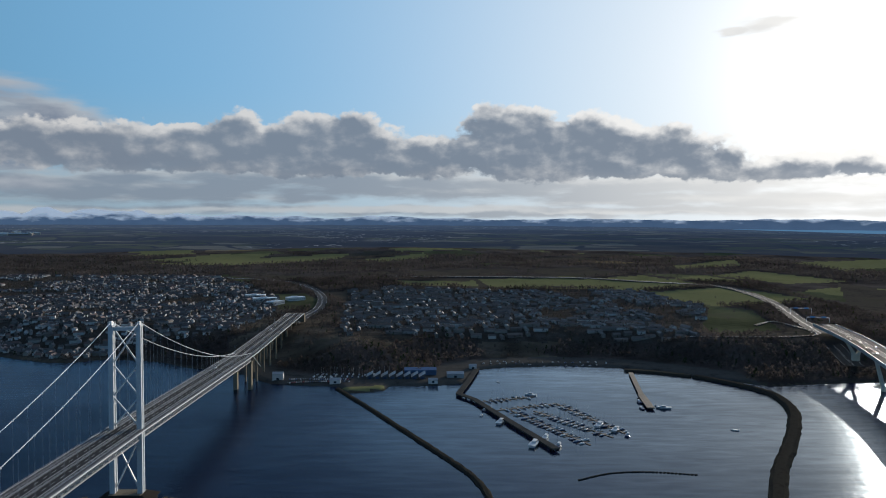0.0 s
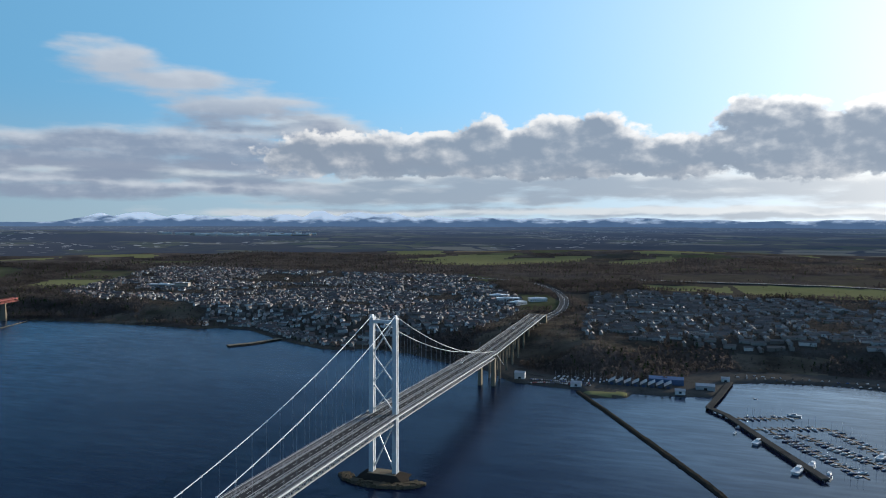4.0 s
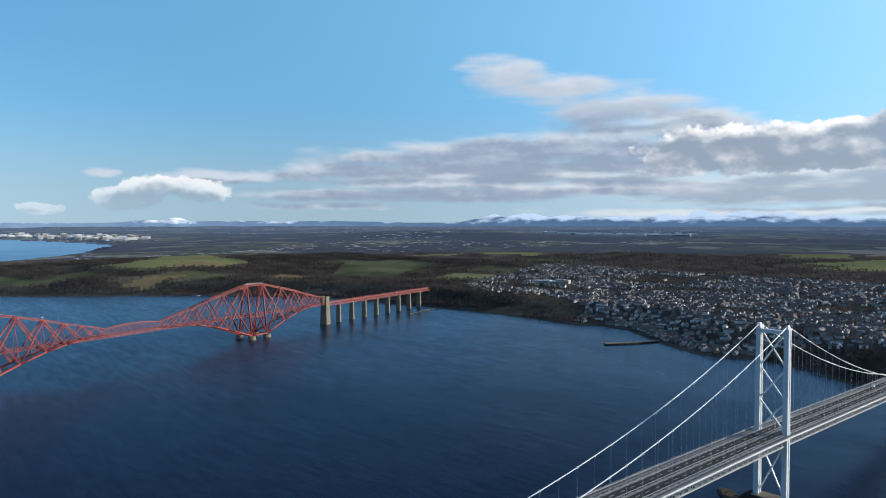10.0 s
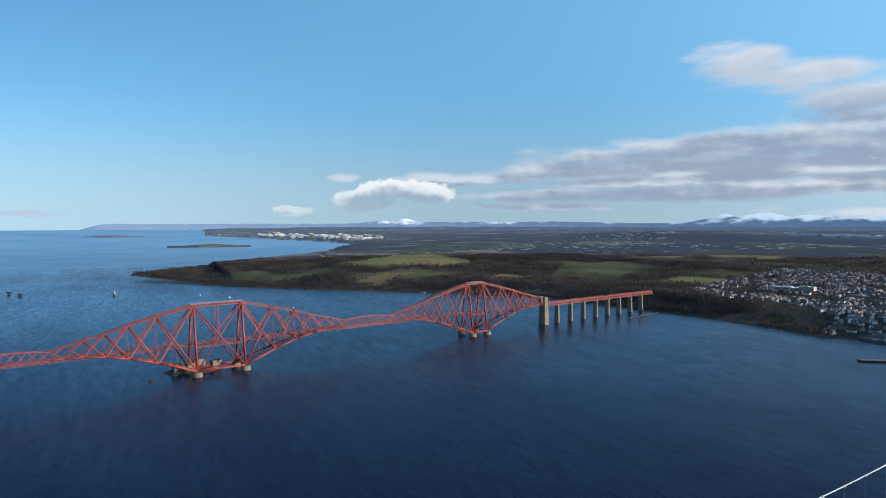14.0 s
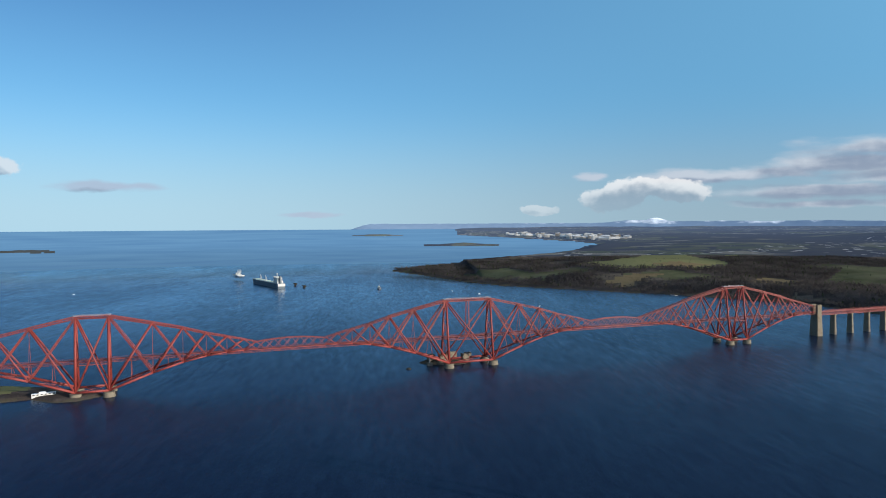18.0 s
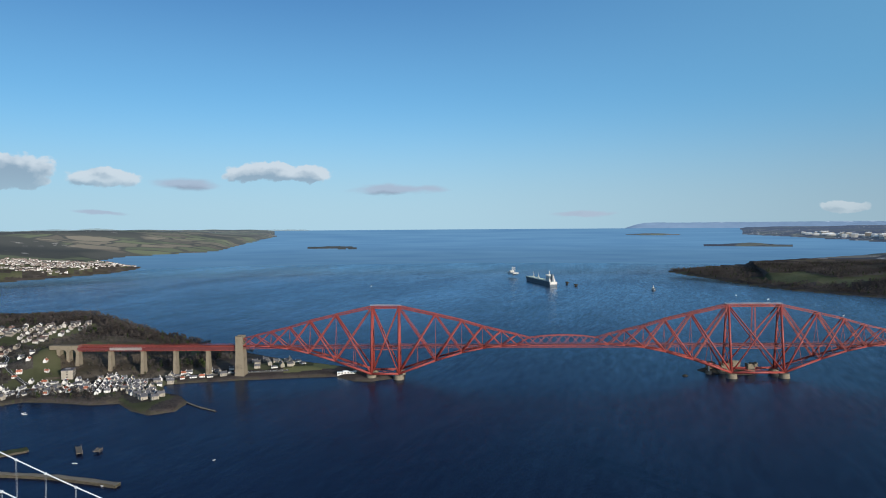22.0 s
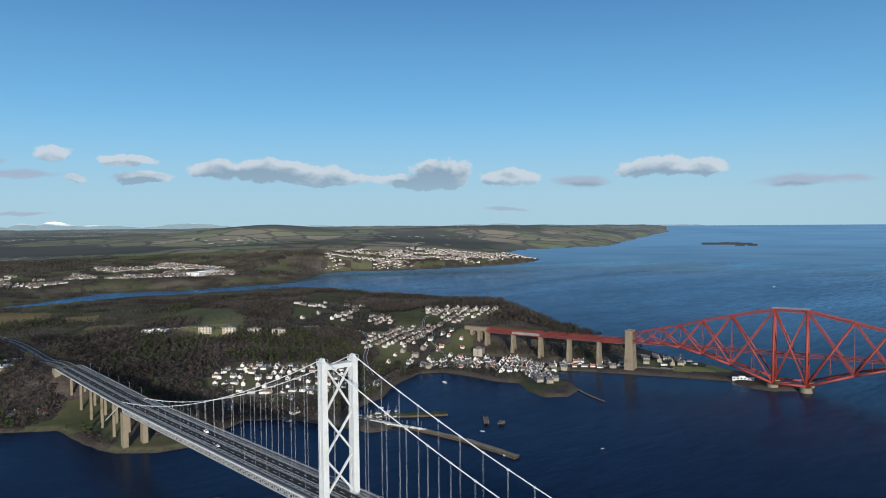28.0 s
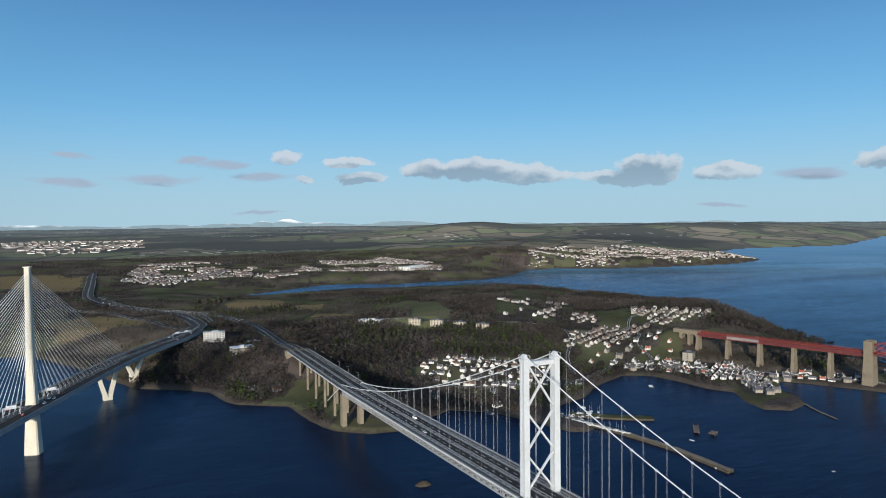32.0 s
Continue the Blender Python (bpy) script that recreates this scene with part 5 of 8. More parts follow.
for sgn in (1, -1):
    for k in range(1, 99):
        y = ENDS[1] + k * 18.31
        top, bot = cable_z(y), deck_z(y) - 0.8
        if min(abs(y), abs(y + 1006)) < 8 or top - bot < 2:
            continue
        part("hanger", hang_me, None, road_bridge, m=Matrix.Translation((11.9 * sgn, y, bot)) @ Matrix.Diagonal((1, 1, top - bot, 1)))


# towers
def tower_leg():
    """One tower leg: two outer cells standing proud of a recessed middle cell, tapering upwards."""
    s = Shape()
    for y0, y1, w in ((-3.2, -1.0, 2.25), (1.0, 3.2, 2.25), (-1.0, 1.0, 1.85)):
        k = 0.86
        s.prism([(-w, y0, 7), (w, y0, 7), (w, y1, 7), (-w, y1, 7)], [(-w * k, y0 * k, 153), (w * k, y0 * k, 153), (w * k, y1 * k, 153), (-w * k, y1 * k, 153)])
    for z in range(20, 150, 13):
        s.box(-2.2, -3.15, z, 2.2, 3.15, z + 0.3)
    return s.mesh("leg", M_STEEL)


leg_me = tower_leg()
saddle = Shape()
saddle.box(-2.2, -3.6, 153, 2.2, 3.6, 154.6)
saddle.box(-1.2, -2.8, 154.6, 1.2, 2.8, 157.6, 0, 0.6)
for a in (-2.1, 2.1):
    for b in (-3.4, 0, 3.4):
        saddle.beam((a, b, 155), (a, b, 157), 0.18)
    saddle.beam((a, -3.4, 157), (a, 3.4, 157), 0.16)
saddle_me = saddle.mesh("saddle_housing", M_STEEL)


def brace_me(x0, z0, x1, z1):
    return Shape().beam((x0, 0, z0), (x1, 0, z1), 1.15, 1.3, up=(0, 1, 0)).mesh("brace", M_STEEL)


LEVELS = [(152 - 0.5, 121.5), (119, 93), (90.5, 66)]
braces = [brace_me(-10.2, a, 10.2, b) for a, b in LEVELS] + [brace_me(10.2, a, -10.2, b) for a, b in LEVELS]
braces += [brace_me(-9.2, 52, 9.2, 12), brace_me(9.2, 52, -9.2, 12)]
portal = Shape()
portal.box(-10, -1.7, 149.6, 10, 1.7, 152.2)
portal.box(-10, -2.0, 152.2, 10, 2.0, 152.6)
for x in range(-9, 10, 3):
    portal.beam((x, 2.5, 153), (x, 2.5, 154.2), 0.15)
portal.beam((-9.5, 2.5, 154.2), (9.5, 2.5, 154.2), 0.15)
portal_me = portal.mesh("portal_beam", M_STEEL)
M_PIER = ramp_material("tarred_pier", [(0.020, 0.017, 0.015), (0.045, 0.038, 0.032), (0.03, 0.027, 0.024)], 0.15, 0.8, bump=0.3)
M_FENDER = ramp_material("weedy_stone_fender", [(0.07, 0.055, 0.04), (0.13, 0.105, 0.075), (0.10, 0.085, 0.05)], 0.2, 0.9, bump=0.5)
for ty in TOWERS_Y:
    tower = part("tower", Shape().box(-14, -7, 5.5, 14, 7, 7.0), M_OLDCONC, road_bridge, "slender braced grey steel tower", m=pose(0, ty, 0))
    for sx in (11.9, -11.9):
        part("leg", leg_me, None, tower, m=pose(sx, 0, 0))
        part("saddle_housing", saddle_me, None, tower, m=pose(sx, 0, 0))
    for me in braces:
        part("brace", me, None, tower)
    part("portal_beam", portal_me, None, tower)
    part("deck_strut", Shape().box(-10, -1.6, 53.5, 10, 1.6, 56.0), M_STEEL, tower)
pier = Shape()
ringp = lambda rx, ry, z, n=24: [(rx * math.cos(2 * math.pi * i / n), ry * math.sin(2 * math.pi * i / n), z) for i in range(n)]
pier.prism(ringp(27, 17, -8), ringp(25, 15, 2.5))
pier.prism([(-24, -13, 2.5), (24, -13, 2.5), (24, 13, 2.5), (-24, 13, 2.5)], [(-15, -7, 6.5), (15, -7, 6.5), (15, 7, 6.5), (-15, 7, 6.5)])
part("tower_pier", pier, M_PIER, road_bridge, "dark tarred pier plinth")
part("tower_pier", pier, M_PIER, road_bridge, "dark tarred pier plinth", m=pose(0, -1006, 0))
fend = Shape()
rng = random.Random(4)
for i in range(60):
    a = math.pi * (0.02 + 0.96 * i / 60) + math.pi
    for r in (32, 36, 40):
        rr = r + rng.uniform(-1.5, 1.5)
        w = rng.uniform(1.8, 3.2)
        x, y = rr * 1.05 * math.cos(a), -rr * 0.55 * math.sin(a) * -1
        fend.box(-w, -w, -4, w, w, rng.uniform(1.0, 3.2), 0, 0.8, rng.uniform(0, 3), (x, y))
part("fender", fend, M_FENDER, road_bridge, "weed-stained stone fender ring")

# concrete side towers and the legs of the approach viaducts
side = Shape()
for sx in (10.4, -10.4):
    side.box(sx - 2.8, -4.6, -6, sx + 2.8, 4.6, 41.2, 0, 0.9)
side.box(-13.4, -3.4, 37.5, 13.4, 3.4, 41.2)
side_me = side.mesh("side_tower", M_OLDCONC)
for y in ENDS:
    part("side_tower", side_me, None, road_bridge, "weathered concrete side tower", m=pose(0, y, 0))


def leg_pair(h):
    s = Shape()
    for sx in (8.2, -8.2):
        s.box(sx - 1.35, -1.2, 0, sx + 1.35, 1.2, h, 0, 0.92)
    s.box(-11.5, -1.3, h, 11.5, 1.3, h + 2.2)
    return s


for y0, y1, n in ((408, 850, 9), (-1414, -1680, 6)):
    for k in range(1, n):
        y = y0 + (y1 - y0) * k / n
        w = RB_M @ Vector((0, y, 0))
        gz = ground_z(w.x, w.y)
        top = deck_z(y) - 4.2
        if top - gz > 3:
            part("viaduct_pier", leg_pair(top - 2.2 - gz + 4), M_OLDCONC, road_bridge, m=pose(0, y, gz - 4))
    ysv = [y0 + (y1 - y0) * k / 20 for k in range(21)]
    for sx in (-8.2, -2.8, 2.8, 8.2):
        part("viaduct_girder", sweep(rect(sx - 0.5, sx + 0.5, -4.2, -0.45), sorted(ysv), deck_z), M_TRUSS, road_bridge)
for y in SPAN_END:
    w = RB_M @ Vector((0, y, 0))
    gz = ground_z(w.x, w.y)
    part("abutment", Shape().box(-18, -7, gz - 8, 18, 7, deck_z(y) - 0.5), M_OLDCONC, road_bridge, m=pose(0, y + (5 if y > 0 else -5), 0))
# slender raking props beside the south and north side towers
for y, sg in ((408, 1), (-1414, -1)):
    part("tie_down", Shape().beam((11.9, y, cable_z(y) - 1), (11.9, y + sg * 62, 20), 0.7).beam((-11.9, y, cable_z(y) - 1), (-11.9, y + sg * 62, 20), 0.7), M_STEEL, road_bridge)
# lamp columns along the outer edges
lamp = Shape().tube((0, 0, 0), (0, 0, 9), 0.11, 6).beam((0, 0, 9), (-1.6, 0, 9.3), 0.14).box(-2.2, -0.15, 9.2, -1.4, 0.15, 9.36)
lamp_me = lamp.mesh("lamp_column", M_TRUSS)
for k in range(6):
    for y in (430 + k * 72, -1440 - k * 40):
        for sg in (1, -1):
            part("lamp_column", lamp_me, None, road_bridge, m=pose(17.0 * sg, y, deck_z(y), 0, 0, 0 if sg > 0 else 180))

# ---- the red cantilever railway bridge; local y runs south, local x west ----
RAIL_M = pose(-1209.3, 97.9, 0, 0, 0, 18.319)
rail_bridge = thing("cantilever_bridge", "red-painted steel cantilever railway bridge with three diamond towers and granite piers", "bridge", RAIL_M)
Z_TOP, Z_BASE, Z_RAIL = 112.5, 8.5, 51.0
U_TOP = [0.0, 58.0, 100.0, 133.0, 163.0, 188.0, 207.0]
TOPZ = [112.5, 99.8, 90.0, 80.3, 73.3, 67.5, 62.5]
BOTZ = [8.5, 28.5, 40.3, 46.8, 50.0, 50.8, 51.0]


def half_width(z, u):
    """Half width between the leaning trusses at height z, u metres out from the tower."""
    k = u / 207
    base, top = 18.3 + (4.9 - 18.3) * k, 5.0 + (3.2 - 5.0) * k
    zb, zt = 8.5 + 42.5 * k, 112.5 - 50 * k
    return base + (top - base) * (z - zb) / (zt - zb)


def cantilever_arm(y0, sgn):
    """The arm that reaches out from the tower edge at y0 along sgn * y."""
    arm = part("cantilever_arm", Shape().beam((-5, y0 + sgn * 206, 51), (5, y0 + sgn * 206, 51), 1.2, 1.6), M_RAILRED, rail_bridge)
    for sx in (1, -1):
        T = [Vector((sx * half_width(z, u), y0 + sgn * u, z)) for u, z in zip(U_TOP, TOPZ)]
        B = [Vector((sx * half_width(z, u), y0 + sgn * u, z)) for u, z in zip(U_TOP, BOTZ)]
        top, bot = Shape(), Shape()
        for i in range(6):
            k = 1 - i / 9
            top.lattice(T[i], T[i + 1], 2.6 * k, 3.2 * k, 0.75 * k, 5.5)
            bot.tube(B[i], B[i + 1], 1.85 * k, 10, 0, 1.85 * (1 - (i + 1) / 9))
        part("top_chord", top, M_RAILRED, arm)
        part("bottom_chord", bot, M_RAILRED, arm, smooth=True)
        for i in range(6):
            k = 1 - i / 8
            part("strut", Shape().tube(B[i], T[i + 1], 1.25 * k + 0.15, 8), M_RAILRED, arm, smooth=True)
            part("tie", Shape().lattice(T[i], B[i + 1], 2.0 * k, 2.0 * k, 0.55 * k + 0.1, 4.5), M_RAILRED, arm)
    # bracing between the two leaning trusses
    for i in range(1, 7):
        u = U_TOP[i]
        hb, ht = half_width(BOTZ[i], u), half_width(TOPZ[i], u)
        y = y0 + sgn * u
        part("sway_brace", Shape().beam((-hb, y, BOTZ[i]), (hb, y, BOTZ[i]), 0.9, 1.1), M_RAILDARK, arm)
        part("sway_brace", Shape().beam((-ht, y, TOPZ[i]), (ht, y, TOPZ[i]), 0.7, 0.9), M_RAILDARK, arm)
        hb0 = half_width(BOTZ[i - 1], U_TOP[i - 1])
        y2 = y0 + sgn * U_TOP[i - 1]
        part("sway_brace", Shape().beam((-hb0, y2, BOTZ[i - 1]), (hb, y, BOTZ[i]), 0.7, 0.8), M_RAILDARK, arm)
        part("sway_brace", Shape().beam((hb0, y2, BOTZ[i - 1]), (-hb, y, BOTZ[i]), 0.7, 0.8), M_RAILDARK, arm)
        zm = (BOTZ[i] + TOPZ[i]) / 2
        hm = half_width(zm, u)
        if TOPZ[i] - BOTZ[i] > 18:
            part("sway_brace", Shape().beam((-hb, y, BOTZ[i]), (ht, y, TOPZ[i]), 0.5, 0.6), M_RAILDARK, arm)
            part("sway_brace", Shape().beam((hb, y, BOTZ[i]), (-ht, y, TOPZ[i]), 0.5, 0.6), M_RAILDARK, arm)
    # the trestles that carry the rail deck inside the arm
    for u in (29, 58, 79, 100, 117, 133):
        zb = float(np.interp(u, U_TOP, BOTZ))
        hb = half_width(zb, u)
        for sx in (1, -1):
            part("trestle", Shape().beam((sx * hb, y0 + sgn * u, zb), (sx * 4.4, y0 + sgn * u, Z_RAIL - 3), 0.7, 0.7), M_RAILDARK, arm)


def rail_deck(y0, y1):
    s = Shape()
    for sx in (4.6, -4.6):
        s.beam((sx, y0, Z_RAIL - 0.3), (sx, y1, Z_RAIL - 0.3), 0.5, 0.7)
        s.beam((sx, y0, Z_RAIL - 4.2), (sx, y1, Z_RAIL - 4.2), 0.5, 0.6)
        n = max(1, round(abs(y1 - y0) / 4.5))
        for i in range(n):
            a, b = y0 + (y1 - y0) * i / n, y0 + (y1 - y0) * (i + 1) / n
            za, zb = (Z_RAIL - 0.3, Z_RAIL - 4.2) if i % 2 else (Z_RAIL - 4.2, Z_RAIL - 0.3)
            s.beam((sx, a, za), (sx, b, zb), 0.3, 0.35)
        s.beam((sx * 1.05, y0, Z_RAIL + 1.5), (sx * 1.05, y1, Z_RAIL + 1.5), 0.2, 0.3)
        for i in range(0, n, 2):
            y = y0 + (y1 - y0) * i / n
            s.beam((sx * 1.05, y, Z_RAIL - 0.3), (sx * 1.05, y, Z_RAIL + 1.5), 0.15)
    s.box(-4.4, min(y0, y1), Z_RAIL - 0.6, 4.4, max(y0, y1), Z_RAIL - 0.2)
    return s


GRANITE_RINGS = lambda r0, r1, z0, z1, x, y, n=20: ([(x + r0 * math.cos(2 * math.pi * i / n), y + r0 * math.sin(2 * math.pi * i / n), z0) for i in range(n)],
                                                   [(x + r1 * math.cos(2 * math.pi * i / n), y + r1 * math.sin(2 * math.pi * i / n), z1) for i in range(n)])
for yc, half in ((-584.0, 21.5), (0.0, 41.0), (584.0, 21.5)):
    tw = part("cantilever_tower", Shape().beam((-5, yc, Z_TOP), (5, yc, Z_TOP), 1.2, 1.6), M_RAILRED, rail_bridge, "diamond-shaped red steel tower")
    for sx in (1, -1):
        Bs = [Vector((sx * 18.3, yc + e * half, Z_BASE)) for e in (-1, 1)]
        Ts = [Vector((sx * 5.0, yc + e * half, Z_TOP)) for e in (-1, 1)]
        for b, t in zip(Bs, Ts):
            part("column", Shape().tube(b, t, 1.9, 10, 0, 1.7), M_RAILRED, tw, smooth=True)
        part("tower_top_chord", Shape().lattice(Ts[0], Ts[1], 2.8, 3.4, 0.75, 5.5), M_RAILRED, tw)
        part("tower_bottom_chord", Shape().tube(Bs[0], Bs[1], 1.7, 10), M_RAILRED, tw, smooth=True)
        part("diagonal", Shape().tube(Bs[0], Ts[1], 1.15, 8), M_RAILRED, tw, smooth=True)
        part("diagonal", Shape().tube(Bs[1], Ts[0], 1.15, 8), M_RAILRED, tw, smooth=True)
        zm = 46.0
        hm = half_width(zm, 0)
        part("tower_brace", Shape().beam((sx * hm, yc - half, zm), (sx * hm, yc + half, zm), 0.9, 1.2), M_RAILDARK, tw)
        if half > 30:
            part("hanger", Shape().lattice((sx * 5, yc, Z_TOP), (sx * 9, yc, 50), 1.2, 1.2, 0.35, 4), M_RAILRED, tw)
    for e in (-1, 1):
        y = yc + e * half
        for z0, z1 in ((8.5, 46), (46, 80), (80, 112.5)):
            h0, h1 = half_width(z0, 0), half_width(z1, 0)
            part("tower_brace", Shape().beam((-h0, y, z0), (h1, y, z1), 0.8, 0.9), M_RAILDARK, tw)
            part("tower_brace", Shape().beam((h0, y, z0), (-h1, y, z1), 0.8, 0.9), M_RAILDARK, tw)
            part("tower_brace", Shape().beam((-h1, y, z1), (h1, y, z1), 0.8, 1.0), M_RAILDARK, tw)
        part("tower_brace", Shape().beam((-18.3, y, 8.5), (18.3, y, 8.5), 1.2, 1.4), M_RAILDARK, tw)
        for sx in (1, -1):
            p = Shape()
            p.prism(*GRANITE_RINGS(9.2, 8.4, -10, 2.0, sx * 18.3, y))
            p.prism(*GRANITE_RINGS(8.0, 7.4, 2.0, 6.6, sx * 18.3, y))
            p.prism(*GRANITE_RINGS(7.9, 7.9, 6.6, 7.2, sx * 18.3, y))
            part("granite_pier", p, M_GRANITE, rail_bridge, "round granite pier")
    for a in (-1, 1):
        part("tower_brace", Shape().beam((a * -18.3, yc - half, 8.5), (a * 18.3, yc + half, 8.5), 0.8, 0.9), M_RAILDARK, tw)
    part("tower_rail_deck", rail_deck(yc - half, yc + half), M_RAILDARK, tw)
    # maintenance walkway with railing on the top
    wk = Shape().box(-3, yc - half - 3, Z_TOP + 1.8, 3, yc + half + 3, Z_TOP + 2.1)
    for sx in (-3, 3):
        for i in range(9):
            y = yc - half - 3 + i * (2 * half + 6) / 8
            wk.beam((sx, y, Z_TOP + 2), (sx, y, Z_TOP + 3.4), 0.2)
        wk.beam((sx, yc - half - 3, Z_TOP + 3.4), (sx, yc + half + 3, Z_TOP + 3.4), 0.2)
    part("top_walkway", wk, M_TRUSS, tw, "pale steel maintenance walkway")
    for sg in (1, -1):
        cantilever_arm(yc + sg * half, sg)
        part("arm_rail_deck", rail_deck(yc + sg * half, yc + sg * (half + 207)), M_RAILDARK, rail_bridge)

# suspended spans between the arms
for y0 in (41.0 + 207, -355.5):
    y1 = y0 + 107.5
    span = part("suspended_span", rail_deck(y0, y1), M_RAILDARK, rail_bridge)
    n = 8
    for sx in (1, -1):
        ty = [y0 + (y1 - y0) * i / n for i in range(n + 1)]
        tz = [62.0 + 4.2 * (1 - (2 * i / n - 1) ** 2) for i in range(n + 1)]
        for i in range(n):
            part("truss_member", Shape().beam((sx * 3.4, ty[i], tz[i]), (sx * 3.4, ty[i + 1], tz[i + 1]), 0.9, 1.0), M_RAILRED, span)
            part("truss_member", Shape().beam((sx * 4.9, ty[i], 50.5), (sx * 4.9, ty[i + 1], 50.5), 1.0, 1.1), M_RAILRED, span)
            part("truss_member", Shape().beam((sx * 4.9, ty[i], 50.5), (sx * 3.4, ty[i + 1], tz[i + 1]), 0.55, 0.55), M_RAILRED, span)
            part("truss_member", Shape().beam((sx * 3.4, ty[i], tz[i]), (sx * 4.9, ty[i + 1], 50.5), 0.5, 0.5), M_RAILRED, span)
    cr = Shape()
    for i in range(n + 1):
        cr.beam((-3.4, ty[i], tz[i]), (3.4, ty[i], tz[i]), 0.5, 0.6)
        if i < n:
            cr.beam((-3.4, ty[i], tz[i]), (3.4, ty[i + 1], tz[i + 1]), 0.4, 0.4)
    part("top_bracing", cr, M_RAILRED, span)

# masonry end piers, approach piers and lattice approach spans
for ye in (813.0, -818.0):
    e = Shape()
    w = RAIL_M @ Vector((0, ye, 0))
    gz = min(ground_z(w.x, w.y), 6)
    e.box(-10.8, -7.2, min(gz, 0) - 10, 12, 8.6, 46, 0, 0.76)
    for sx in (1, -1):
        e.box(sx * 6.9 - 2.4, -5.6, 46, sx * 6.9 + 2.4, 5.6, 66)
        e.box(sx * 6.9 - 2.8, -6.0, 66, sx * 6.9 + 2.8, 6.0, 67.2)
    e.box(-9.8, -6.4, 45.4, 9.8, 6.4, 46.6)
    part("end_pier", e, M_GRANITE, rail_bridge, "tall granite end pier with an open portal", m=pose(0, ye, 0))
ap_y = [864 + 51.2 * k for k in range(8)] + [-870 - 52.5 * k for k in range(5)]
for y in ap_y:
    w = RAIL_M @ Vector((0, y, 0))
    gz = ground_z(w.x, w.y)
    base = min(gz, 30) - 6
    p = Shape()
    p.box(-7.4, -2.9, base, 7.4, 2.9, 42.5, 0, 0.72)
    p.box(-6.2, -2.6, 42.5, 6.2, 2.6, 43.6)
    part("approach_pier", p, M_GRANITE, rail_bridge, "tapered granite approach pier", m=pose(0, y, 0))


def approach_span(y0, y1, mat_side):
    s = Shape()
    for sx in (4.9, -4.9):
        s.beam((sx, y0, 51.2), (sx, y1, 51.2), 0.8, 0.9)
        s.beam((sx, y0, 44.2), (sx, y1, 44.2), 0.8, 0.9)
        n = 8
        for i in range(n):
            a, b = y0 + (y1 - y0) * i / n, y0 + (y1 - y0) * (i + 1) / n
            s.beam((sx, a, 44.2), (sx, b, 51.2), 0.45, 0.45)
            s.beam((sx, a, 51.2), (sx, b, 44.2), 0.45, 0.45)
            s.beam((sx, a, 44.2), (sx, a, 51.2), 0.35, 0.35)
        s.beam((sx, y0, 53.2), (sx, y1, 53.2), 0.25, 0.5)
        for i in range(0, 17):
            y = y0 + (y1 - y0) * i / 16
            s.beam((sx, y, 51.2), (sx, y, 53.2), 0.2)
    s.box(-4.9, min(y0, y1), 50.2, 4.9, max(y0, y1), 50.7)
    return part("approach_span", s, mat_side, rail_bridge)


ys = [813.0] + [864 + 51.2 * k for k in range(9)]
for a, b in zip(ys, ys[1:]):
    approach_span(a, b, M_RAILRED)
ys = [-818.0] + [-870 - 52.5 * k for k in range(5)]
M_SHEET = material("grey_scaffold_sheeting", (0.21, 0.185, 0.185), 0.8, 0.0, 0.3, 0.5, 0.05)
for i, (a, b) in enumerate(zip(ys, ys[1:])):
    sp = approach_span(b, a, M_RAILDARK)
    # red screens hung along the north spans; one stretch is wrapped in grey scaffolding
    scr = Shape()
    for sx in (5.6, -5.6):
        scr.beam((sx, a, 47.4), (sx, b, 47.4), 0.25, 4.2, up=(0, 0, 1))
        for k in range(12):
            y = a + (b - a) * (k + 0.5) / 12
            scr.beam((sx * 1.03, y, 44.6), (sx * 1.03, y, 52), 0.3)
    part("screen", scr, M_SHEET if i == 3 else M_SCREEN, sp, "grey scaffold sheeting" if i == 3 else "red screen")
# masonry arches that carry the line into the northern hill
arch = Shape()
ya = [-1080 - 15.5 * k for k in range(3)]
arch.box(-5.6, ya[-1] - 14, 46.5, 5.6, ya[0] + 2, 53)
for k, y in enumerate(ya):
    w = RAIL_M @ Vector((0, y, 0))
    arch.box(-5.6, y - 2.4, ground_z(w.x, w.y) - 8, 5.6, y + 2.4, 46.5)
    if k < len(ya) - 1:
        for j in range(8):
            t0, t1 = math.pi * j / 8, math.pi * (j + 1) / 8
            c = y - 7.75
            pr = [(-5.6, c + 5.4 * math.cos(t0), 40.8 + 5.4 * math.sin(t0)), (-5.6, c + 5.4 * math.cos(t1), 40.8 + 5.4 * math.sin(t1)), (-5.6, c + 5.4 * math.cos(t1), 46.6), (-5.6, c + 5.4 * math.cos(t0), 46.6)]
            arch.prism(pr, [(5.6, q[1], q[2]) for q in pr])
part("arch_viaduct", arch, M_GRANITE, rail_bridge, "granite arches")

# ---- roads on the land ----
def line_dist(line, x, y):
    best = np.full(x.shape, 1e18)
    for (ax, ay), (bx, by) in zip(line, line[1:]):
        ex, ey = bx - ax, by - ay
        t = np.clip(((x - ax) * ex + (y - ay) * ey) / (ex * ex + ey * ey), 0, 1)
        best = np.minimum(best, np.hypot(x - ax - t * ex, y - ay - t * ey))
    return best


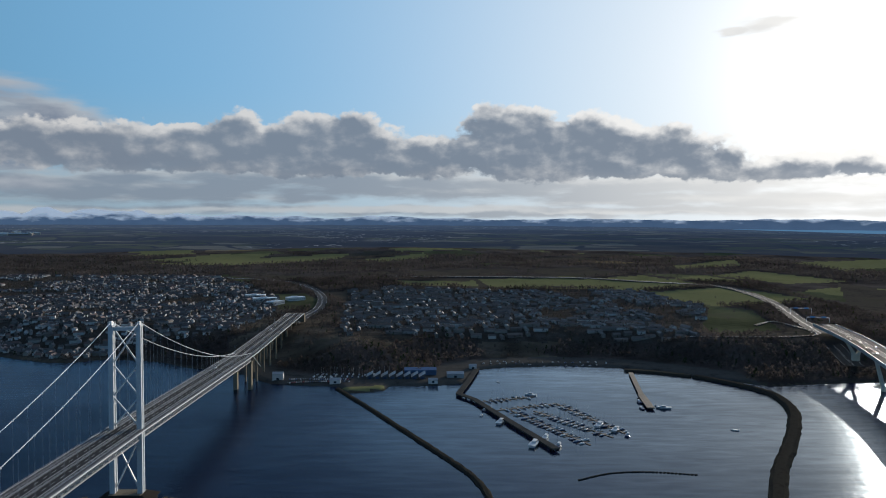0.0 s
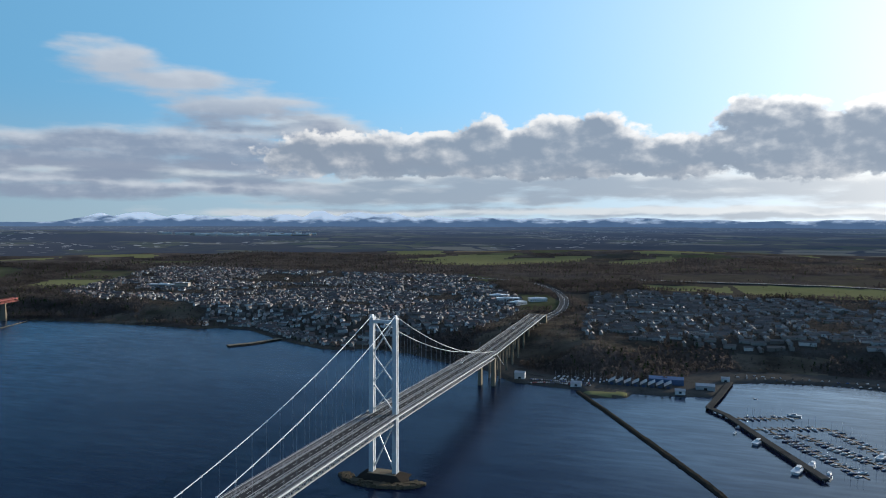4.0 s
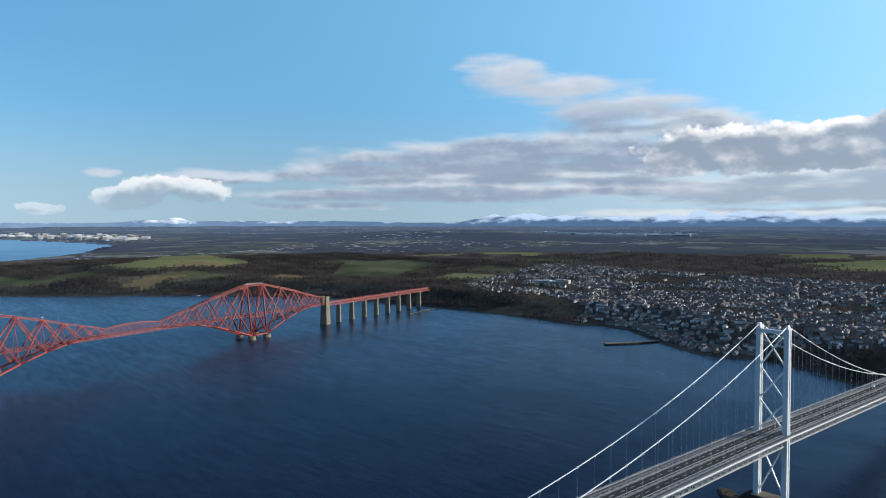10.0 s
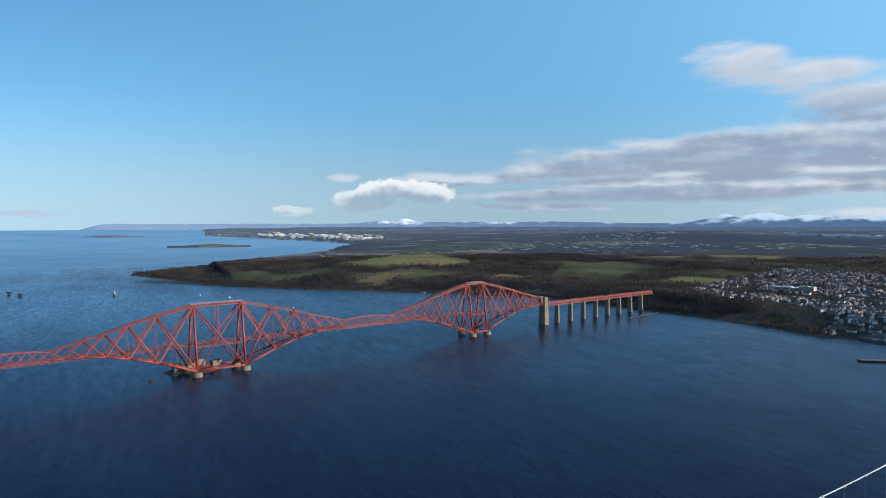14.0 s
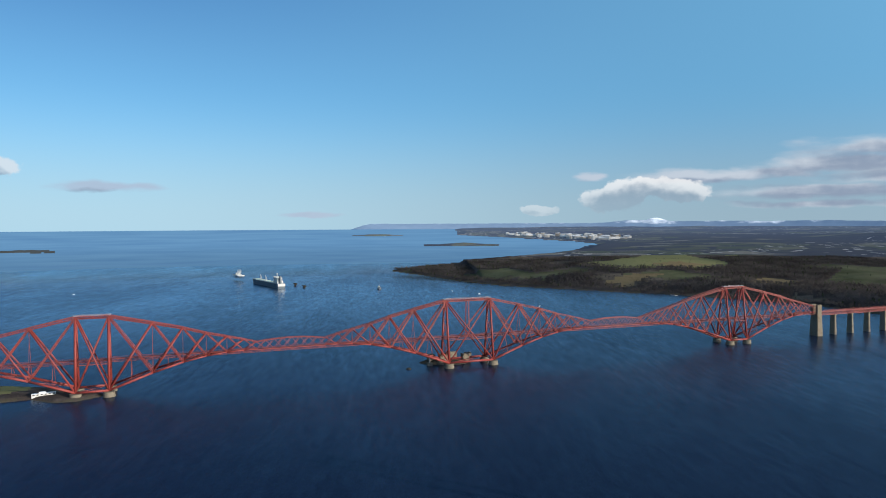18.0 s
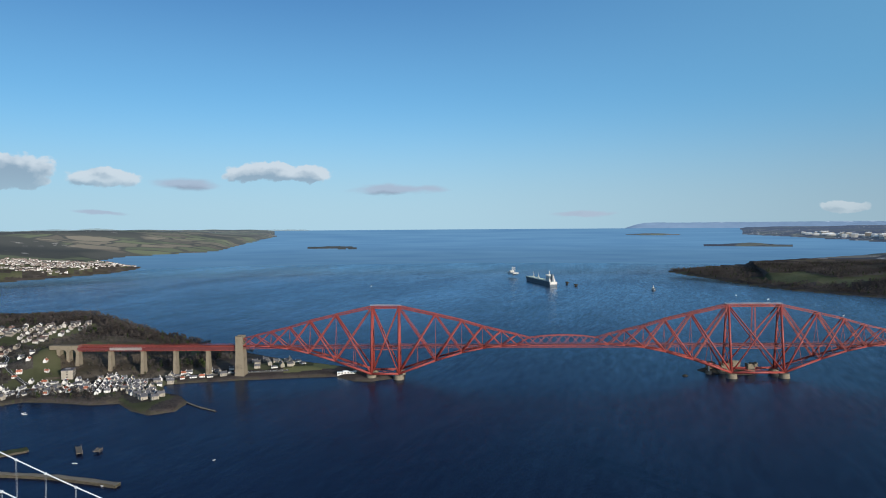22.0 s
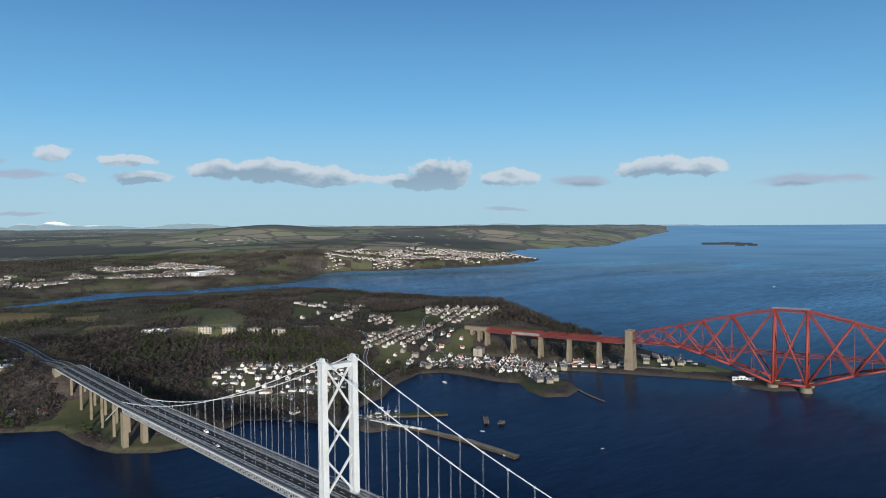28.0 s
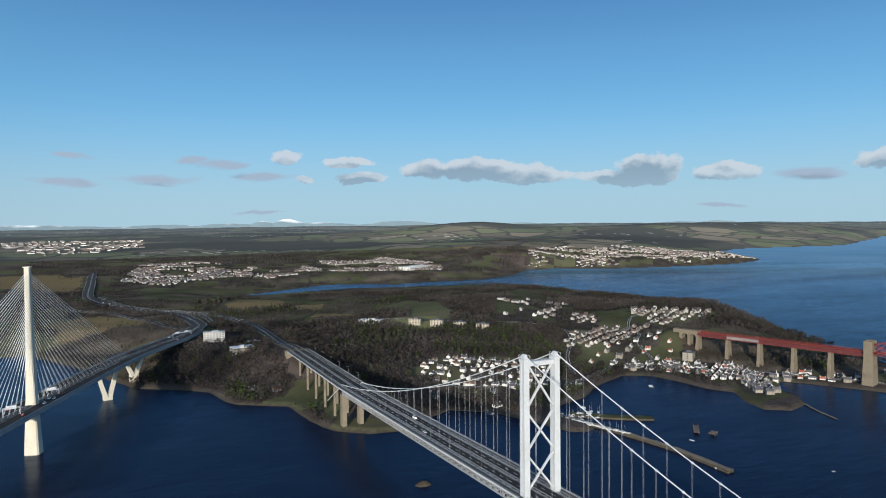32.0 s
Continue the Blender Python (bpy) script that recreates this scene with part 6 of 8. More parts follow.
def smooth_line(pts, n=8):
    """Points along a soft curve through pts."""
    p = np.concatenate([[2 * pts[0] - pts[1]], pts, [2 * pts[-1] - pts[-2]]])
    out = []
    for i in range(1, len(p) - 2):
        for k in range(n):
            t = k / n
            out.append(0.5 * (2 * p[i] + (p[i + 1] - p[i - 1]) * t + (2 * p[i - 1] - 5 * p[i] + 4 * p[i + 1] - p[i + 2]) * t * t + (3 * p[i] - p[i - 1] - 3 * p[i + 1] + p[i + 2]) * t ** 3))
    return np.array(out + [pts[-1]])


def ribbon(line, offset, width, lift, zs, shape, mat=0, thick=0.5):
    d = np.gradient(line, axis=0)
    d /= np.linalg.norm(d, axis=1)[:, None]
    nrm = np.stack([d[:, 1], -d[:, 0]], 1)
    V = []
    for p, q, z in zip(line, nrm, zs):
        for o, dz in ((-width / 2, 0), (width / 2, 0), (width / 2, -thick), (-width / 2, -thick)):
            x, y = p + q * (offset + o)
            V.append(tuple(float(c) for c in warp(x, y, z + lift + dz)))
    F = []
    for i in range(len(line) - 1):
        a, b = 4 * i, 4 * i + 4
        F += [(a, b, b + 1, a + 1), (a + 1, b + 1, b + 2, a + 2), (a + 3, a, b, b + 3)]
    shape.add(V, F, mat)


def road(name, label, pts, width, lanes=1, lift=1.2):
    line = smooth_line(P(pts))
    zs = height(line[:, 0], line[:, 1])
    for o in (-width * 0.6, width * 0.6):
        d = np.gradient(line, axis=0)
        d /= np.linalg.norm(d, axis=1)[:, None]
        zs = np.maximum(zs, height(line[:, 0] + d[:, 1] * o, line[:, 1] - d[:, 0] * o))
    zs = np.convolve(np.pad(zs, 4, "edge"), np.ones(9) / 9, "valid") + 0.5
    base = thing(name, label, "road", kind="structure")
    s = Shape()
    ribbon(line, 0, width, lift, zs, s, thick=4)
    part("surface", s, M_ROAD, base)
    m = Shape()
    for o in ([-width / 2 + 0.6, width / 2 - 0.6] if lanes == 1 else [-width / 2 + 0.8, -1.2, 1.2, width / 2 - 0.8]):
        ribbon(line, o, 0.35, lift + 0.05, zs, m, thick=0.05)
    part("road_line", m, M_LINE, base)
    ROAD_LINES.append((line, width))
    return base, line, zs + lift


ROAD_LINES = []
M_ROAD = material("worn_asphalt", (0.060, 0.059, 0.058), 0.95, 0, 0.25, 0.2, 0.02, spec=0.08)
r1 = road("road_1", "grey dual carriageway winding inland from the cable-stayed bridge", "-50,-1310 -80,-1380 -98,-1470 -95,-1600 -62,-1740 8,-1872 89,-2019 150,-2285 172,-2738 189,-3187", 32, 2)
r2 = road("road_2", "grey approach road in a cutting behind the suspension bridge", "-214.6,-1080 -212,-1130 -212,-1200 -214,-1303 -203,-1474 -167,-1629 -91,-1774 -20,-1850", 20, 2)
r3 = road("road_3", "grey dual carriageway curving through the southern town", "-304.5,1420 -306,1470 -303,1560 -298,1700 -330,1900 -414,2108 -555,2267 -941,2415", 24, 2)
r4 = road("road_4", "grey motorway on the southern hillside", "680,1150 712,1300 765,1500 834,1731 864,1959 838,2136 659,2231 407,2334 -158,2348", 30, 2)
r10 = road("road_10", "slip road looping down beside the northern junction", "-60,-1420 -35,-1520 -15,-1610 25,-1700 75,-1836 147,-1919 190,-2050", 11)
r11 = road("road_11", "slip road joining the northern dual carriageway", "-130,-1560 -118,-1680 -60,-1800 20,-1925 75,-2080 120,-2285", 10)
r5 = road("road_5", "narrow pale lane across the hillside", "640,1430 700,1480 715,1390 700,1310 560,1290 460,1300", 7)
r6 = road("road_6", "village shore road along the harbour front", "-545,-850 -600,-880 -660,-912 -710,-935 -770,-905 -800,-850 -870,-800 -950,-700 -1000,-620", 6)
r7 = road("road_7", "estate loop road between white houses", "-370,-930 -420,-960 -470,-975 -530,-930 -560,-890 -500,-860 -430,-870 -390,-900", 5)
r8 = road("road_8", "ridge road climbing behind the village", "-600,-900 -640,-980 -700,-1060 -740,-1150 -700,-1230 -600,-1260 -480,-1340 -380,-1420", 6)
r9 = road("road_9", "winding hill lane behind the village", "-770,-920 -800,-1000 -850,-1060 -880,-1130 -960,-1200 -1060,-1170", 5)

# ---- the new cable-stayed bridge: its northern tower and both shore ends ----
cs_bridge = thing("cable_stayed_bridge", "modern cable-stayed road bridge with a slim pale concrete tower", "bridge")
CS_LINE = smooth_line(P("230,-440 180,-620 113.7,-861 51,-1083 8,-1200 -50,-1310 -82,-1385"), 10)
CS_DIST = np.concatenate([[0], np.cumsum(np.linalg.norm(np.diff(CS_LINE, axis=0), axis=1))])
CS_Z = np.interp(CS_LINE[:, 1], [-1392, -1310, -1200, -1083, -861, -620, -440], [47.5, 45.5, 45.0, 47.0, 53.5, 60.0, 63.0])


def deck_strip(line, zs, off, width, z0, z1, mat, name, parent, label=""):
    s = Shape()
    ribbon(line, off, width, z1, zs, s, thick=z1 - z0)
    return part(name, s, mat, parent, label)


def cs_deck(line, zs, parent):
    deck_strip(line, zs, 0, 38, -4.6, -0.6, M_TRUSS, "deck_box", parent, "grey steel deck box")
    for sg in (1, -1):
        deck_strip(line, zs, 10.5 * sg, 14.6, -0.6, 0.0, M_ASPHALT, "carriageway", parent, "dark asphalt carriageway")
        deck_strip(line, zs, 19.2 * sg, 0.4, -1.2, 1.4, M_PARAPET, "wind_shield", parent, "pale wind shield")
        for o in (4.2, 17.0):
            deck_strip(line, zs, o * sg, 0.3, 0.0, 0.03, M_LINE, "road_line", parent)
    deck_strip(line, zs, 0, 5.2, -0.6, 0.25, M_PATH, "median", parent)


cs_deck(CS_LINE, CS_Z, cs_bridge)
tw = Shape()
ring8 = lambda w, d, z, c=0.22: [(w * a, d * b, z) for a, b in ((-1 + c, -1), (1 - c, -1), (1, -1 + c), (1, 1 - c), (1 - c, 1), (-1 + c, 1), (-1, 1 - c), (-1, -1 + c))]
prof = [(-8, 8.0, 7.0), (30, 6.3, 5.6), (54, 5.2, 4.8), (110, 3.6, 4.0), (160, 3.0, 3.3), (200.5, 2.7, 2.9)]
for (z0, w0, d0), (z1, w1, d1) in zip(prof, prof[1:]):
    tw.prism(ring8(w0, d0, z0), ring8(w1, d1, z1))
tw.box(-3.6, -3.4, 200.5, 3.6, 3.4, 201.6)
CS_ROT = math.degrees(math.atan2(-(51 - 180), -1083 + 620)) + 180
cs_tower = part("tower", tw, M_CONC, cs_bridge, "tapered pale concrete tower", m=pose(113.7, -861, 0, 0, 0, CS_ROT))
stay = Shape().tube((0, 0, 0), (0, 0, 1), 0.17, 5).mesh("stay", M_STAY)
ct = float(np.interp(-861, CS_LINE[::-1, 1], CS_DIST[::-1]))
for sg in (1, -1):
    for k in range(24):
        s = ct + sg * (22 + k * 12.6)
        if s < 2 or s > CS_DIST[-1]:
            continue
        px, py, pz = (float(np.interp(s, CS_DIST, c)) for c in (CS_LINE[:, 0], CS_LINE[:, 1], CS_Z))
        top = Vector((113.7, -861, 128 + k * 2.95))
        for o in (-1.9, 1.9):
            a = Vector((px + o, py, pz))
            b = top + Vector((o * 0.5, 0, 0))
            m = Matrix.Translation(a) @ (b - a).to_track_quat("Z", "Y").to_matrix().to_4x4() @ Matrix.Diagonal((1, 1, (b - a).length, 1))
            part("stay", stay, None, cs_bridge, m=m)


def vee(x, y, z0, top, rz, name="vee_pier"):
    s = Shape()
    s.box(-4.4, -5.6, z0 - 8, 4.4, 5.6, z0 + 3)
    for sg in (1, -1):
        s.prism([(-3.8, sg * 2.7 - 2.7, z0 + 3), (3.8, sg * 2.7 - 2.7, z0 + 3), (3.8, sg * 2.7 + 2.7, z0 + 3), (-3.8, sg * 2.7 + 2.7, z0 + 3)],
                [(-3.0, sg * 13.5 - 2.0, top), (3.0, sg * 13.5 - 2.0, top), (3.0, sg * 13.5 + 2.0, top), (-3.0, sg * 13.5 + 2.0, top)])
    part(name, s, M_CONC, cs_bridge, "pale concrete V-shaped pier", m=pose(x, y, 0, 0, 0, rz))


vee(51, -1083, 1, 42.5, 107)
vee(18, -1172, 12, 40.5, 112)
S_LINE = smooth_line(P("540,700 600,880 655,1040 690,1170 715,1310"), 8)
S_Z = np.interp(S_LINE[:, 1], [700, 1040, 1310], [52, 50.5, 56])
cs_deck(S_LINE, S_Z, cs_bridge)
vee(648, 1018, 1, 46, 71)
vee(688, 1162, 25, 46.5, 73)
# sign gantries over the road
for nm, x, y, z, rz, label in (("sign_gantry", 100, -905, 51.5, 15, "white steel sign gantry"), ("sign_gantry", 126, -815, 55, 15, "white steel sign gantry"), ("sign_gantry", -60, -1325, 45.5, 38, "white steel sign gantry"),
                               ("sign_gantry", 722, 1345, 57, -12, "blue road sign gantry"), ("sign_gantry", 758, 1480, 58, -16, "blue road sign gantry")):
    g = thing(nm, label + " over the carriageway", "gantry", pose(x, y, z, 0, 0, rz))
    wide = 40 if y < -1300 or y > 0 else 15
    for sx in (-wide / 2, wide / 2):
        part("post", Shape().box(sx - 0.3, -0.3, -3, sx + 0.3, 0.3, 7.4), M_CABLE, g)
    part("beam", Shape().lattice((-wide / 2, 0, 7), (wide / 2, 0, 7), 1.2, 1.4, 0.22, 1.8), M_CABLE, g)
    for sx in ((-0.25, 0.25) if wide > 20 else (0,)):
        part("sign", Shape().box(sx * wide - 4.5, -0.9, 6, sx * wide + 4.5, -0.7, 9.2), M_SIGNBLUE if y > 0 else M_STAY, g)

# ---- houses ----
def gable(L, W, h, r, eave=0.35):
    """Wall and roof shapes of a gabled house, L long (x), W deep (y), walls h, ridge r above them; base at z = 0."""
    l, w = L / 2, W / 2
    wall = Shape()
    wall.add([(-l, -w, -1.5), (l, -w, -1.5), (l, w, -1.5), (-l, w, -1.5), (-l, -w, h), (l, -w, h), (l, w, h), (-l, w, h), (-l, 0, h + r), (l, 0, h + r)],
             [(3, 2, 1, 0), (0, 1, 5, 4), (2, 3, 7, 6), (1, 2, 6, 9, 5), (3, 0, 4, 8, 7)])
    roof = Shape()
    t, e = 0.22, eave
    dz = r / w * e
    for s in (-1, 1):
        a = [(-l - e, s * (w + e), h - dz + 0.04), (l + e, s * (w + e), h - dz + 0.04), (l + e, 0, h + r + 0.04), (-l - e, 0, h + r + 0.04)]
        a = a if s < 0 else a[::-1]
        roof.prism(a, [(x, y, z + t) for x, y, z in a])
    return wall, roof


WIN = Shape().box(-0.55, -0.06, 0, 0.55, 0.06, 1.3).mesh("window", M_GLASS)
DOOR = Shape().box(-0.5, -0.07, 0, 0.5, 0.07, 2.05).mesh("door", M_BROWNTILE)


def house_proto(label, L, W, h, r, mw, mr, chimneys=2, floors=2, group=""):
    base = thing("house", label, "house", pose(0, 0, -500), group)
    wall, roof = gable(L, W, h, r)
    part("wall", wall, mw, base)
    part("roof", roof, mr, base)
    for k in range(chimneys):
        x = (L / 2 - 0.6) * (1 if k else -1)
        part("chimney", Shape().box(x - 0.5, -0.7, h + r - 0.9, x + 0.5, 0.7, h + r + 1.1).box(x - 0.2, -0.2, h + r + 1.1, x + 0.2, 0.2, h + r + 1.6), mw, base)
    for s in (-1, 1):
        n = max(2, int(L / 4.6))
        for f in range(floors):
            for i in range(n):
                x = -L / 2 + L * (i + 0.5) / n
                if s < 0 and f == 0 and i == n // 2:
                    part("door", DOOR, None, base, m=pose(x, s * W / 2, 0.1))
                else:
                    part("window", WIN, None, base, m=pose(x, s * W / 2, 0.9 + 2.7 * f))
    return base


PROTOS = {
    "white_slate": house_proto("two-storey white harled house with a slate gable roof", 11, 7.5, 4.8, 3.4, M_WHITEWALL, M_SLATE, 2, 2, "village houses"),
    "white_tile": house_proto("white rendered cottage with a red tiled roof", 10, 7, 3.2, 3.0, M_WHITEWALL, M_TILE, 2, 1, "village houses"),
    "cream_slate": house_proto("cream rendered house with a grey slate roof", 12, 8, 5.2, 3.2, M_CREAMWALL, M_SLATE, 2, 2, "village houses"),
    "stone_slate": house_proto("grey stone house with a dark slate roof", 13, 8.5, 6.0, 3.6, M_STONEWALL, M_SLATE, 2, 2, "village houses"),
    "white_brown": house_proto("white estate house with a brown tiled roof", 11, 8, 4.2, 3.0, M_WHITEWALL, M_BROWNTILE, 1, 2, "estate houses"),
    "white_low": house_proto("low white bungalow with a dark roof", 13, 8, 2.9, 2.4, M_WHITEWALL, M_SLATE, 1, 1, "estate houses"),
}


def put_house(kind, x, y, rz, grow=1.0):
    c, s = math.cos(radians(rz)), math.sin(radians(rz))
    gz = max(ground_z(x, y), min(ground_z(x + 4 * c, y + 4 * s), ground_z(x - 4 * c, y - 4 * s)))
    wx, wy, wz = warp(x, y, gz)
    k = wscale(x, y) * grow * 0.72
    o = copy_thing(PROTOS[kind], pose(float(wx), float(wy), float(wz), 0, 0, rz))
    o.scale = (k, k, k)
    return o


def spread(poly, gap, rng, limit, angle=None, row=None, jitter=0.35):
    """Places for houses inside a town's outline, in loose rows."""
    lo, hi = poly.min(0), poly.max(0)
    a = radians(angle or 0)
    c, s = math.cos(a), math.sin(a)
    R = np.hypot(*(hi - lo)) / 2
    cx, cy = (lo + hi) / 2
    u = np.arange(-R, R, gap)
    v = np.arange(-R, R, row or gap)
    U, V = np.meshgrid(u, v)
    U, V = U.ravel() + rng.uniform(-jitter, jitter, U.size) * gap, V.ravel() + rng.uniform(-jitter, jitter, U.size) * (row or gap) * 0.5
    X, Y = cx + U * c - V * s, cy + U * s + V * c
    ok = within(poly, X, Y)
    X, Y = X[ok], Y[ok]
    pick = rng.permutation(len(X))[:limit]
    return X[pick], Y[pick]


hr = np.random.RandomState(11)
for name, gap, row, ang, kinds, limit in (("village", 11, 11.5, 35, ("white_slate", "white_slate", "white_tile", "white_slate", "cream_slate"), 62),
                                          ("bay_front", 13, 15, 20, ("white_slate", "white_low", "stone_slate", "white_slate", "white_tile"), 40),
                                          ("tower_row", 15, 17, 128, ("white_slate", "white_tile", "stone_slate", "white_low"), 22),
                                          ("tower_yard", 19, 22, 128, ("white_low", "stone_slate", "cream_slate"), 20),
                                          ("headland", 13, 13, 60, ("stone_slate", "white_slate", "stone_slate", "cream_slate"), 18),
                                          ("white_estate", 13.5, 22, -38, ("white_brown", "white_brown", "white_low", "white_slate"), 80),
                                          ("hillside", 27, 30, 30, ("white_slate", "white_tile", "cream_slate", "stone_slate"), 22)):
    for x, y in zip(*spread(TOWNS[name], gap, hr, limit, ang, row)):
        if ground_z(x, y) > 1.5:
            put_house(kinds[hr.randint(len(kinds))], float(x), float(y), ang + hr.choice([0, 0, 90]) + hr.uniform(-9, 9), hr.uniform(0.9, 1.15))
for kind, x, y, rz, g in (("white_tile", -169, -1001, 10, 1.5), ("cream_slate", -138, -1025, 10, 1.1), ("white_slate", -358, -871, -30, 1.5), ("white_low", -417, -803, 20, 1.3),
                          ("white_low", -400, -790, 100, 1.1), ("white_slate", -552, -840, 30, 1.2), ("white_slate", -580, -858, 10, 1.2), ("cream_slate", -545, -880, 50, 1.1)):
    put_house(kind, x, y, rz, g)
for p in PROTOS.values():
    for o in (*p.children_recursive, p):
        bpy.data.objects.remove(o)


def house_mass(name, label, spots, mw, mr, sizes, rng, kind="stuff"):
    """Houses too far off to count, as one object."""
    V, F, M = [], [], []
    for x, y, rz in spots:
        L, W, h, r = (s * rng.uniform(0.85, 1.2) for s in sizes[rng.randint(len(sizes))])
        gz = ground_z(x, y)
        if gz < 2:
            continue
        c, s = math.cos(radians(rz)), math.sin(radians(rz))
        l, w = L / 2, W / 2
        pts = [(-l, -w, -2), (l, -w, -2), (l, w, -2), (-l, w, -2), (-l, -w, h), (l, -w, h), (l, w, h), (-l, w, h), (-l, 0, h + r), (l, 0, h + r)]
        roof = [(-l - .4, -w - .4, h - .2), (l + .4, -w - .4, h - .2), (l + .4, 0, h + r + .15), (-l - .4, 0, h + r + .15), (l + .4, w + .4, h - .2), (-l - .4, w + .4, h - .2)]
        o = len(V)
        for px, py, pz in pts + roof:
            X, Y = x + px * c - py * s, y + px * s + py * c
            V.append(tuple(float(q) for q in warp(X, Y, gz + pz)))
        F += [tuple(o + i for i in f) for f in ((0, 1, 5, 4), (2, 3, 7, 6), (1, 2, 6, 9, 5), (3, 0, 4, 8, 7))] + [tuple(o + 10 + i for i in f) for f in ((0, 1, 2, 3), (3, 2, 4, 5))]
        M += [0, 0, 0, 0, 1, 1]
    me = bpy.data.meshes.new(name)
    me.from_pydata(V, [], F)
    me.materials.append(mw), me.materials.append(mr)
    me.polygons.foreach_set("material_index", M)
    me.update()
    return tagged(new(name, me), label, "houses", kind=kind)


M_VILLAGEWALL = ramp_material("village_walls", [(0.50, 0.49, 0.465), (0.47, 0.46, 0.44), (0.30, 0.27, 0.23), (0.48, 0.47, 0.45), (0.22, 0.195, 0.165), (0.26, 0.23, 0.20)], 1, 0.8, random_island=True)
SMALL = [(9, 7, 4.4, 2.8), (13, 7, 4.4, 2.8), (8, 7, 4.6, 2.8), (18, 7, 4.6, 2.6)]
for name, gap, row, ang, limit, label, mw, mr, sizes in (
        ("south", 16, 21, 8, 3400, "pale and stone houses of the southern town among gardens", M_FARWALL, M_FARROOF, SMALL),
        ("estate", 27, 27, 8, 1100, "long terraces of the southern housing estate", M_ESTATEWALL, M_DARKROOF, [(26, 7, 4.8, 2.4), (20, 7, 4.8, 2.4), (14, 7, 4.6, 2.4)]),
        ("harbour_town", 17, 22, 20, 1100, "pale houses of the harbour town across the inlet", M_BRICKWALL, M_FARROOF, SMALL),
        ("waterfront", 14, 16, 8, 150, "white and stone houses along the southern waterfront", M_VILLAGEWALL, M_FARROOF, SMALL),
        ("harbour_west", 21, 26, 40, 420, "white houses on the shore of the inlet", M_BRICKWALL, M_FARROOF, SMALL),
        ("west_town", 19, 24, -15, 900, "scattered pale houses of the western town", M_BRICKWALL, M_FARROOF, SMALL),
        ("far_town", 60, 70, 10, 420, "faint far-off town on the plain", M_FARWALL, M_FARROOF, [(40, 14, 7, 3), (25, 12, 6, 3)]),
        ("bay_town", 25, 30, 15, 1100, "brick and white houses of the town on the bay", M_BRICKWALL, M_FARROOF, SMALL),
        ("peninsula", 24, 28, 30, 130, "houses along the ridge road", M_FARWALL, M_FARROOF, SMALL),
        ("coast_town", 150, 170, 20, 90, "pale far-off port buildings on the southern coast", M_VILLAGEWALL, M_CABLE, [(120, 40, 26, 6), (70, 40, 40, 5), (160, 50, 18, 6)]),
        ("plain_town", 140, 160, 20, 60, "faint pale buildings on the far plain", M_VILLAGEWALL, M_CABLE, [(110, 40, 18, 6), (70, 40, 26, 5), (160, 50, 14, 6)]),
        ("upper", 15, 21, 30, 330, "white and cream houses climbing the hillside", M_VILLAGEWALL, M_FARROOF, [(8, 6, 3.6, 2.4), (11, 6, 3.6, 2.4), (7, 6, 3.4, 2.4)]),
        ("ridge", 20, 22, 50, 24, "white houses along the ridge", M_VILLAGEWALL, M_FARROOF, SMALL),
        ("woodside", 34, 40, 30, 14, "white houses among the woods", M_VILLAGEWALL, M_FARROOF, SMALL)):
    X, Y = spread(TOWNS[name], gap, hr, limit, ang, row, 0.3)
    keep = fbm(X, Y, 130, 2, 71) > {"estate": 0.30, "south": 0.36, "waterfront": 0.0, "upper": 0.27, "ridge": 0.1, "coast_town": 0.3, "plain_town": 0.3, "woodside": 0.1}.get(name, 0.43)
    house_mass("houses", label, [(float(x), float(y), ang + float(hr.choice([0, 0, 90]) if name != "estate" else hr.choice([0, 0, 90])) + hr.uniform(-1, 1) * (24 if name == "south" else 8)) for x, y in zip(X[keep], Y[keep])], mw, mr, sizes, hr)

# ---- breakwaters, quays, pontoons and boats ----
M_WALL = ramp_material("wet_dark_stone", [(0.026, 0.023, 0.019), (0.052, 0.046, 0.037), (0.038, 0.036, 0.027)], 0.18, 0.8, bump=0.4)
M_PIERTOP = ramp_material("worn_pier_stone", [(0.16, 0.135, 0.10), (0.24, 0.20, 0.15), (0.20, 0.175, 0.13)], 0.12, 0.85, bump=0.15)
M_TIMBER = material("weathered_timber", (0.13, 0.105, 0.08), 0.85, 0, 0.25, 1.0)
M_HULL = material("white_hull", (0.62, 0.62, 0.61), 0.4, 0, 0.05, 1.0, objrand=0.1)
M_HULLBLUE = material("navy_hull", (0.04, 0.06, 0.12), 0.35, 0, 0.08, 1.0, objrand=0.2)
M_MAST = material("alloy_mast", (0.55, 0.56, 0.57), 0.35, 0.6, 0.05, 1.0)


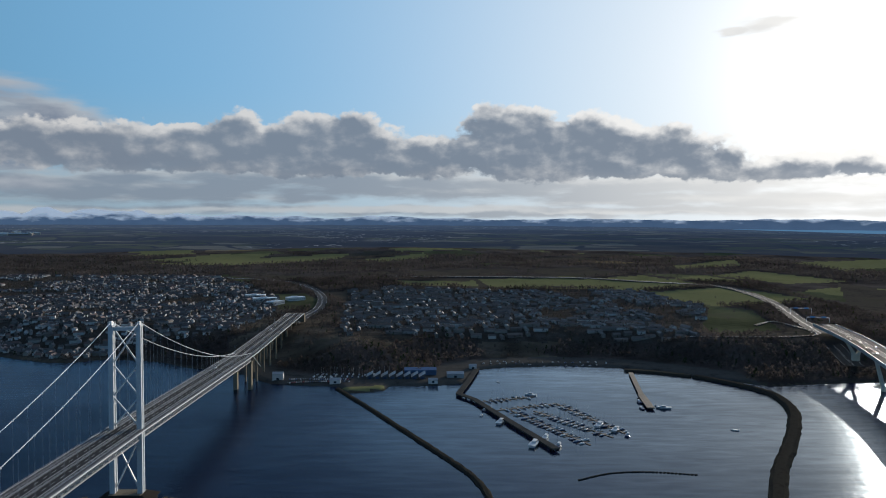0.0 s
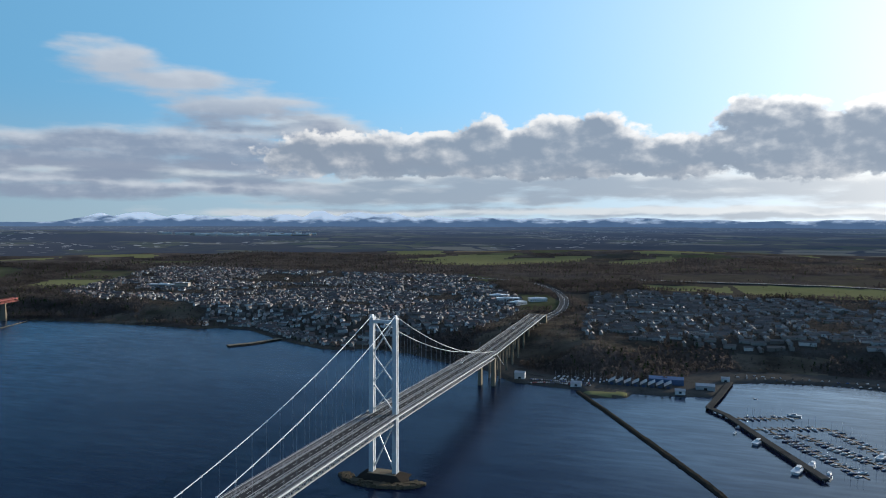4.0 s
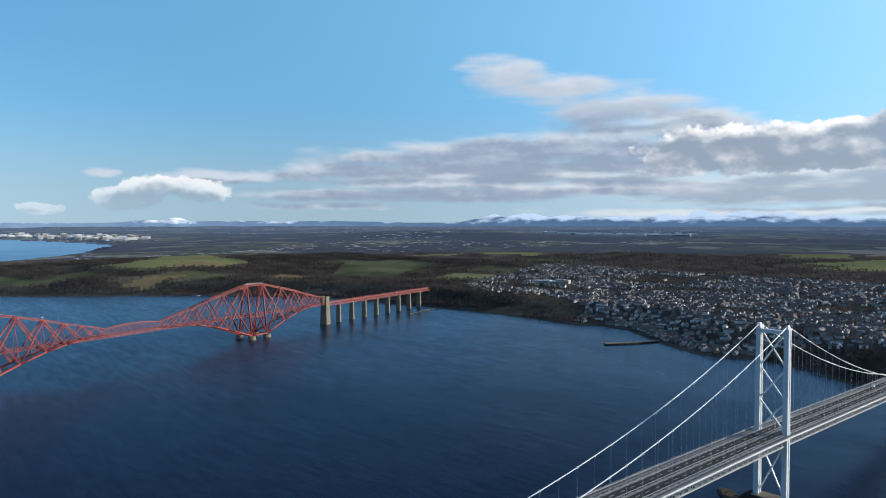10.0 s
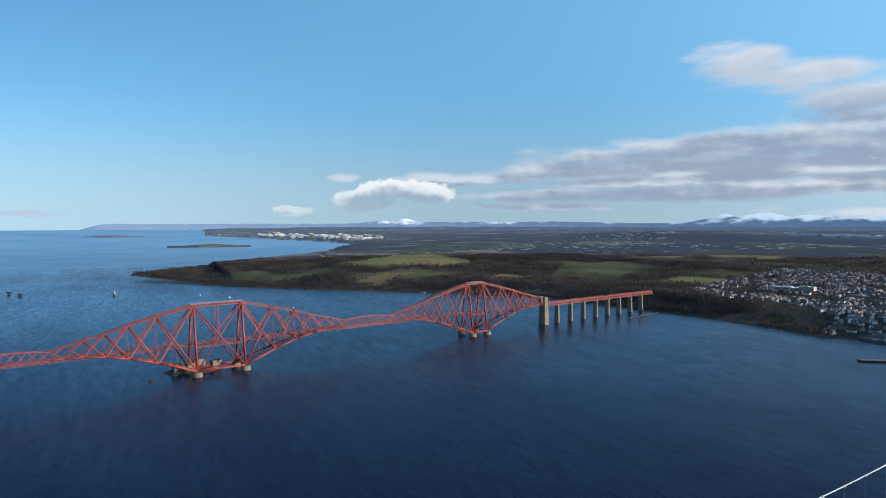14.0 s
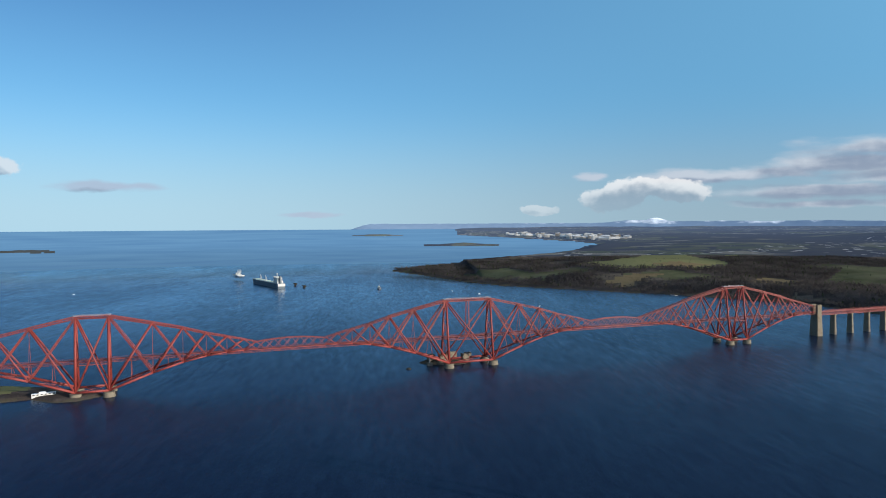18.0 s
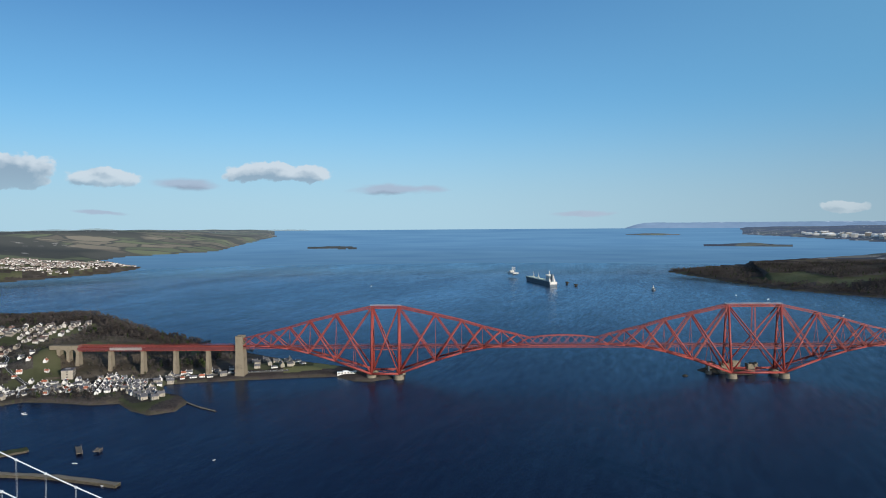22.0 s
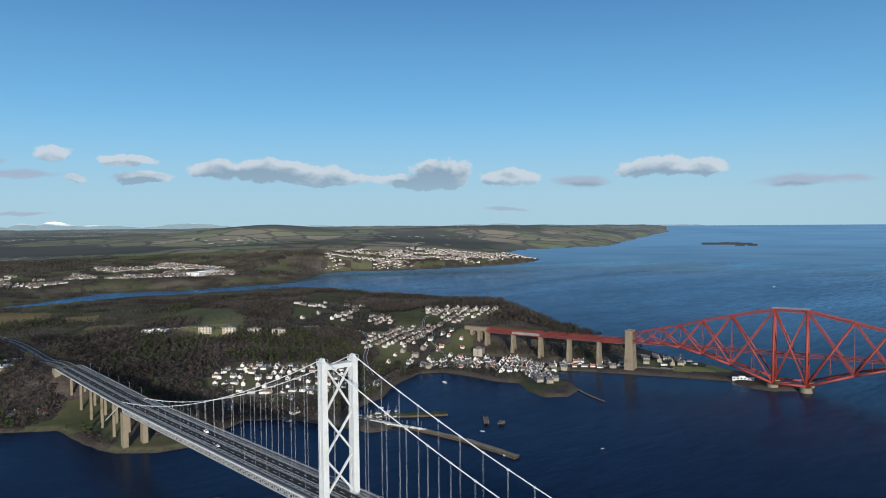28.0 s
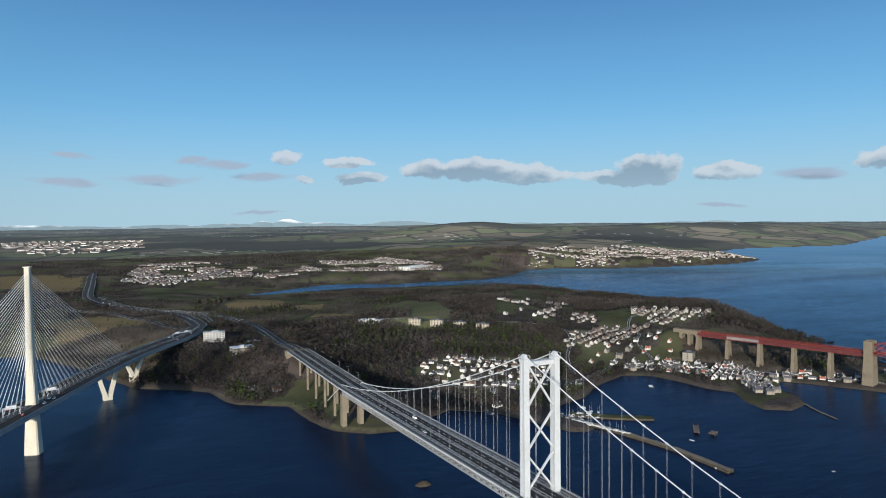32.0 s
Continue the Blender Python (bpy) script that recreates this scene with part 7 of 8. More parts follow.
def mound(pts, top, base, z, seed, mat_rock, mat_top=None, n=6, depth=-9):
    """A stone bank along a line: sloping sides of uneven rock and a flatter crest."""
    line = smooth_line(P(pts), n)
    d = np.gradient(line, axis=0)
    d /= np.linalg.norm(d, axis=1)[:, None]
    q = np.stack([d[:, 1], -d[:, 0]], 1)
    rng = np.random.RandomState(seed)
    off = [-base / 2, -base * 0.36, -top / 2, -top * 0.3, 0, top * 0.3, top / 2, base * 0.36, base / 2]
    hz = [depth, z * 0.35, z, z + 0.15, z + 0.2, z + 0.15, z, z * 0.35, depth]
    V, F, M = [], [], []
    for p, nn in zip(line, q):
        for o, h in zip(off, hz):
            j = rng.uniform(-0.5, 0.5, 3) * (1.3 if abs(o) > top * 0.4 else 0.25)
            V.append((p[0] + nn[0] * o + j[0], p[1] + nn[1] * o + j[1], h + j[2] * 0.5))
    k = len(off)
    for i in range(len(line) - 1):
        for a in range(k - 1):
            F.append((i * k + a, (i + 1) * k + a, (i + 1) * k + a + 1, i * k + a + 1))
            M.append(1 if 2 <= a <= 5 else 0)
    F += [tuple(range(k)), tuple(range((len(line) - 1) * k, len(line) * k))[::-1]]
    M += [0, 0]
    crest = [f for f, m in zip(F, M) if m]
    slope = [f for f, m in zip(F, M) if not m]
    return [(nm, Shape().add(V, fs).mesh(nm, mt)) for nm, fs, mt in (("rubble_slope", slope, mat_rock), ("crest", crest, mat_top or mat_rock)) if fs]


def bank(name, label, *args, **kw):
    b = thing(name, label, "breakwater")
    for nm, me in mound(*args, **kw):
        part(nm, me, None, b)
    return b


bank("breakwater", "long dark rubble breakwater running out from the green quay corner", "-153,1016 -99,917 -41,806 5,718 31,662 44,600 46,520", 4.5, 11, 2.4, 1, M_WALL, None, 10)
bank("breakwater", "broad curved rubble breakwater enclosing the marina", "400,1105 442,1052 470,990 458,912 428,845 382,763 337,690 300,617 262,545", 9, 22, 4.2, 2, M_WALL, M_WALL, 10)
bank("breakwater", "rough rocky inner shore road bank", "300,1150 345,1135 395,1108", 9, 24, 3.4, 3, M_WALL, M_ROCK, 10)
bank("harbour_pier", "old stone harbour pier of the southern town", "-808,1262 -830,1195 -857,1150", 13, 17, 3.0, 4, M_WALL, M_PIERTOP, 8)
bank("harbour_pier", "long tapering stone pier with boats laid up along it", "-452,-800 -466,-755 -480,-710 -498,-645 -511,-580 -514,-505", 7.5, 11, 2.6, 5, M_ROCK, M_PIERTOP, 8)
bank("harbour_pier", "low grassy inner mole of the northern harbour", "-486,-742 -515,-718 -541,-698 -568,-682", 15, 22, 2.0, 6, M_ROCK, M_DULL, 8)
bank("slipway", "narrow dark slipway running out from the headland", "-790,-652 -775,-618 -765,-586", 3.2, 5, 0.9, 7, M_WALL, M_PIERTOP, 6)
bank("slipway", "sloping stone jetty by the railway viaduct", "-1475,1133 -1505,1205 -1536,1275", 4, 7, 1.2, 8, M_WALL, M_PIERTOP, 6)

# marina pier: a timber and concrete arm on piles
m_pier = thing("marina_pier", "long angled concrete marina pier on dark piles", "pier")
arm = P("57,1150 40,1060 23,980 44,949 81,847 122,741")
for a, b in zip(arm, arm[1:]):
    part("pier_deck", Shape().beam((*a, 3.2), (*b, 3.2), 8.5, 1.4), M_YARD, m_pier)
    L = np.linalg.norm(b - a)
    for k in range(int(L / 12) + 1):
        p = a + (b - a) * min(1, k * 12 / L)
        part("pile", Shape().tube((p[0] - 3, p[1], -8), (p[0] - 3, p[1], 2.6), 0.7, 6).tube((p[0] + 3, p[1], -8), (p[0] + 3, p[1], 2.6), 0.7, 6), M_WALL, m_pier)
jetty = thing("boat_jetty", "dark timber jetty with moored work boats", "jetty")
part("jetty_deck", Shape().beam((304, 1125, 2.6), (280, 979, 2.6), 7, 1.2).beam((280, 981, 2.6), (273, 910, 2.6), 10, 1.2), M_TIMBER, jetty)
for k in range(18):
    y = 912 + k * 12
    x = float(np.interp(y, [910, 979, 1125], [273, 280, 304]))
    part("pile", Shape().tube((x - 3, y, -8), (x - 3, y, 2.4), 0.5, 6).tube((x + 3, y, -8), (x + 3, y, 2.4), 0.5, 6), M_WALL, jetty)


def boat_proto(label, L, mat, mast, cabin=True, group="moored boats"):
    b = thing("boat", label, "boat", pose(0, 0, -500), group)
    w = L * 0.15
    hull = Shape()
    ring = lambda k, z, f: [(-w * k, -L / 2 * f, z), (w * k, -L / 2 * f, z), (w * k * 1.1, 0, z), (w * k * 0.55, L * 0.33 * f, z), (0, L / 2 * f, z), (-w * k * 0.55, L * 0.33 * f, z), (-w * k * 1.1, 0, z)]
    hull.prism(ring(0.6, -0.5, 0.88), ring(1.0, L * 0.11, 1.0))
    part("hull", hull, mat, b)
    if cabin:
        part("cabin", Shape().box(-w * 0.62, -L * 0.16, L * 0.11, w * 0.62, L * 0.2, L * 0.11 + L * 0.09, 0, 0.78), M_HULL, b)
        part("cabin_window", Shape().box(-w * 0.64, -L * 0.1, L * 0.15, w * 0.64, L * 0.12, L * 0.175), M_GLASS, b)
    if mast:
        part("mast", Shape().tube((0, L * 0.08, L * 0.1), (0, L * 0.08, L * 1.35), 0.11, 5), M_MAST, b)
        part("boom", Shape().tube((0, L * 0.08, L * 0.27), (0, -L * 0.36, L * 0.27), 0.13, 5), M_HULLBLUE, b)
    return b


BOATS = [boat_proto("white sailing yacht with a bare mast on a pontoon", 10, M_HULL, True), boat_proto("navy-hulled sailing yacht with a bare mast", 9, M_HULLBLUE, True),
         boat_proto("small white motor cruiser", 8, M_HULL, False), boat_proto("white sailing boat with a low cabin", 8, M_HULL, True),
         boat_proto("large white motor vessel moored alongside", 22, M_HULL, False), boat_proto("dark work boat with a white wheelhouse", 17, M_HULLBLUE, False),
         boat_proto("small open white dinghy afloat", 5, M_HULL, False, False)]
rb = random.Random(8)


def put_boat(i, x, y, rz, z=0.0, grow=1.0):
    o = copy_thing(BOATS[i], pose(x, y, z, 0, 0, rz))
    o.scale = (grow,) * 3
    return o


for line in ("52,946 129,975", "90,901 163,764", "119,902 195,791", "154,939 212,806", "72,904 154,939"):
    a, b = P(line)
    L = float(np.linalg.norm(b - a))
    d = (b - a) / L
    q = np.array([d[1], -d[0]])
    pon = thing("pontoon", "floating marina pontoon with finger berths", "pontoon", group="marina pontoons")
    part("walkway", Shape().beam((*a, 0.35), (*b, 0.35), 2.4, 0.5), M_TIMBER, pon)
    rz = math.degrees(math.atan2(-q[0], q[1]))
    for k in range(1, int(L / 8.5)):
        p = a + d * k * 8.5
        for sg in (1, -1):
            part("finger", Shape().beam((*p, 0.3), (*(p + q * sg * 9), 0.3), 0.9, 0.35), M_TIMBER, pon)
            if rb.random() < 0.62:
                c = p + q * sg * 6 + d * 3.2
                put_boat(rb.choice([0, 1, 1, 1, 2, 3, 1]), float(c[0]), float(c[1]), rz + (0 if sg > 0 else 180), 0, rb.uniform(0.85, 1.2))
for i, x, y, rz, g in ((4, 72, 850, -22, 1.1), (4, 102, 765, -22, 1.25), (5, 128, 760, -22, 1.2), (4, 118, 790, -20, 0.9), (5, 55, 905, -22, 0.8), (2, 50, 880, -22, 1.2), (4, 205, 820, -30, 1.0), (4, 190, 838, -30, 1.1), (5, 214, 800, -30, 0.9),
                       (5, 268, 950, 0, 1.0), (2, 286, 930, 5, 1.3), (5, 262, 916, 10, 0.8), (4, 292, 918, 80, 0.9), (6, 346, 821, 70, 2.0), (6, 85, 1064, 40, 1.4), (3, 100, 975, 70, 1.0), (4, 125, 985, 75, 0.8)):
    put_boat(i, x, y, rz, 0, g)
# yachts laid up ashore behind the marina
for k in range(30):
    x, y = -196 + (k % 15) * 8.2 + rb.uniform(-2, 2), (1076 if k < 15 else 1092) + rb.uniform(-3, 3)
    put_boat(rb.choice([0, 3, 3, 1, 2]), x, y, rb.uniform(-25, 25), ground_z(x, y) + 0.9, rb.uniform(0.85, 1.15))
# yachts ashore on the northern pier, and small craft at moorings
for k in range(26):
    t = k / 25
    x, y = float(np.interp(t, [0, 1], [-463, -497])), float(np.interp(t, [0, 1], [-742, -640]))
    put_boat(rb.choice([0, 2, 3, 3]), x + rb.uniform(-2.5, 2.5), y, 70 + rb.uniform(-20, 20), 2.9, rb.uniform(0.65, 0.95))
for k in range(22):
    put_boat(rb.choice([0, 1, 3, 6]), -470 - rb.uniform(0, 55), -765 + rb.uniform(0, 60), rb.uniform(0, 180), 1.9 + rb.uniform(0, .3), rb.uniform(0.6, 0.9))
for i, x, y, rz, g in ((2, -514, -520, 100, 1.3), (6, -676, -815, 30, 1.3), (6, -680, -822, 60, 1.2), (6, -551, -597, 20, 1.1), (6, -605, -466, 80, 0.9), (2, -2034, 377, 60, 1.3), (2, -2405, 237, 40, 1.3), (2, -2509, 150, 80, 1.3), (6, -2506, -1176, 30, 1.6)):
    put_boat(i, x, y, rz, 0, g)
for p in BOATS:
    for o in (*p.children_recursive, p):
        bpy.data.objects.remove(o)

# floating boom, mooring rafts
boom = thing("floating_boom", "curved string of dark floats anchored in the harbour", "boom")
bl = smooth_line(P("131,659 165,677 204,681 247,674"), 12)
fl = Shape().box(-1.6, -0.9, -0.2, 1.6, 0.9, 0.75, 0, 0.8).mesh("float", M_WALL)
for p in bl[::1]:
    part("float", fl, None, boom, m=pose(float(p[0]), float(p[1]), 0, 0, 0, rb.uniform(0, 40)))
for x, y, rz, L in ((-580, -622, 50, 26), (-587, -603, 20, 11)):
    raft = thing("mooring_dolphin", "ruined timber mooring platform on piles standing in the bay", "platform", pose(x, y, 0, 0, 0, rz), "old mooring platforms")
    part("platform", Shape().box(-L / 2, -3, 2.3, L / 2, 3, 3.0), M_TIMBER, raft)
    for k in range(int(L / 3)):
        for sy in (-2.6, 2.6):
            part("pile", Shape().tube((-L / 2 + 1 + k * 3, sy, -6), (-L / 2 + 1 + k * 3, sy, rb.uniform(3, 5)), 0.3, 5), M_TIMBER, raft)

# boat yard sheds and parked cars behind the marina
M_SHED = material("grey_profiled_sheet", (0.34, 0.35, 0.36), 0.5, 0.2, 0.15, 0.8)
M_SHEDDARK = material("dark_profiled_sheet", (0.09, 0.095, 0.10), 0.6, 0.1, 0.15, 0.8)
M_SHEDBLUE = material("blue_profiled_sheet", (0.07, 0.13, 0.24), 0.5, 0.1, 0.15, 0.8)
for k in range(8):
    x = -112 + k * 11.5
    sh = thing("boat_shed", "boat shed with a steep single-pitch grey roof", "shed", pose(x, 1078, ground_z(x, 1078) - 0.2, 0, 0, 4), "boat sheds")
    w = Shape().prism([(-4.9, -10, -1), (4.9, -10, -1), (4.9, 10, -1), (-4.9, 10, -1)], [(-4.9, -10, 3.2), (4.9, -10, 8.6), (4.9, 10, 8.6), (-4.9, 10, 3.2)])
    r = Shape().prism([(-5.4, -10.4, 3.05), (5.1, -10.4, 8.85), (5.1, 10.4, 8.85), (-5.4, 10.4, 3.05)], [(-5.4, -10.4, 3.3), (5.1, -10.4, 9.1), (5.1, 10.4, 9.1), (-5.4, 10.4, 3.3)])
    part("wall", w, M_SHEDDARK, sh)
    part("roof", r, M_SHED, sh)
    part("door", Shape().box(-2.2, -10.12, 0, 2.2, -10.0, 3.8), M_HULLBLUE, sh)
for x, y, L, W, h, m, lab in ((-35, 1105, 50, 22, 8, M_SHEDBLUE, "long blue boat-yard shed"), (20, 1085, 26, 14, 6, M_SHED, "grey quayside shed"), (-14, 1050, 14, 8, 4, M_WHITEWALL, "small white quay building"), (-250, 1062, 16, 10, 9, M_WHITEWALL, "white block beneath the bridge"),
                              (-160, 1042, 16, 9, 5, M_WHITEWALL, "white harbour office"), (50, 1150, 12, 8, 5, M_WHITEWALL, "white end building by the pier")):
    sh = thing("shed", lab + " by the marina", "shed", pose(x, y, ground_z(x, y), 0, 0, 4))
    w, r = gable(L, W, h, 2.5)
    part("wall", w, m, sh)
    part("roof", r, M_SHED if m is not M_SHEDBLUE else M_SHEDBLUE, sh)
    part("door", Shape().box(-2, -W / 2 - 0.08, 0, 2, -W / 2 + 0.05, 3.2), M_GLASS, sh)


def car_proto(label, mat, van=False, group="parked cars"):
    c = thing("car" if not van else "van", label, "car" if not van else "van", pose(0, 0, -500), group)
    h = 1.5 if van else 0.85
    part("body", Shape().box(-0.9, -2.2, 0.35, 0.9, 2.2, 0.35 + h, 0, 0.96), mat, c)
    part("cabin", Shape().box(-0.82, -1.5, 0.35 + h, 0.82, 0.9, 0.95 + h, 0, 0.8), M_GLASS, c)
    part("roof", Shape().box(-0.64, -1.25, 0.95 + h, 0.64, 0.6, 1.02 + h), mat, c)
    for sx in (-0.85, 0.85):
        for sy in (-1.4, 1.4):
            part("wheel", Shape().tube((sx - 0.1, sy, 0.34), (sx + 0.1, sy, 0.34), 0.34, 8), M_GLASS, c)
    return c


M_CARS = [material("car_paint_" + n, c, 0.3, 0, 0.03, 1.0) for n, c in (("white", (0.75, 0.75, 0.74)), ("silver", (0.45, 0.46, 0.47)), ("black", (0.02, 0.02, 0.022)), ("red", (0.30, 0.03, 0.03)), ("blue", (0.04, 0.09, 0.22)))]
CARS = [car_proto(n + " car parked or driving on tarmac", m) for n, m in zip(("white", "silver", "black", "red", "blue"), M_CARS)] + [car_proto("white panel van on the road", M_CARS[0], True, "vans")]


def put_car(i, x, y, z, rz, grow=1.0):
    wx, wy, wz = warp(x, y, z)
    o = copy_thing(CARS[i], pose(float(wx), float(wy), float(wz), 0, 0, rz))
    k = wscale(x, y) * grow
    o.scale = (k, k, k)


for k in range(56):
    x = -232 + (k % 28) * 3.4
    y = (1046 if k < 28 else 1060) + (x + 200) * 0.02
    put_car(rb.choice([0, 0, 1, 1, 2, 3, 4]), x, y, ground_z(x, y) + 0.05, rb.choice([0, 180]))
for k in range(24):
    t = k / 23
    x, y = float(np.interp(t, [0, .5, 1], [330, 240, 120])), float(np.interp(t, [0, .5, 1], [1148, 1180, 1172]))
    put_car(rb.choice([0, 1, 1, 2, 4]), x, y, ground_z(x, y) + 0.05, 90 + rb.uniform(-8, 8))
for k in range(34):
    x = 70 + (k % 17) * 13 + rb.uniform(-3, 3)
    y = (1186 if k < 17 else 1200) + rb.uniform(-3, 3)
    put_car(rb.choice([0, 0, 1, 1, 2, 4]), x, y, ground_z(x, y) + 0.05, rb.choice([0, 90]))
# traffic on the bridges and motorways
for y, i, sx in ((296, 5, -7.6), (335, 1, 3.6), (-350, 5, 4.0), (-1230, 5, -3.8), (-640, 2, 7.8), (520, 0, 3.6), (640, 5, -7.6), (-1180, 0, 7.5)):
    p = RB_M @ Vector((sx, y, deck_z(y) + 0.02))
    put_car(i, p.x, p.y, p.z, 2.07 + (0 if sx > 0 else 180), 1.25 if i == 5 else 1.0)
for line, zs, off in ((CS_LINE, CS_Z, 10), (CS_LINE, CS_Z, -10), (S_LINE, S_Z, 9), (S_LINE, S_Z, -9), (r1[1], r1[2], 8), (r4[1], r4[2], 8), (r4[1], r4[2], -8), (r3[1], r3[2], 6)):
    d = np.gradient(line, axis=0)
    d /= np.linalg.norm(d, axis=1)[:, None]
    for k in range(9):
        i = rb.randrange(2, len(line) - 2)
        if line[i][1] > 2000 or line[i][1] < -2400:
            continue
        o = off + rb.choice([-2.6, 2.6])
        put_car(rb.choice([0, 1, 2, 2, 3, 4, 5]), float(line[i][0] + d[i][1] * o), float(line[i][1] - d[i][0] * o), float(zs[i]) + 0.08, math.degrees(math.atan2(-d[i][0], d[i][1])) + (0 if off > 0 else 180), 1.15)
for p in CARS:
    for o in (*p.children_recursive, p):
        bpy.data.objects.remove(o)

# ---- tanker terminal, tugs, larger buildings, rail islet ----
M_SHIPHULL = material("blue_black_ship_hull", (0.035, 0.06, 0.085), 0.45, 0, 0.15, 0.2)
M_SHIPDECK = material("pale_deck_paint", (0.26, 0.33, 0.31), 0.6, 0, 0.2, 0.3)
M_SHIPWHITE = material("ship_white", (0.46, 0.46, 0.44), 0.5, 0, 0.06, 0.5)


def far_pose(x, y, z, rz):
    wx, wy, wz = warp(x, y, z)
    k = wscale(x, y)
    return pose(float(wx), float(wy), float(wz), 0, 0, rz) @ Matrix.Diagonal((k, k, k, 1))


ax, ay, bx, by = -2989, -663, -2695, -489
rzs = math.degrees(math.atan2(-(ax - bx), ay - by))
cx, cy = (ax + bx) / 2, (ay + by) / 2
ship = thing("tanker", "moored oil tanker with a white stern deckhouse at a terminal", "ship", far_pose(cx, cy, 0, rzs) @ Matrix.Diagonal((0.95, 1.75, 1.15, 1)))
Ls, Ws = 190.0, 30.0
hull = Shape()
rg = lambda k, z, e: [(-Ws / 2 * k, -Ls / 2, z), (Ws / 2 * k, -Ls / 2, z), (Ws / 2 * k, Ls * 0.36, z), (Ws * 0.2 * k, Ls * 0.47 + e, z), (0, Ls * 0.5 + e, z), (-Ws * 0.2 * k, Ls * 0.47 + e, z), (-Ws / 2 * k, Ls * 0.36, z)]
hull.prism(rg(0.94, -3, -4), rg(1, 13, 2))
part("hull", hull, M_SHIPHULL, ship)
part("deck", Shape().prism(rg(0.97, 13.02, 0), rg(0.97, 13.5, 0)), M_SHIPDECK, ship)
part("stern_panel", Shape().box(-Ws / 2, -Ls / 2 - 0.4, 5, Ws / 2, -Ls / 2 + 8, 13.4), M_SHIPWHITE, ship)
for z0, z1, w, y0, y1 in ((13.5, 20, 26, -86, -62), (20, 26, 22, -84, -63), (26, 32, 20, -83, -64), (32, 35.5, 30, -72, -63)):
    part("deckhouse", Shape().box(-w / 2, y0, z0, w / 2, y1, z1), M_SHIPWHITE, ship)
part("funnel", Shape().box(-4, -90, 13.5, 4, -84, 38, 0, 0.85), M_SHIPHULL, ship)
part("mast", Shape().beam((0, -68, 35), (0, -68, 48), 1.4), M_SHIPWHITE, ship)
for k in range(7):
    part("pipe_rack", Shape().box(-9, -48 + k * 18, 13.5, 9, -45 + k * 18, 16.5).box(-1, -48 + k * 18, 13.5, 1, -32 + k * 18, 15.2), M_SHIPDECK, ship)
for y in (5, 40):
    part("crane", Shape().beam((0, y, 13), (0, y, 27), 2).beam((0, y, 26), (7, y + 16, 31), 1.2), M_SHIPWHITE, ship)
term = thing("oil_terminal", "pale offshore loading terminal beside the tanker", "terminal", far_pose(-3275, -790, 0, rzs))
for k in range(5):
    part("platform", Shape().box(-14, -40 + k * 20, 5, 14, -24 + k * 20, 9), M_SHIPWHITE, term)
    for sx in (-9, 9):
        part("pile", Shape().tube((sx, -32 + k * 20, -6), (sx, -32 + k * 20, 5), 1.5, 6), M_WALL, term)
for y in (-20, 10):
    part("loading_tower", Shape().lattice((0, y, 9), (0, y, 34), 5, 5, 0.7, 5), M_SHIPWHITE, term)
part("control_cabin", Shape().box(-9, 18, 9, 9, 32, 18), M_SHIPWHITE, term)
for x, y in ((-2720, -409), (-2821, -459)):
    dol = thing("mooring_dolphin", "dark mooring dolphin standing off the tanker's stern", "platform", far_pose(x, y, 0, 20), "tanker dolphins")
    part("cap", Shape().box(-16, -5, 2.5, 16, 5, 6.5), M_WALL, dol)
    for sx in (-12, 0, 12):
        part("pile", Shape().tube((sx, 0, -5), (sx, 0, 3), 1.6, 6), M_WALL, dol)
tug = thing("tug", "dark-hulled tug with a white wheelhouse under way", "boat", far_pose(-2605, -117, 0, 110))
rt2 = lambda k, z: [(-5 * k, -15, z), (5 * k, -15, z), (5 * k, 7, z), (2.6 * k, 14, z), (0, 17, z), (-2.6 * k, 14, z), (-5 * k, 7, z)]
part("hull", Shape().prism(rt2(0.85, -1), rt2(1, 4)), M_SHIPHULL, tug)
part("wheelhouse", Shape().box(-3.6, -5, 4, 3.6, 7, 8).box(-2.8, -2, 8, 2.8, 5, 12), M_SHIPWHITE, tug)
part("mast", Shape().beam((0, 0, 12), (0, 0, 19), 0.7), M_SHIPWHITE, tug)
part("funnel", Shape().box(-1.5, -9, 4, 1.5, -5, 10), M_SHIPHULL, tug)

# buildings on the islet under the railway bridge, and its harbour light
M_RUIN = ramp_material("ruined_stone", [(0.11, 0.09, 0.07), (0.2, 0.17, 0.13), (0.15, 0.13, 0.09)], 0.2, 0.9, bump=0.3)
ruin = thing("ruin", "roofless brown stone fort ruins on the rocky islet", "ruin", pose(-1227, 66, ground_z(-1227, 66) - 2, 0, 0, 18))
for x, y, w, d, h in ((-8, -30, 14, 10, 9), (6, -12, 12, 14, 13), (-5, 8, 16, 12, 11), (7, 28, 12, 10, 8), (-9, 40, 10, 9, 6)):
    for sx, sy, lx, ly in ((0, -d / 2, w, 1.2), (0, d / 2, w, 1.2), (-w / 2, 0, 1.2, d), (w / 2, 0, 1.2, d)):
        part("wall", Shape().box(x + sx - lx / 2, y + sy - ly / 2, -6, x + sx + lx / 2, y + sy + ly / 2, h * rb.uniform(0.6, 1)), M_RUIN, ruin)
beacon = thing("harbour_light", "small white-topped beacon on a round stone base", "beacon", pose(-1201, 32, 0))
part("base", Shape().prism(*GRANITE_RINGS(6, 5, -8, 5, 0, 0, 14)), M_GRANITE, beacon)
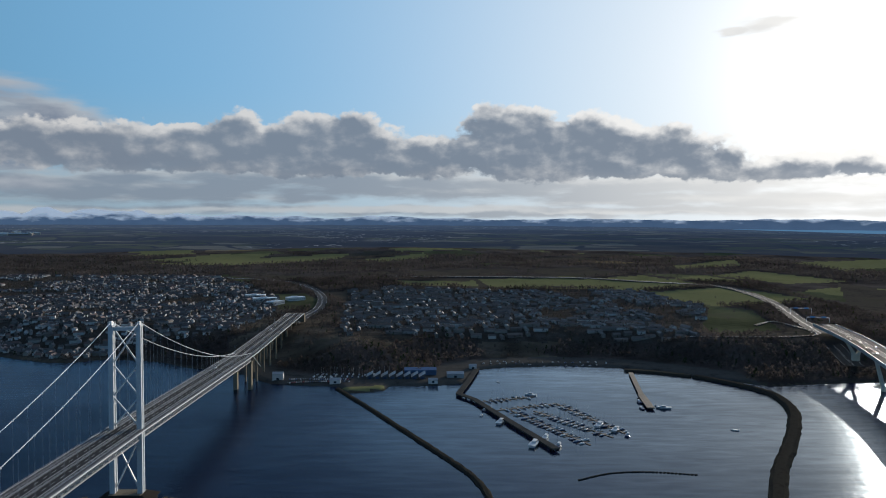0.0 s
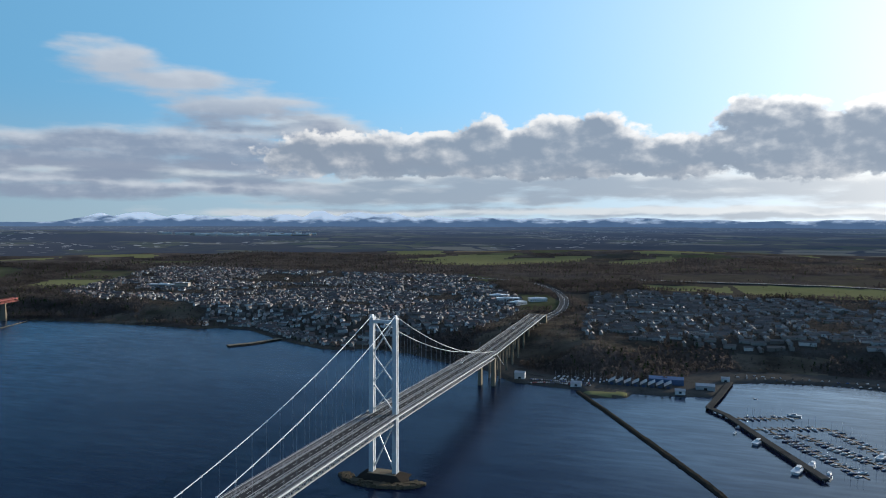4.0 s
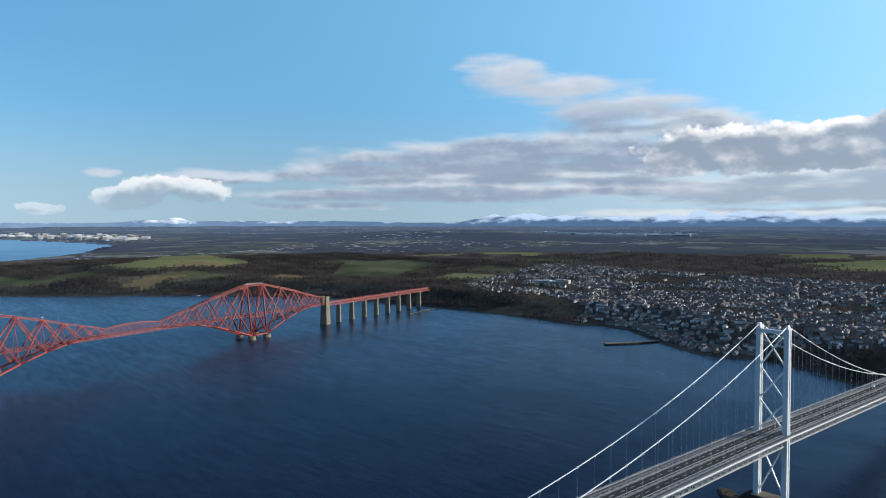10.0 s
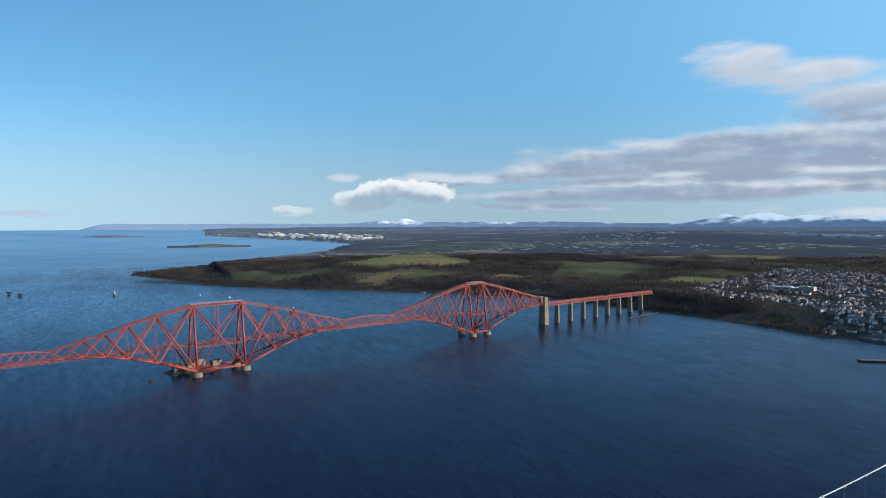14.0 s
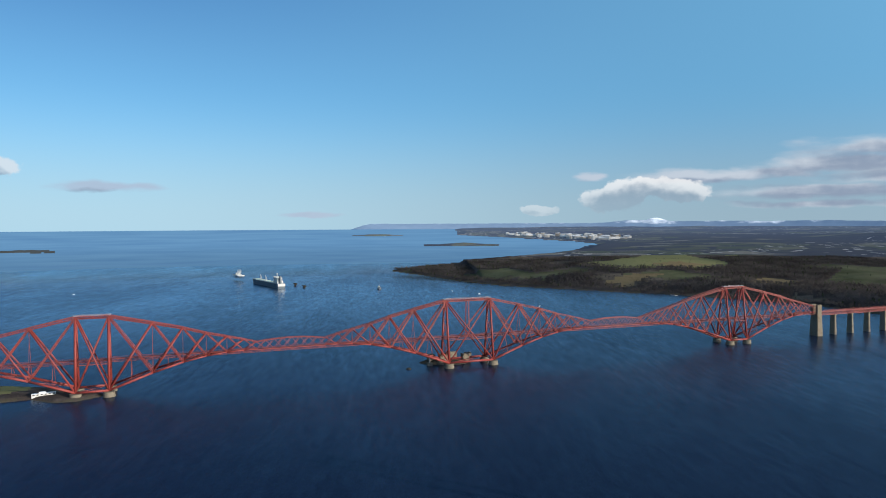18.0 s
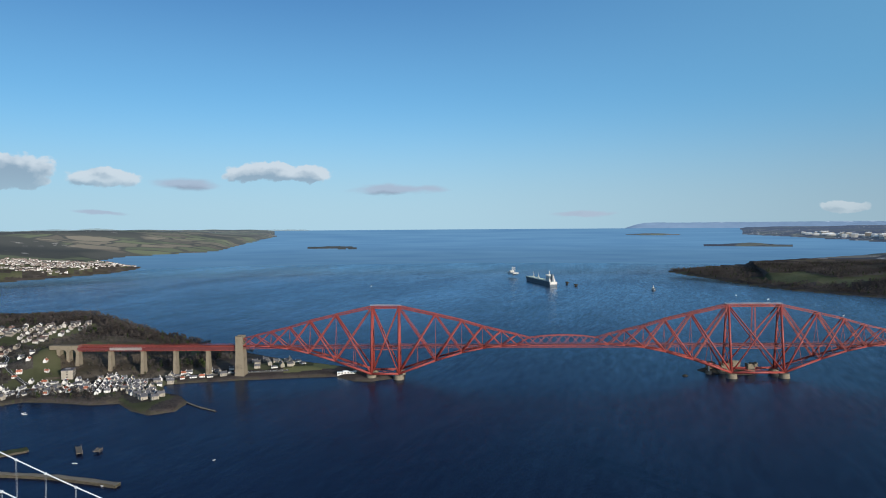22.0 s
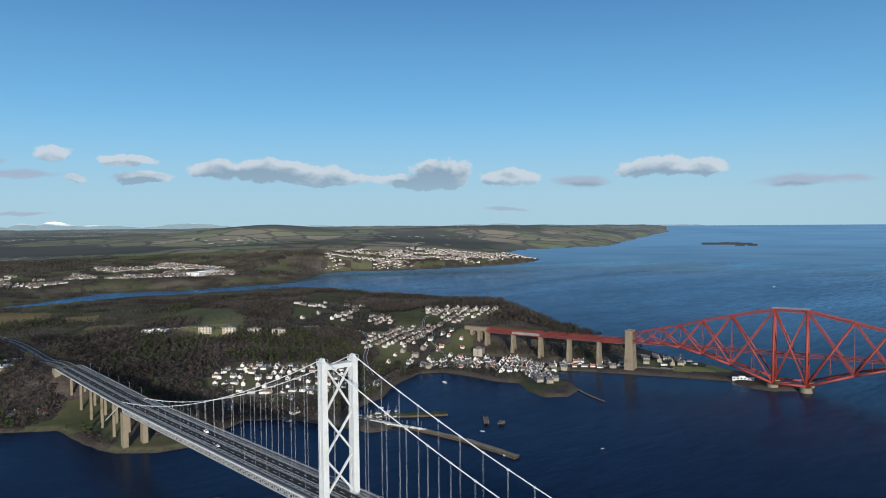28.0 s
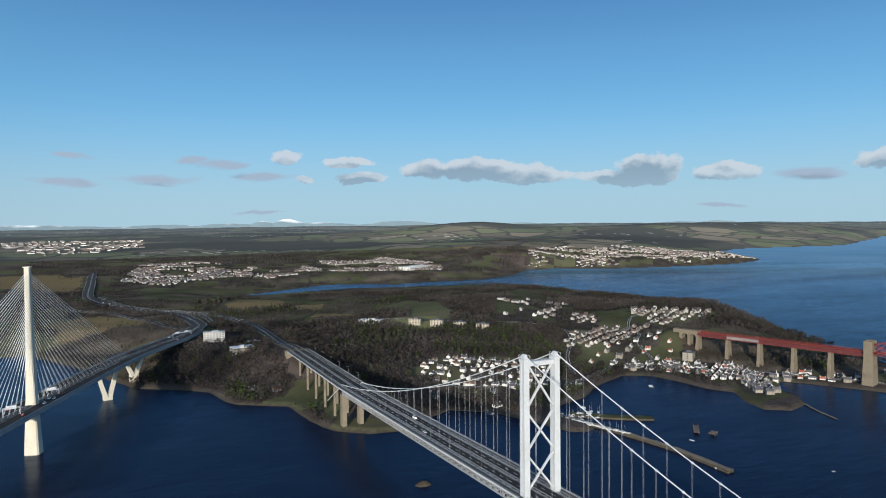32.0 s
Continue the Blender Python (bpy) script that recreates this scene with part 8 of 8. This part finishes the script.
part("lantern", Shape().prism(*GRANITE_RINGS(1.3, 1.0, 5, 11, 0, 0, 8)).prism(*GRANITE_RINGS(1.6, 0.3, 11, 13, 0, 0, 8)), M_SHIPWHITE, beacon)

# larger buildings
def block(name, label, cat, x, y, rz, L, W, h, mat, floors, roof=None, group=""):
    b = thing(name, label, cat, far_pose(x, y, ground_z(x, y), rz), group)
    part("wall", Shape().box(-L / 2, -W / 2, -4, L / 2, W / 2, h), mat, b)
    part("roof", Shape().box(-L / 2 - 0.4, -W / 2 - 0.4, h, L / 2 + 0.4, W / 2 + 0.4, h + 0.7).box(-L * 0.2, -W * 0.25, h + 0.7, L * 0.1, W * 0.25, h + 2.6), roof or M_SHED, b)
    fh = h / floors
    for s in (-1, 1):
        for f in range(floors):
            n = max(2, int(L / 5))
            for i in range(n):
                part("window", WINB, None, b, m=pose(-L / 2 + L * (i + 0.5) / n, s * W / 2, f * fh + fh * 0.35))
    for f in range(floors):
        for s in (-1, 1):
            part("window", WINB, None, b, m=pose(s * L / 2, 0, f * fh + fh * 0.35, 0, 0, 90))
    return b


WINB = Shape().box(-1.3, -0.08, 0, 1.3, 0.08, 1.5).mesh("window", M_GLASS)
block("hotel", "white five-storey hotel block on the wooded shore hill", "hotel", -113, -1308, -8, 36, 15, 17, M_WHITEWALL, 5)
block("office", "low grey building with a white roof on the wooded hill", "building", -146, -1186, 12, 36, 20, 8, M_STONEWALL, 2, M_CABLE)
block("office", "small grey building with a pale roof beside the hotel", "building", -172, -1250, -20, 22, 14, 6, M_STONEWALL, 2, M_CABLE)
for x, y in ((-489, -1287), (-522, -1255), (-556, -1222), (-592, -1196)):
    block("flats", "pale four-storey block of flats", "flats", x, y, -38, 24, 13, 12, M_CREAMWALL, 4, M_SLATE, "blocks of flats")
block("sports_hall", "long white sports hall by the green playing field", "hall", -418, -1351, -35, 46, 18, 7, M_WHITEWALL, 1, M_CABLE)
block("school", "big tan block with a long white wing", "school", -1500, 1790, 20, 42, 22, 17, M_CREAMWALL, 4)
block("school_wing", "long low white-roofed wing beside the tan block", "school", -1575, 1800, 12, 110, 20, 8, M_WHITEWALL, 2, M_CABLE)
for x, y, rz, L, h in ((-460, 1810, 20, 60, 9), (-420, 1760, 60, 40, 8), (-500, 1870, 0, 50, 7), (-385, 1830, 30, 46, 8)):
    block("warehouse", "pale roofed commercial shed near the road junction", "warehouse", x, y, rz, L, 24, h, M_WHITEWALL, 1, M_CABLE, "commercial sheds")
block("shore_house", "white waterside house on the wooded point", "house", -2307, 880, 30, 22, 10, 6, M_WHITEWALL, 2, M_SLATE)
block("shore_house", "white pier-head building by the stone jetty", "house", -1545, 1262, 30, 26, 11, 7, M_WHITEWALL, 2, M_SLATE)
block("shore_shed", "row of white huts on the shore by the railway tower", "hut", -1012, -520, 120, 30, 5, 2.6, M_WHITEWALL, 1, M_CABLE)
block("hotel", "grey stone hotel behind the village", "hotel", -828, -905, 35, 20, 16, 12, M_STONEWALL, 3, M_SLATE)
block("superstore", "long white superstore on the far shore of the inlet", "shop", -1120, -2960, 35, 150, 60, 11, M_WHITEWALL, 1, M_CABLE)

# ---- woods: bare winter trees, too many to count ----
def tree_variants(rng, n, evergreen):
    """Small tree shapes: a trunk with limbs and a crown of loose twig clumps with gaps."""
    out = []
    for _ in range(n):
        V, F, M = [], [], []
        hgt = rng.uniform(0.85, 1.15)
        for i in range(3):
            a = 2 * math.pi * i / 3
            V.append((0.028 * math.cos(a), 0.028 * math.sin(a), -0.1))
        V.append((rng.uniform(-.04, .04), rng.uniform(-.04, .04), 0.62 * hgt))
        F += [(0, 1, 3), (1, 2, 3), (2, 0, 3)]
        M += [1, 1, 1]
        for _ in range(3):
            a, z0 = rng.uniform(0, 6.28), rng.uniform(0.22, 0.4)
            o = len(V)
            V += [(0, 0, z0), (0.02, 0.0, z0 + 0.05), (0.27 * math.cos(a), 0.27 * math.sin(a), z0 + rng.uniform(0.2, 0.42))]
            F.append((o, o + 1, o + 2)), M.append(1)
        k = 16 if evergreen else 15
        for j in range(k):
            t = (j + 0.5) / k
            a = j * 2.399 + rng.uniform(-.5, .5)
            if evergreen:
                z, r = 0.15 + 0.8 * t, 0.24 * (1 - 0.75 * t) * rng.uniform(0.5, 1)
            else:
                z, r = 0.34 + 0.62 * t * hgt, 0.36 * math.sin(math.pi * min(0.97, 0.18 + 0.8 * t)) * rng.uniform(0.35, 1.05)
            c = Vector((r * math.cos(a), r * math.sin(a), z))
            e1 = Vector((rng.gauss(0, 1), rng.gauss(0, 1), rng.gauss(0, 0.7))).normalized() * rng.uniform(0.14, 0.24)
            e2 = Vector((rng.gauss(0, 1), rng.gauss(0, 1), rng.gauss(0, 1) + 0.4)).normalized() * rng.uniform(0.11, 0.2)
            o = len(V)
            V += [tuple(c - e1), tuple(c + e1 * 0.8 - e2 * 0.4), tuple(c + e2)]
            F.append((o, o + 1, o + 2)), M.append(0)
        out.append((np.array(V), np.array(F), np.array(M)))
    return out


def wood(name, label, X, Y, H, variants, rng, mats):
    Z = height(X, Y)
    ok = Z > 1.6
    X, Y, Z, H = X[ok], Y[ok], Z[ok], H[ok]
    which, rot = rng.randint(len(variants), size=len(X)), rng.uniform(0, 6.283, len(X))
    cos, faces, mis, base = [], [], [], 0
    for k, (V, F, M) in enumerate(variants):
        s = which == k
        if not s.any():
            continue
        c, sn = np.cos(rot[s])[:, None], np.sin(rot[s])[:, None]
        h = H[s][:, None]
        px = X[s][:, None] + (V[:, 0] * c - V[:, 1] * sn) * h
        py = Y[s][:, None] + (V[:, 0] * sn + V[:, 1] * c) * h
        pz = Z[s][:, None] + V[:, 2] * h
        co = np.stack(warp(px, py, pz), -1).reshape(-1, 3)
        f = (F[None] + (np.arange(s.sum()) * len(V))[:, None, None]).reshape(-1, 3) + base
        cos.append(co), faces.append(f), mis.append(np.tile(M, s.sum()))
        base += len(co)
    co, f, mi = np.concatenate(cos), np.concatenate(faces), np.concatenate(mis)
    me = bpy.data.meshes.new(name)
    me.vertices.add(len(co)), me.loops.add(len(f) * 3), me.polygons.add(len(f))
    me.vertices.foreach_set("co", co.astype(np.float32).ravel())
    me.loops.foreach_set("vertex_index", f.astype(np.int32).ravel())
    me.polygons.foreach_set("loop_start", np.arange(0, len(f) * 3, 3, dtype=np.int32))
    for m in mats:
        me.materials.append(m)
    me.polygons.foreach_set("material_index", mi.astype(np.int32))
    me.update(calc_edges=True)
    return tagged(new(name, me), label, "woodland", kind="stuff")


tr = np.random.RandomState(5)
rt = random.Random(5)
bare, pine = tree_variants(rt, 9, False), tree_variants(rt, 4, True)


def scatter(x0, x1, y0, y1, gap):
    gx, gy = np.meshgrid(np.arange(x0, x1, gap), np.arange(y0, y1, gap))
    X, Y = gx.ravel() + tr.uniform(-.6, .6, gx.size) * gap, gy.ravel() + tr.uniform(-.6, .6, gx.size) * gap
    A = np.degrees(np.arctan2(-X, Y))
    A = np.where(A < -90, A + 360, A)
    s = (A > -36) & (A < 193)
    return X[s], Y[s]


for name, label, area, gap, size in (("woodland", "bare brown winter woodland on the northern shore", (-1500, 330, -2100, -760), 6.8, 11.0),
                                     ("woodland", "dark leafless trees on the southern bank", (-1750, 1000, 1020, 2300), 8.2, 10.5),
                                     ("woodland", "winter woods on the wooded point", (-3700, -1500, -120, 2300), 11.5, 12.0),
                                     ("woodland", "scrubby winter woods behind the northern hills", (-1400, 330, -2650, -2100), 15.0, 10.0),
                                     ("woodland", "far shelter belts and woods", (-2600, 1700, 2300, 3700), 18.5, 11.0),
                                     ("woodland", "far northern woods and hedges", (-2600, 500, -4300, -2650), 18.0, 10.0)):
    X, Y = scatter(*area, gap)
    kind = cover(X, Y, height(X, Y))
    p = np.select([kind == 1, kind == 0, kind == 6, kind == 7], [1.0, np.where(Y < 0, 0.45, 0.35), np.where(Y > 0, 0.52, 0.42), 0.04], np.where(Y < 0, 0.03, 0.008))
    s = tr.uniform(size=len(X)) < p
    # keep the bridge decks and their roads clear
    bx, by = X + 275.2, Y - 606.6
    lx = bx * math.cos(radians(2.068)) + by * math.sin(radians(2.068))
    s &= ~((np.abs(lx) < 24) & (((Y < -700) & (Y > -1150)) | ((Y > 1000) & (Y < 1500))))
    for line, w in ROAD_LINES:
        s &= line_dist(line, X, Y) > w / 2 + 5
    s &= ~((Y < -2080) & (Y > -2620) & (X > -1050) & (X < 0) & (tr.uniform(size=len(X)) < 0.85))
    X, Y = X[s], Y[s]
    Hs = size * tr.uniform(0.55, 1.25, len(X)) * np.where(kind[s] == 1, 1.0, 0.6)
    ever = tr.uniform(size=len(X)) < np.where(Y < 0, 0.05 + 0.35 * (fbm(X, Y, 190, 2, 66) > 0.6), 0.07)
    wood(name, label, X[~ever], Y[~ever], Hs[~ever], bare, tr, [M_TWIGS, M_BARK])
    wood("evergreens", "dark evergreen trees among the bare woods", X[ever], Y[ever], Hs[ever], pine, tr, [M_EVERGREEN, M_BARK])
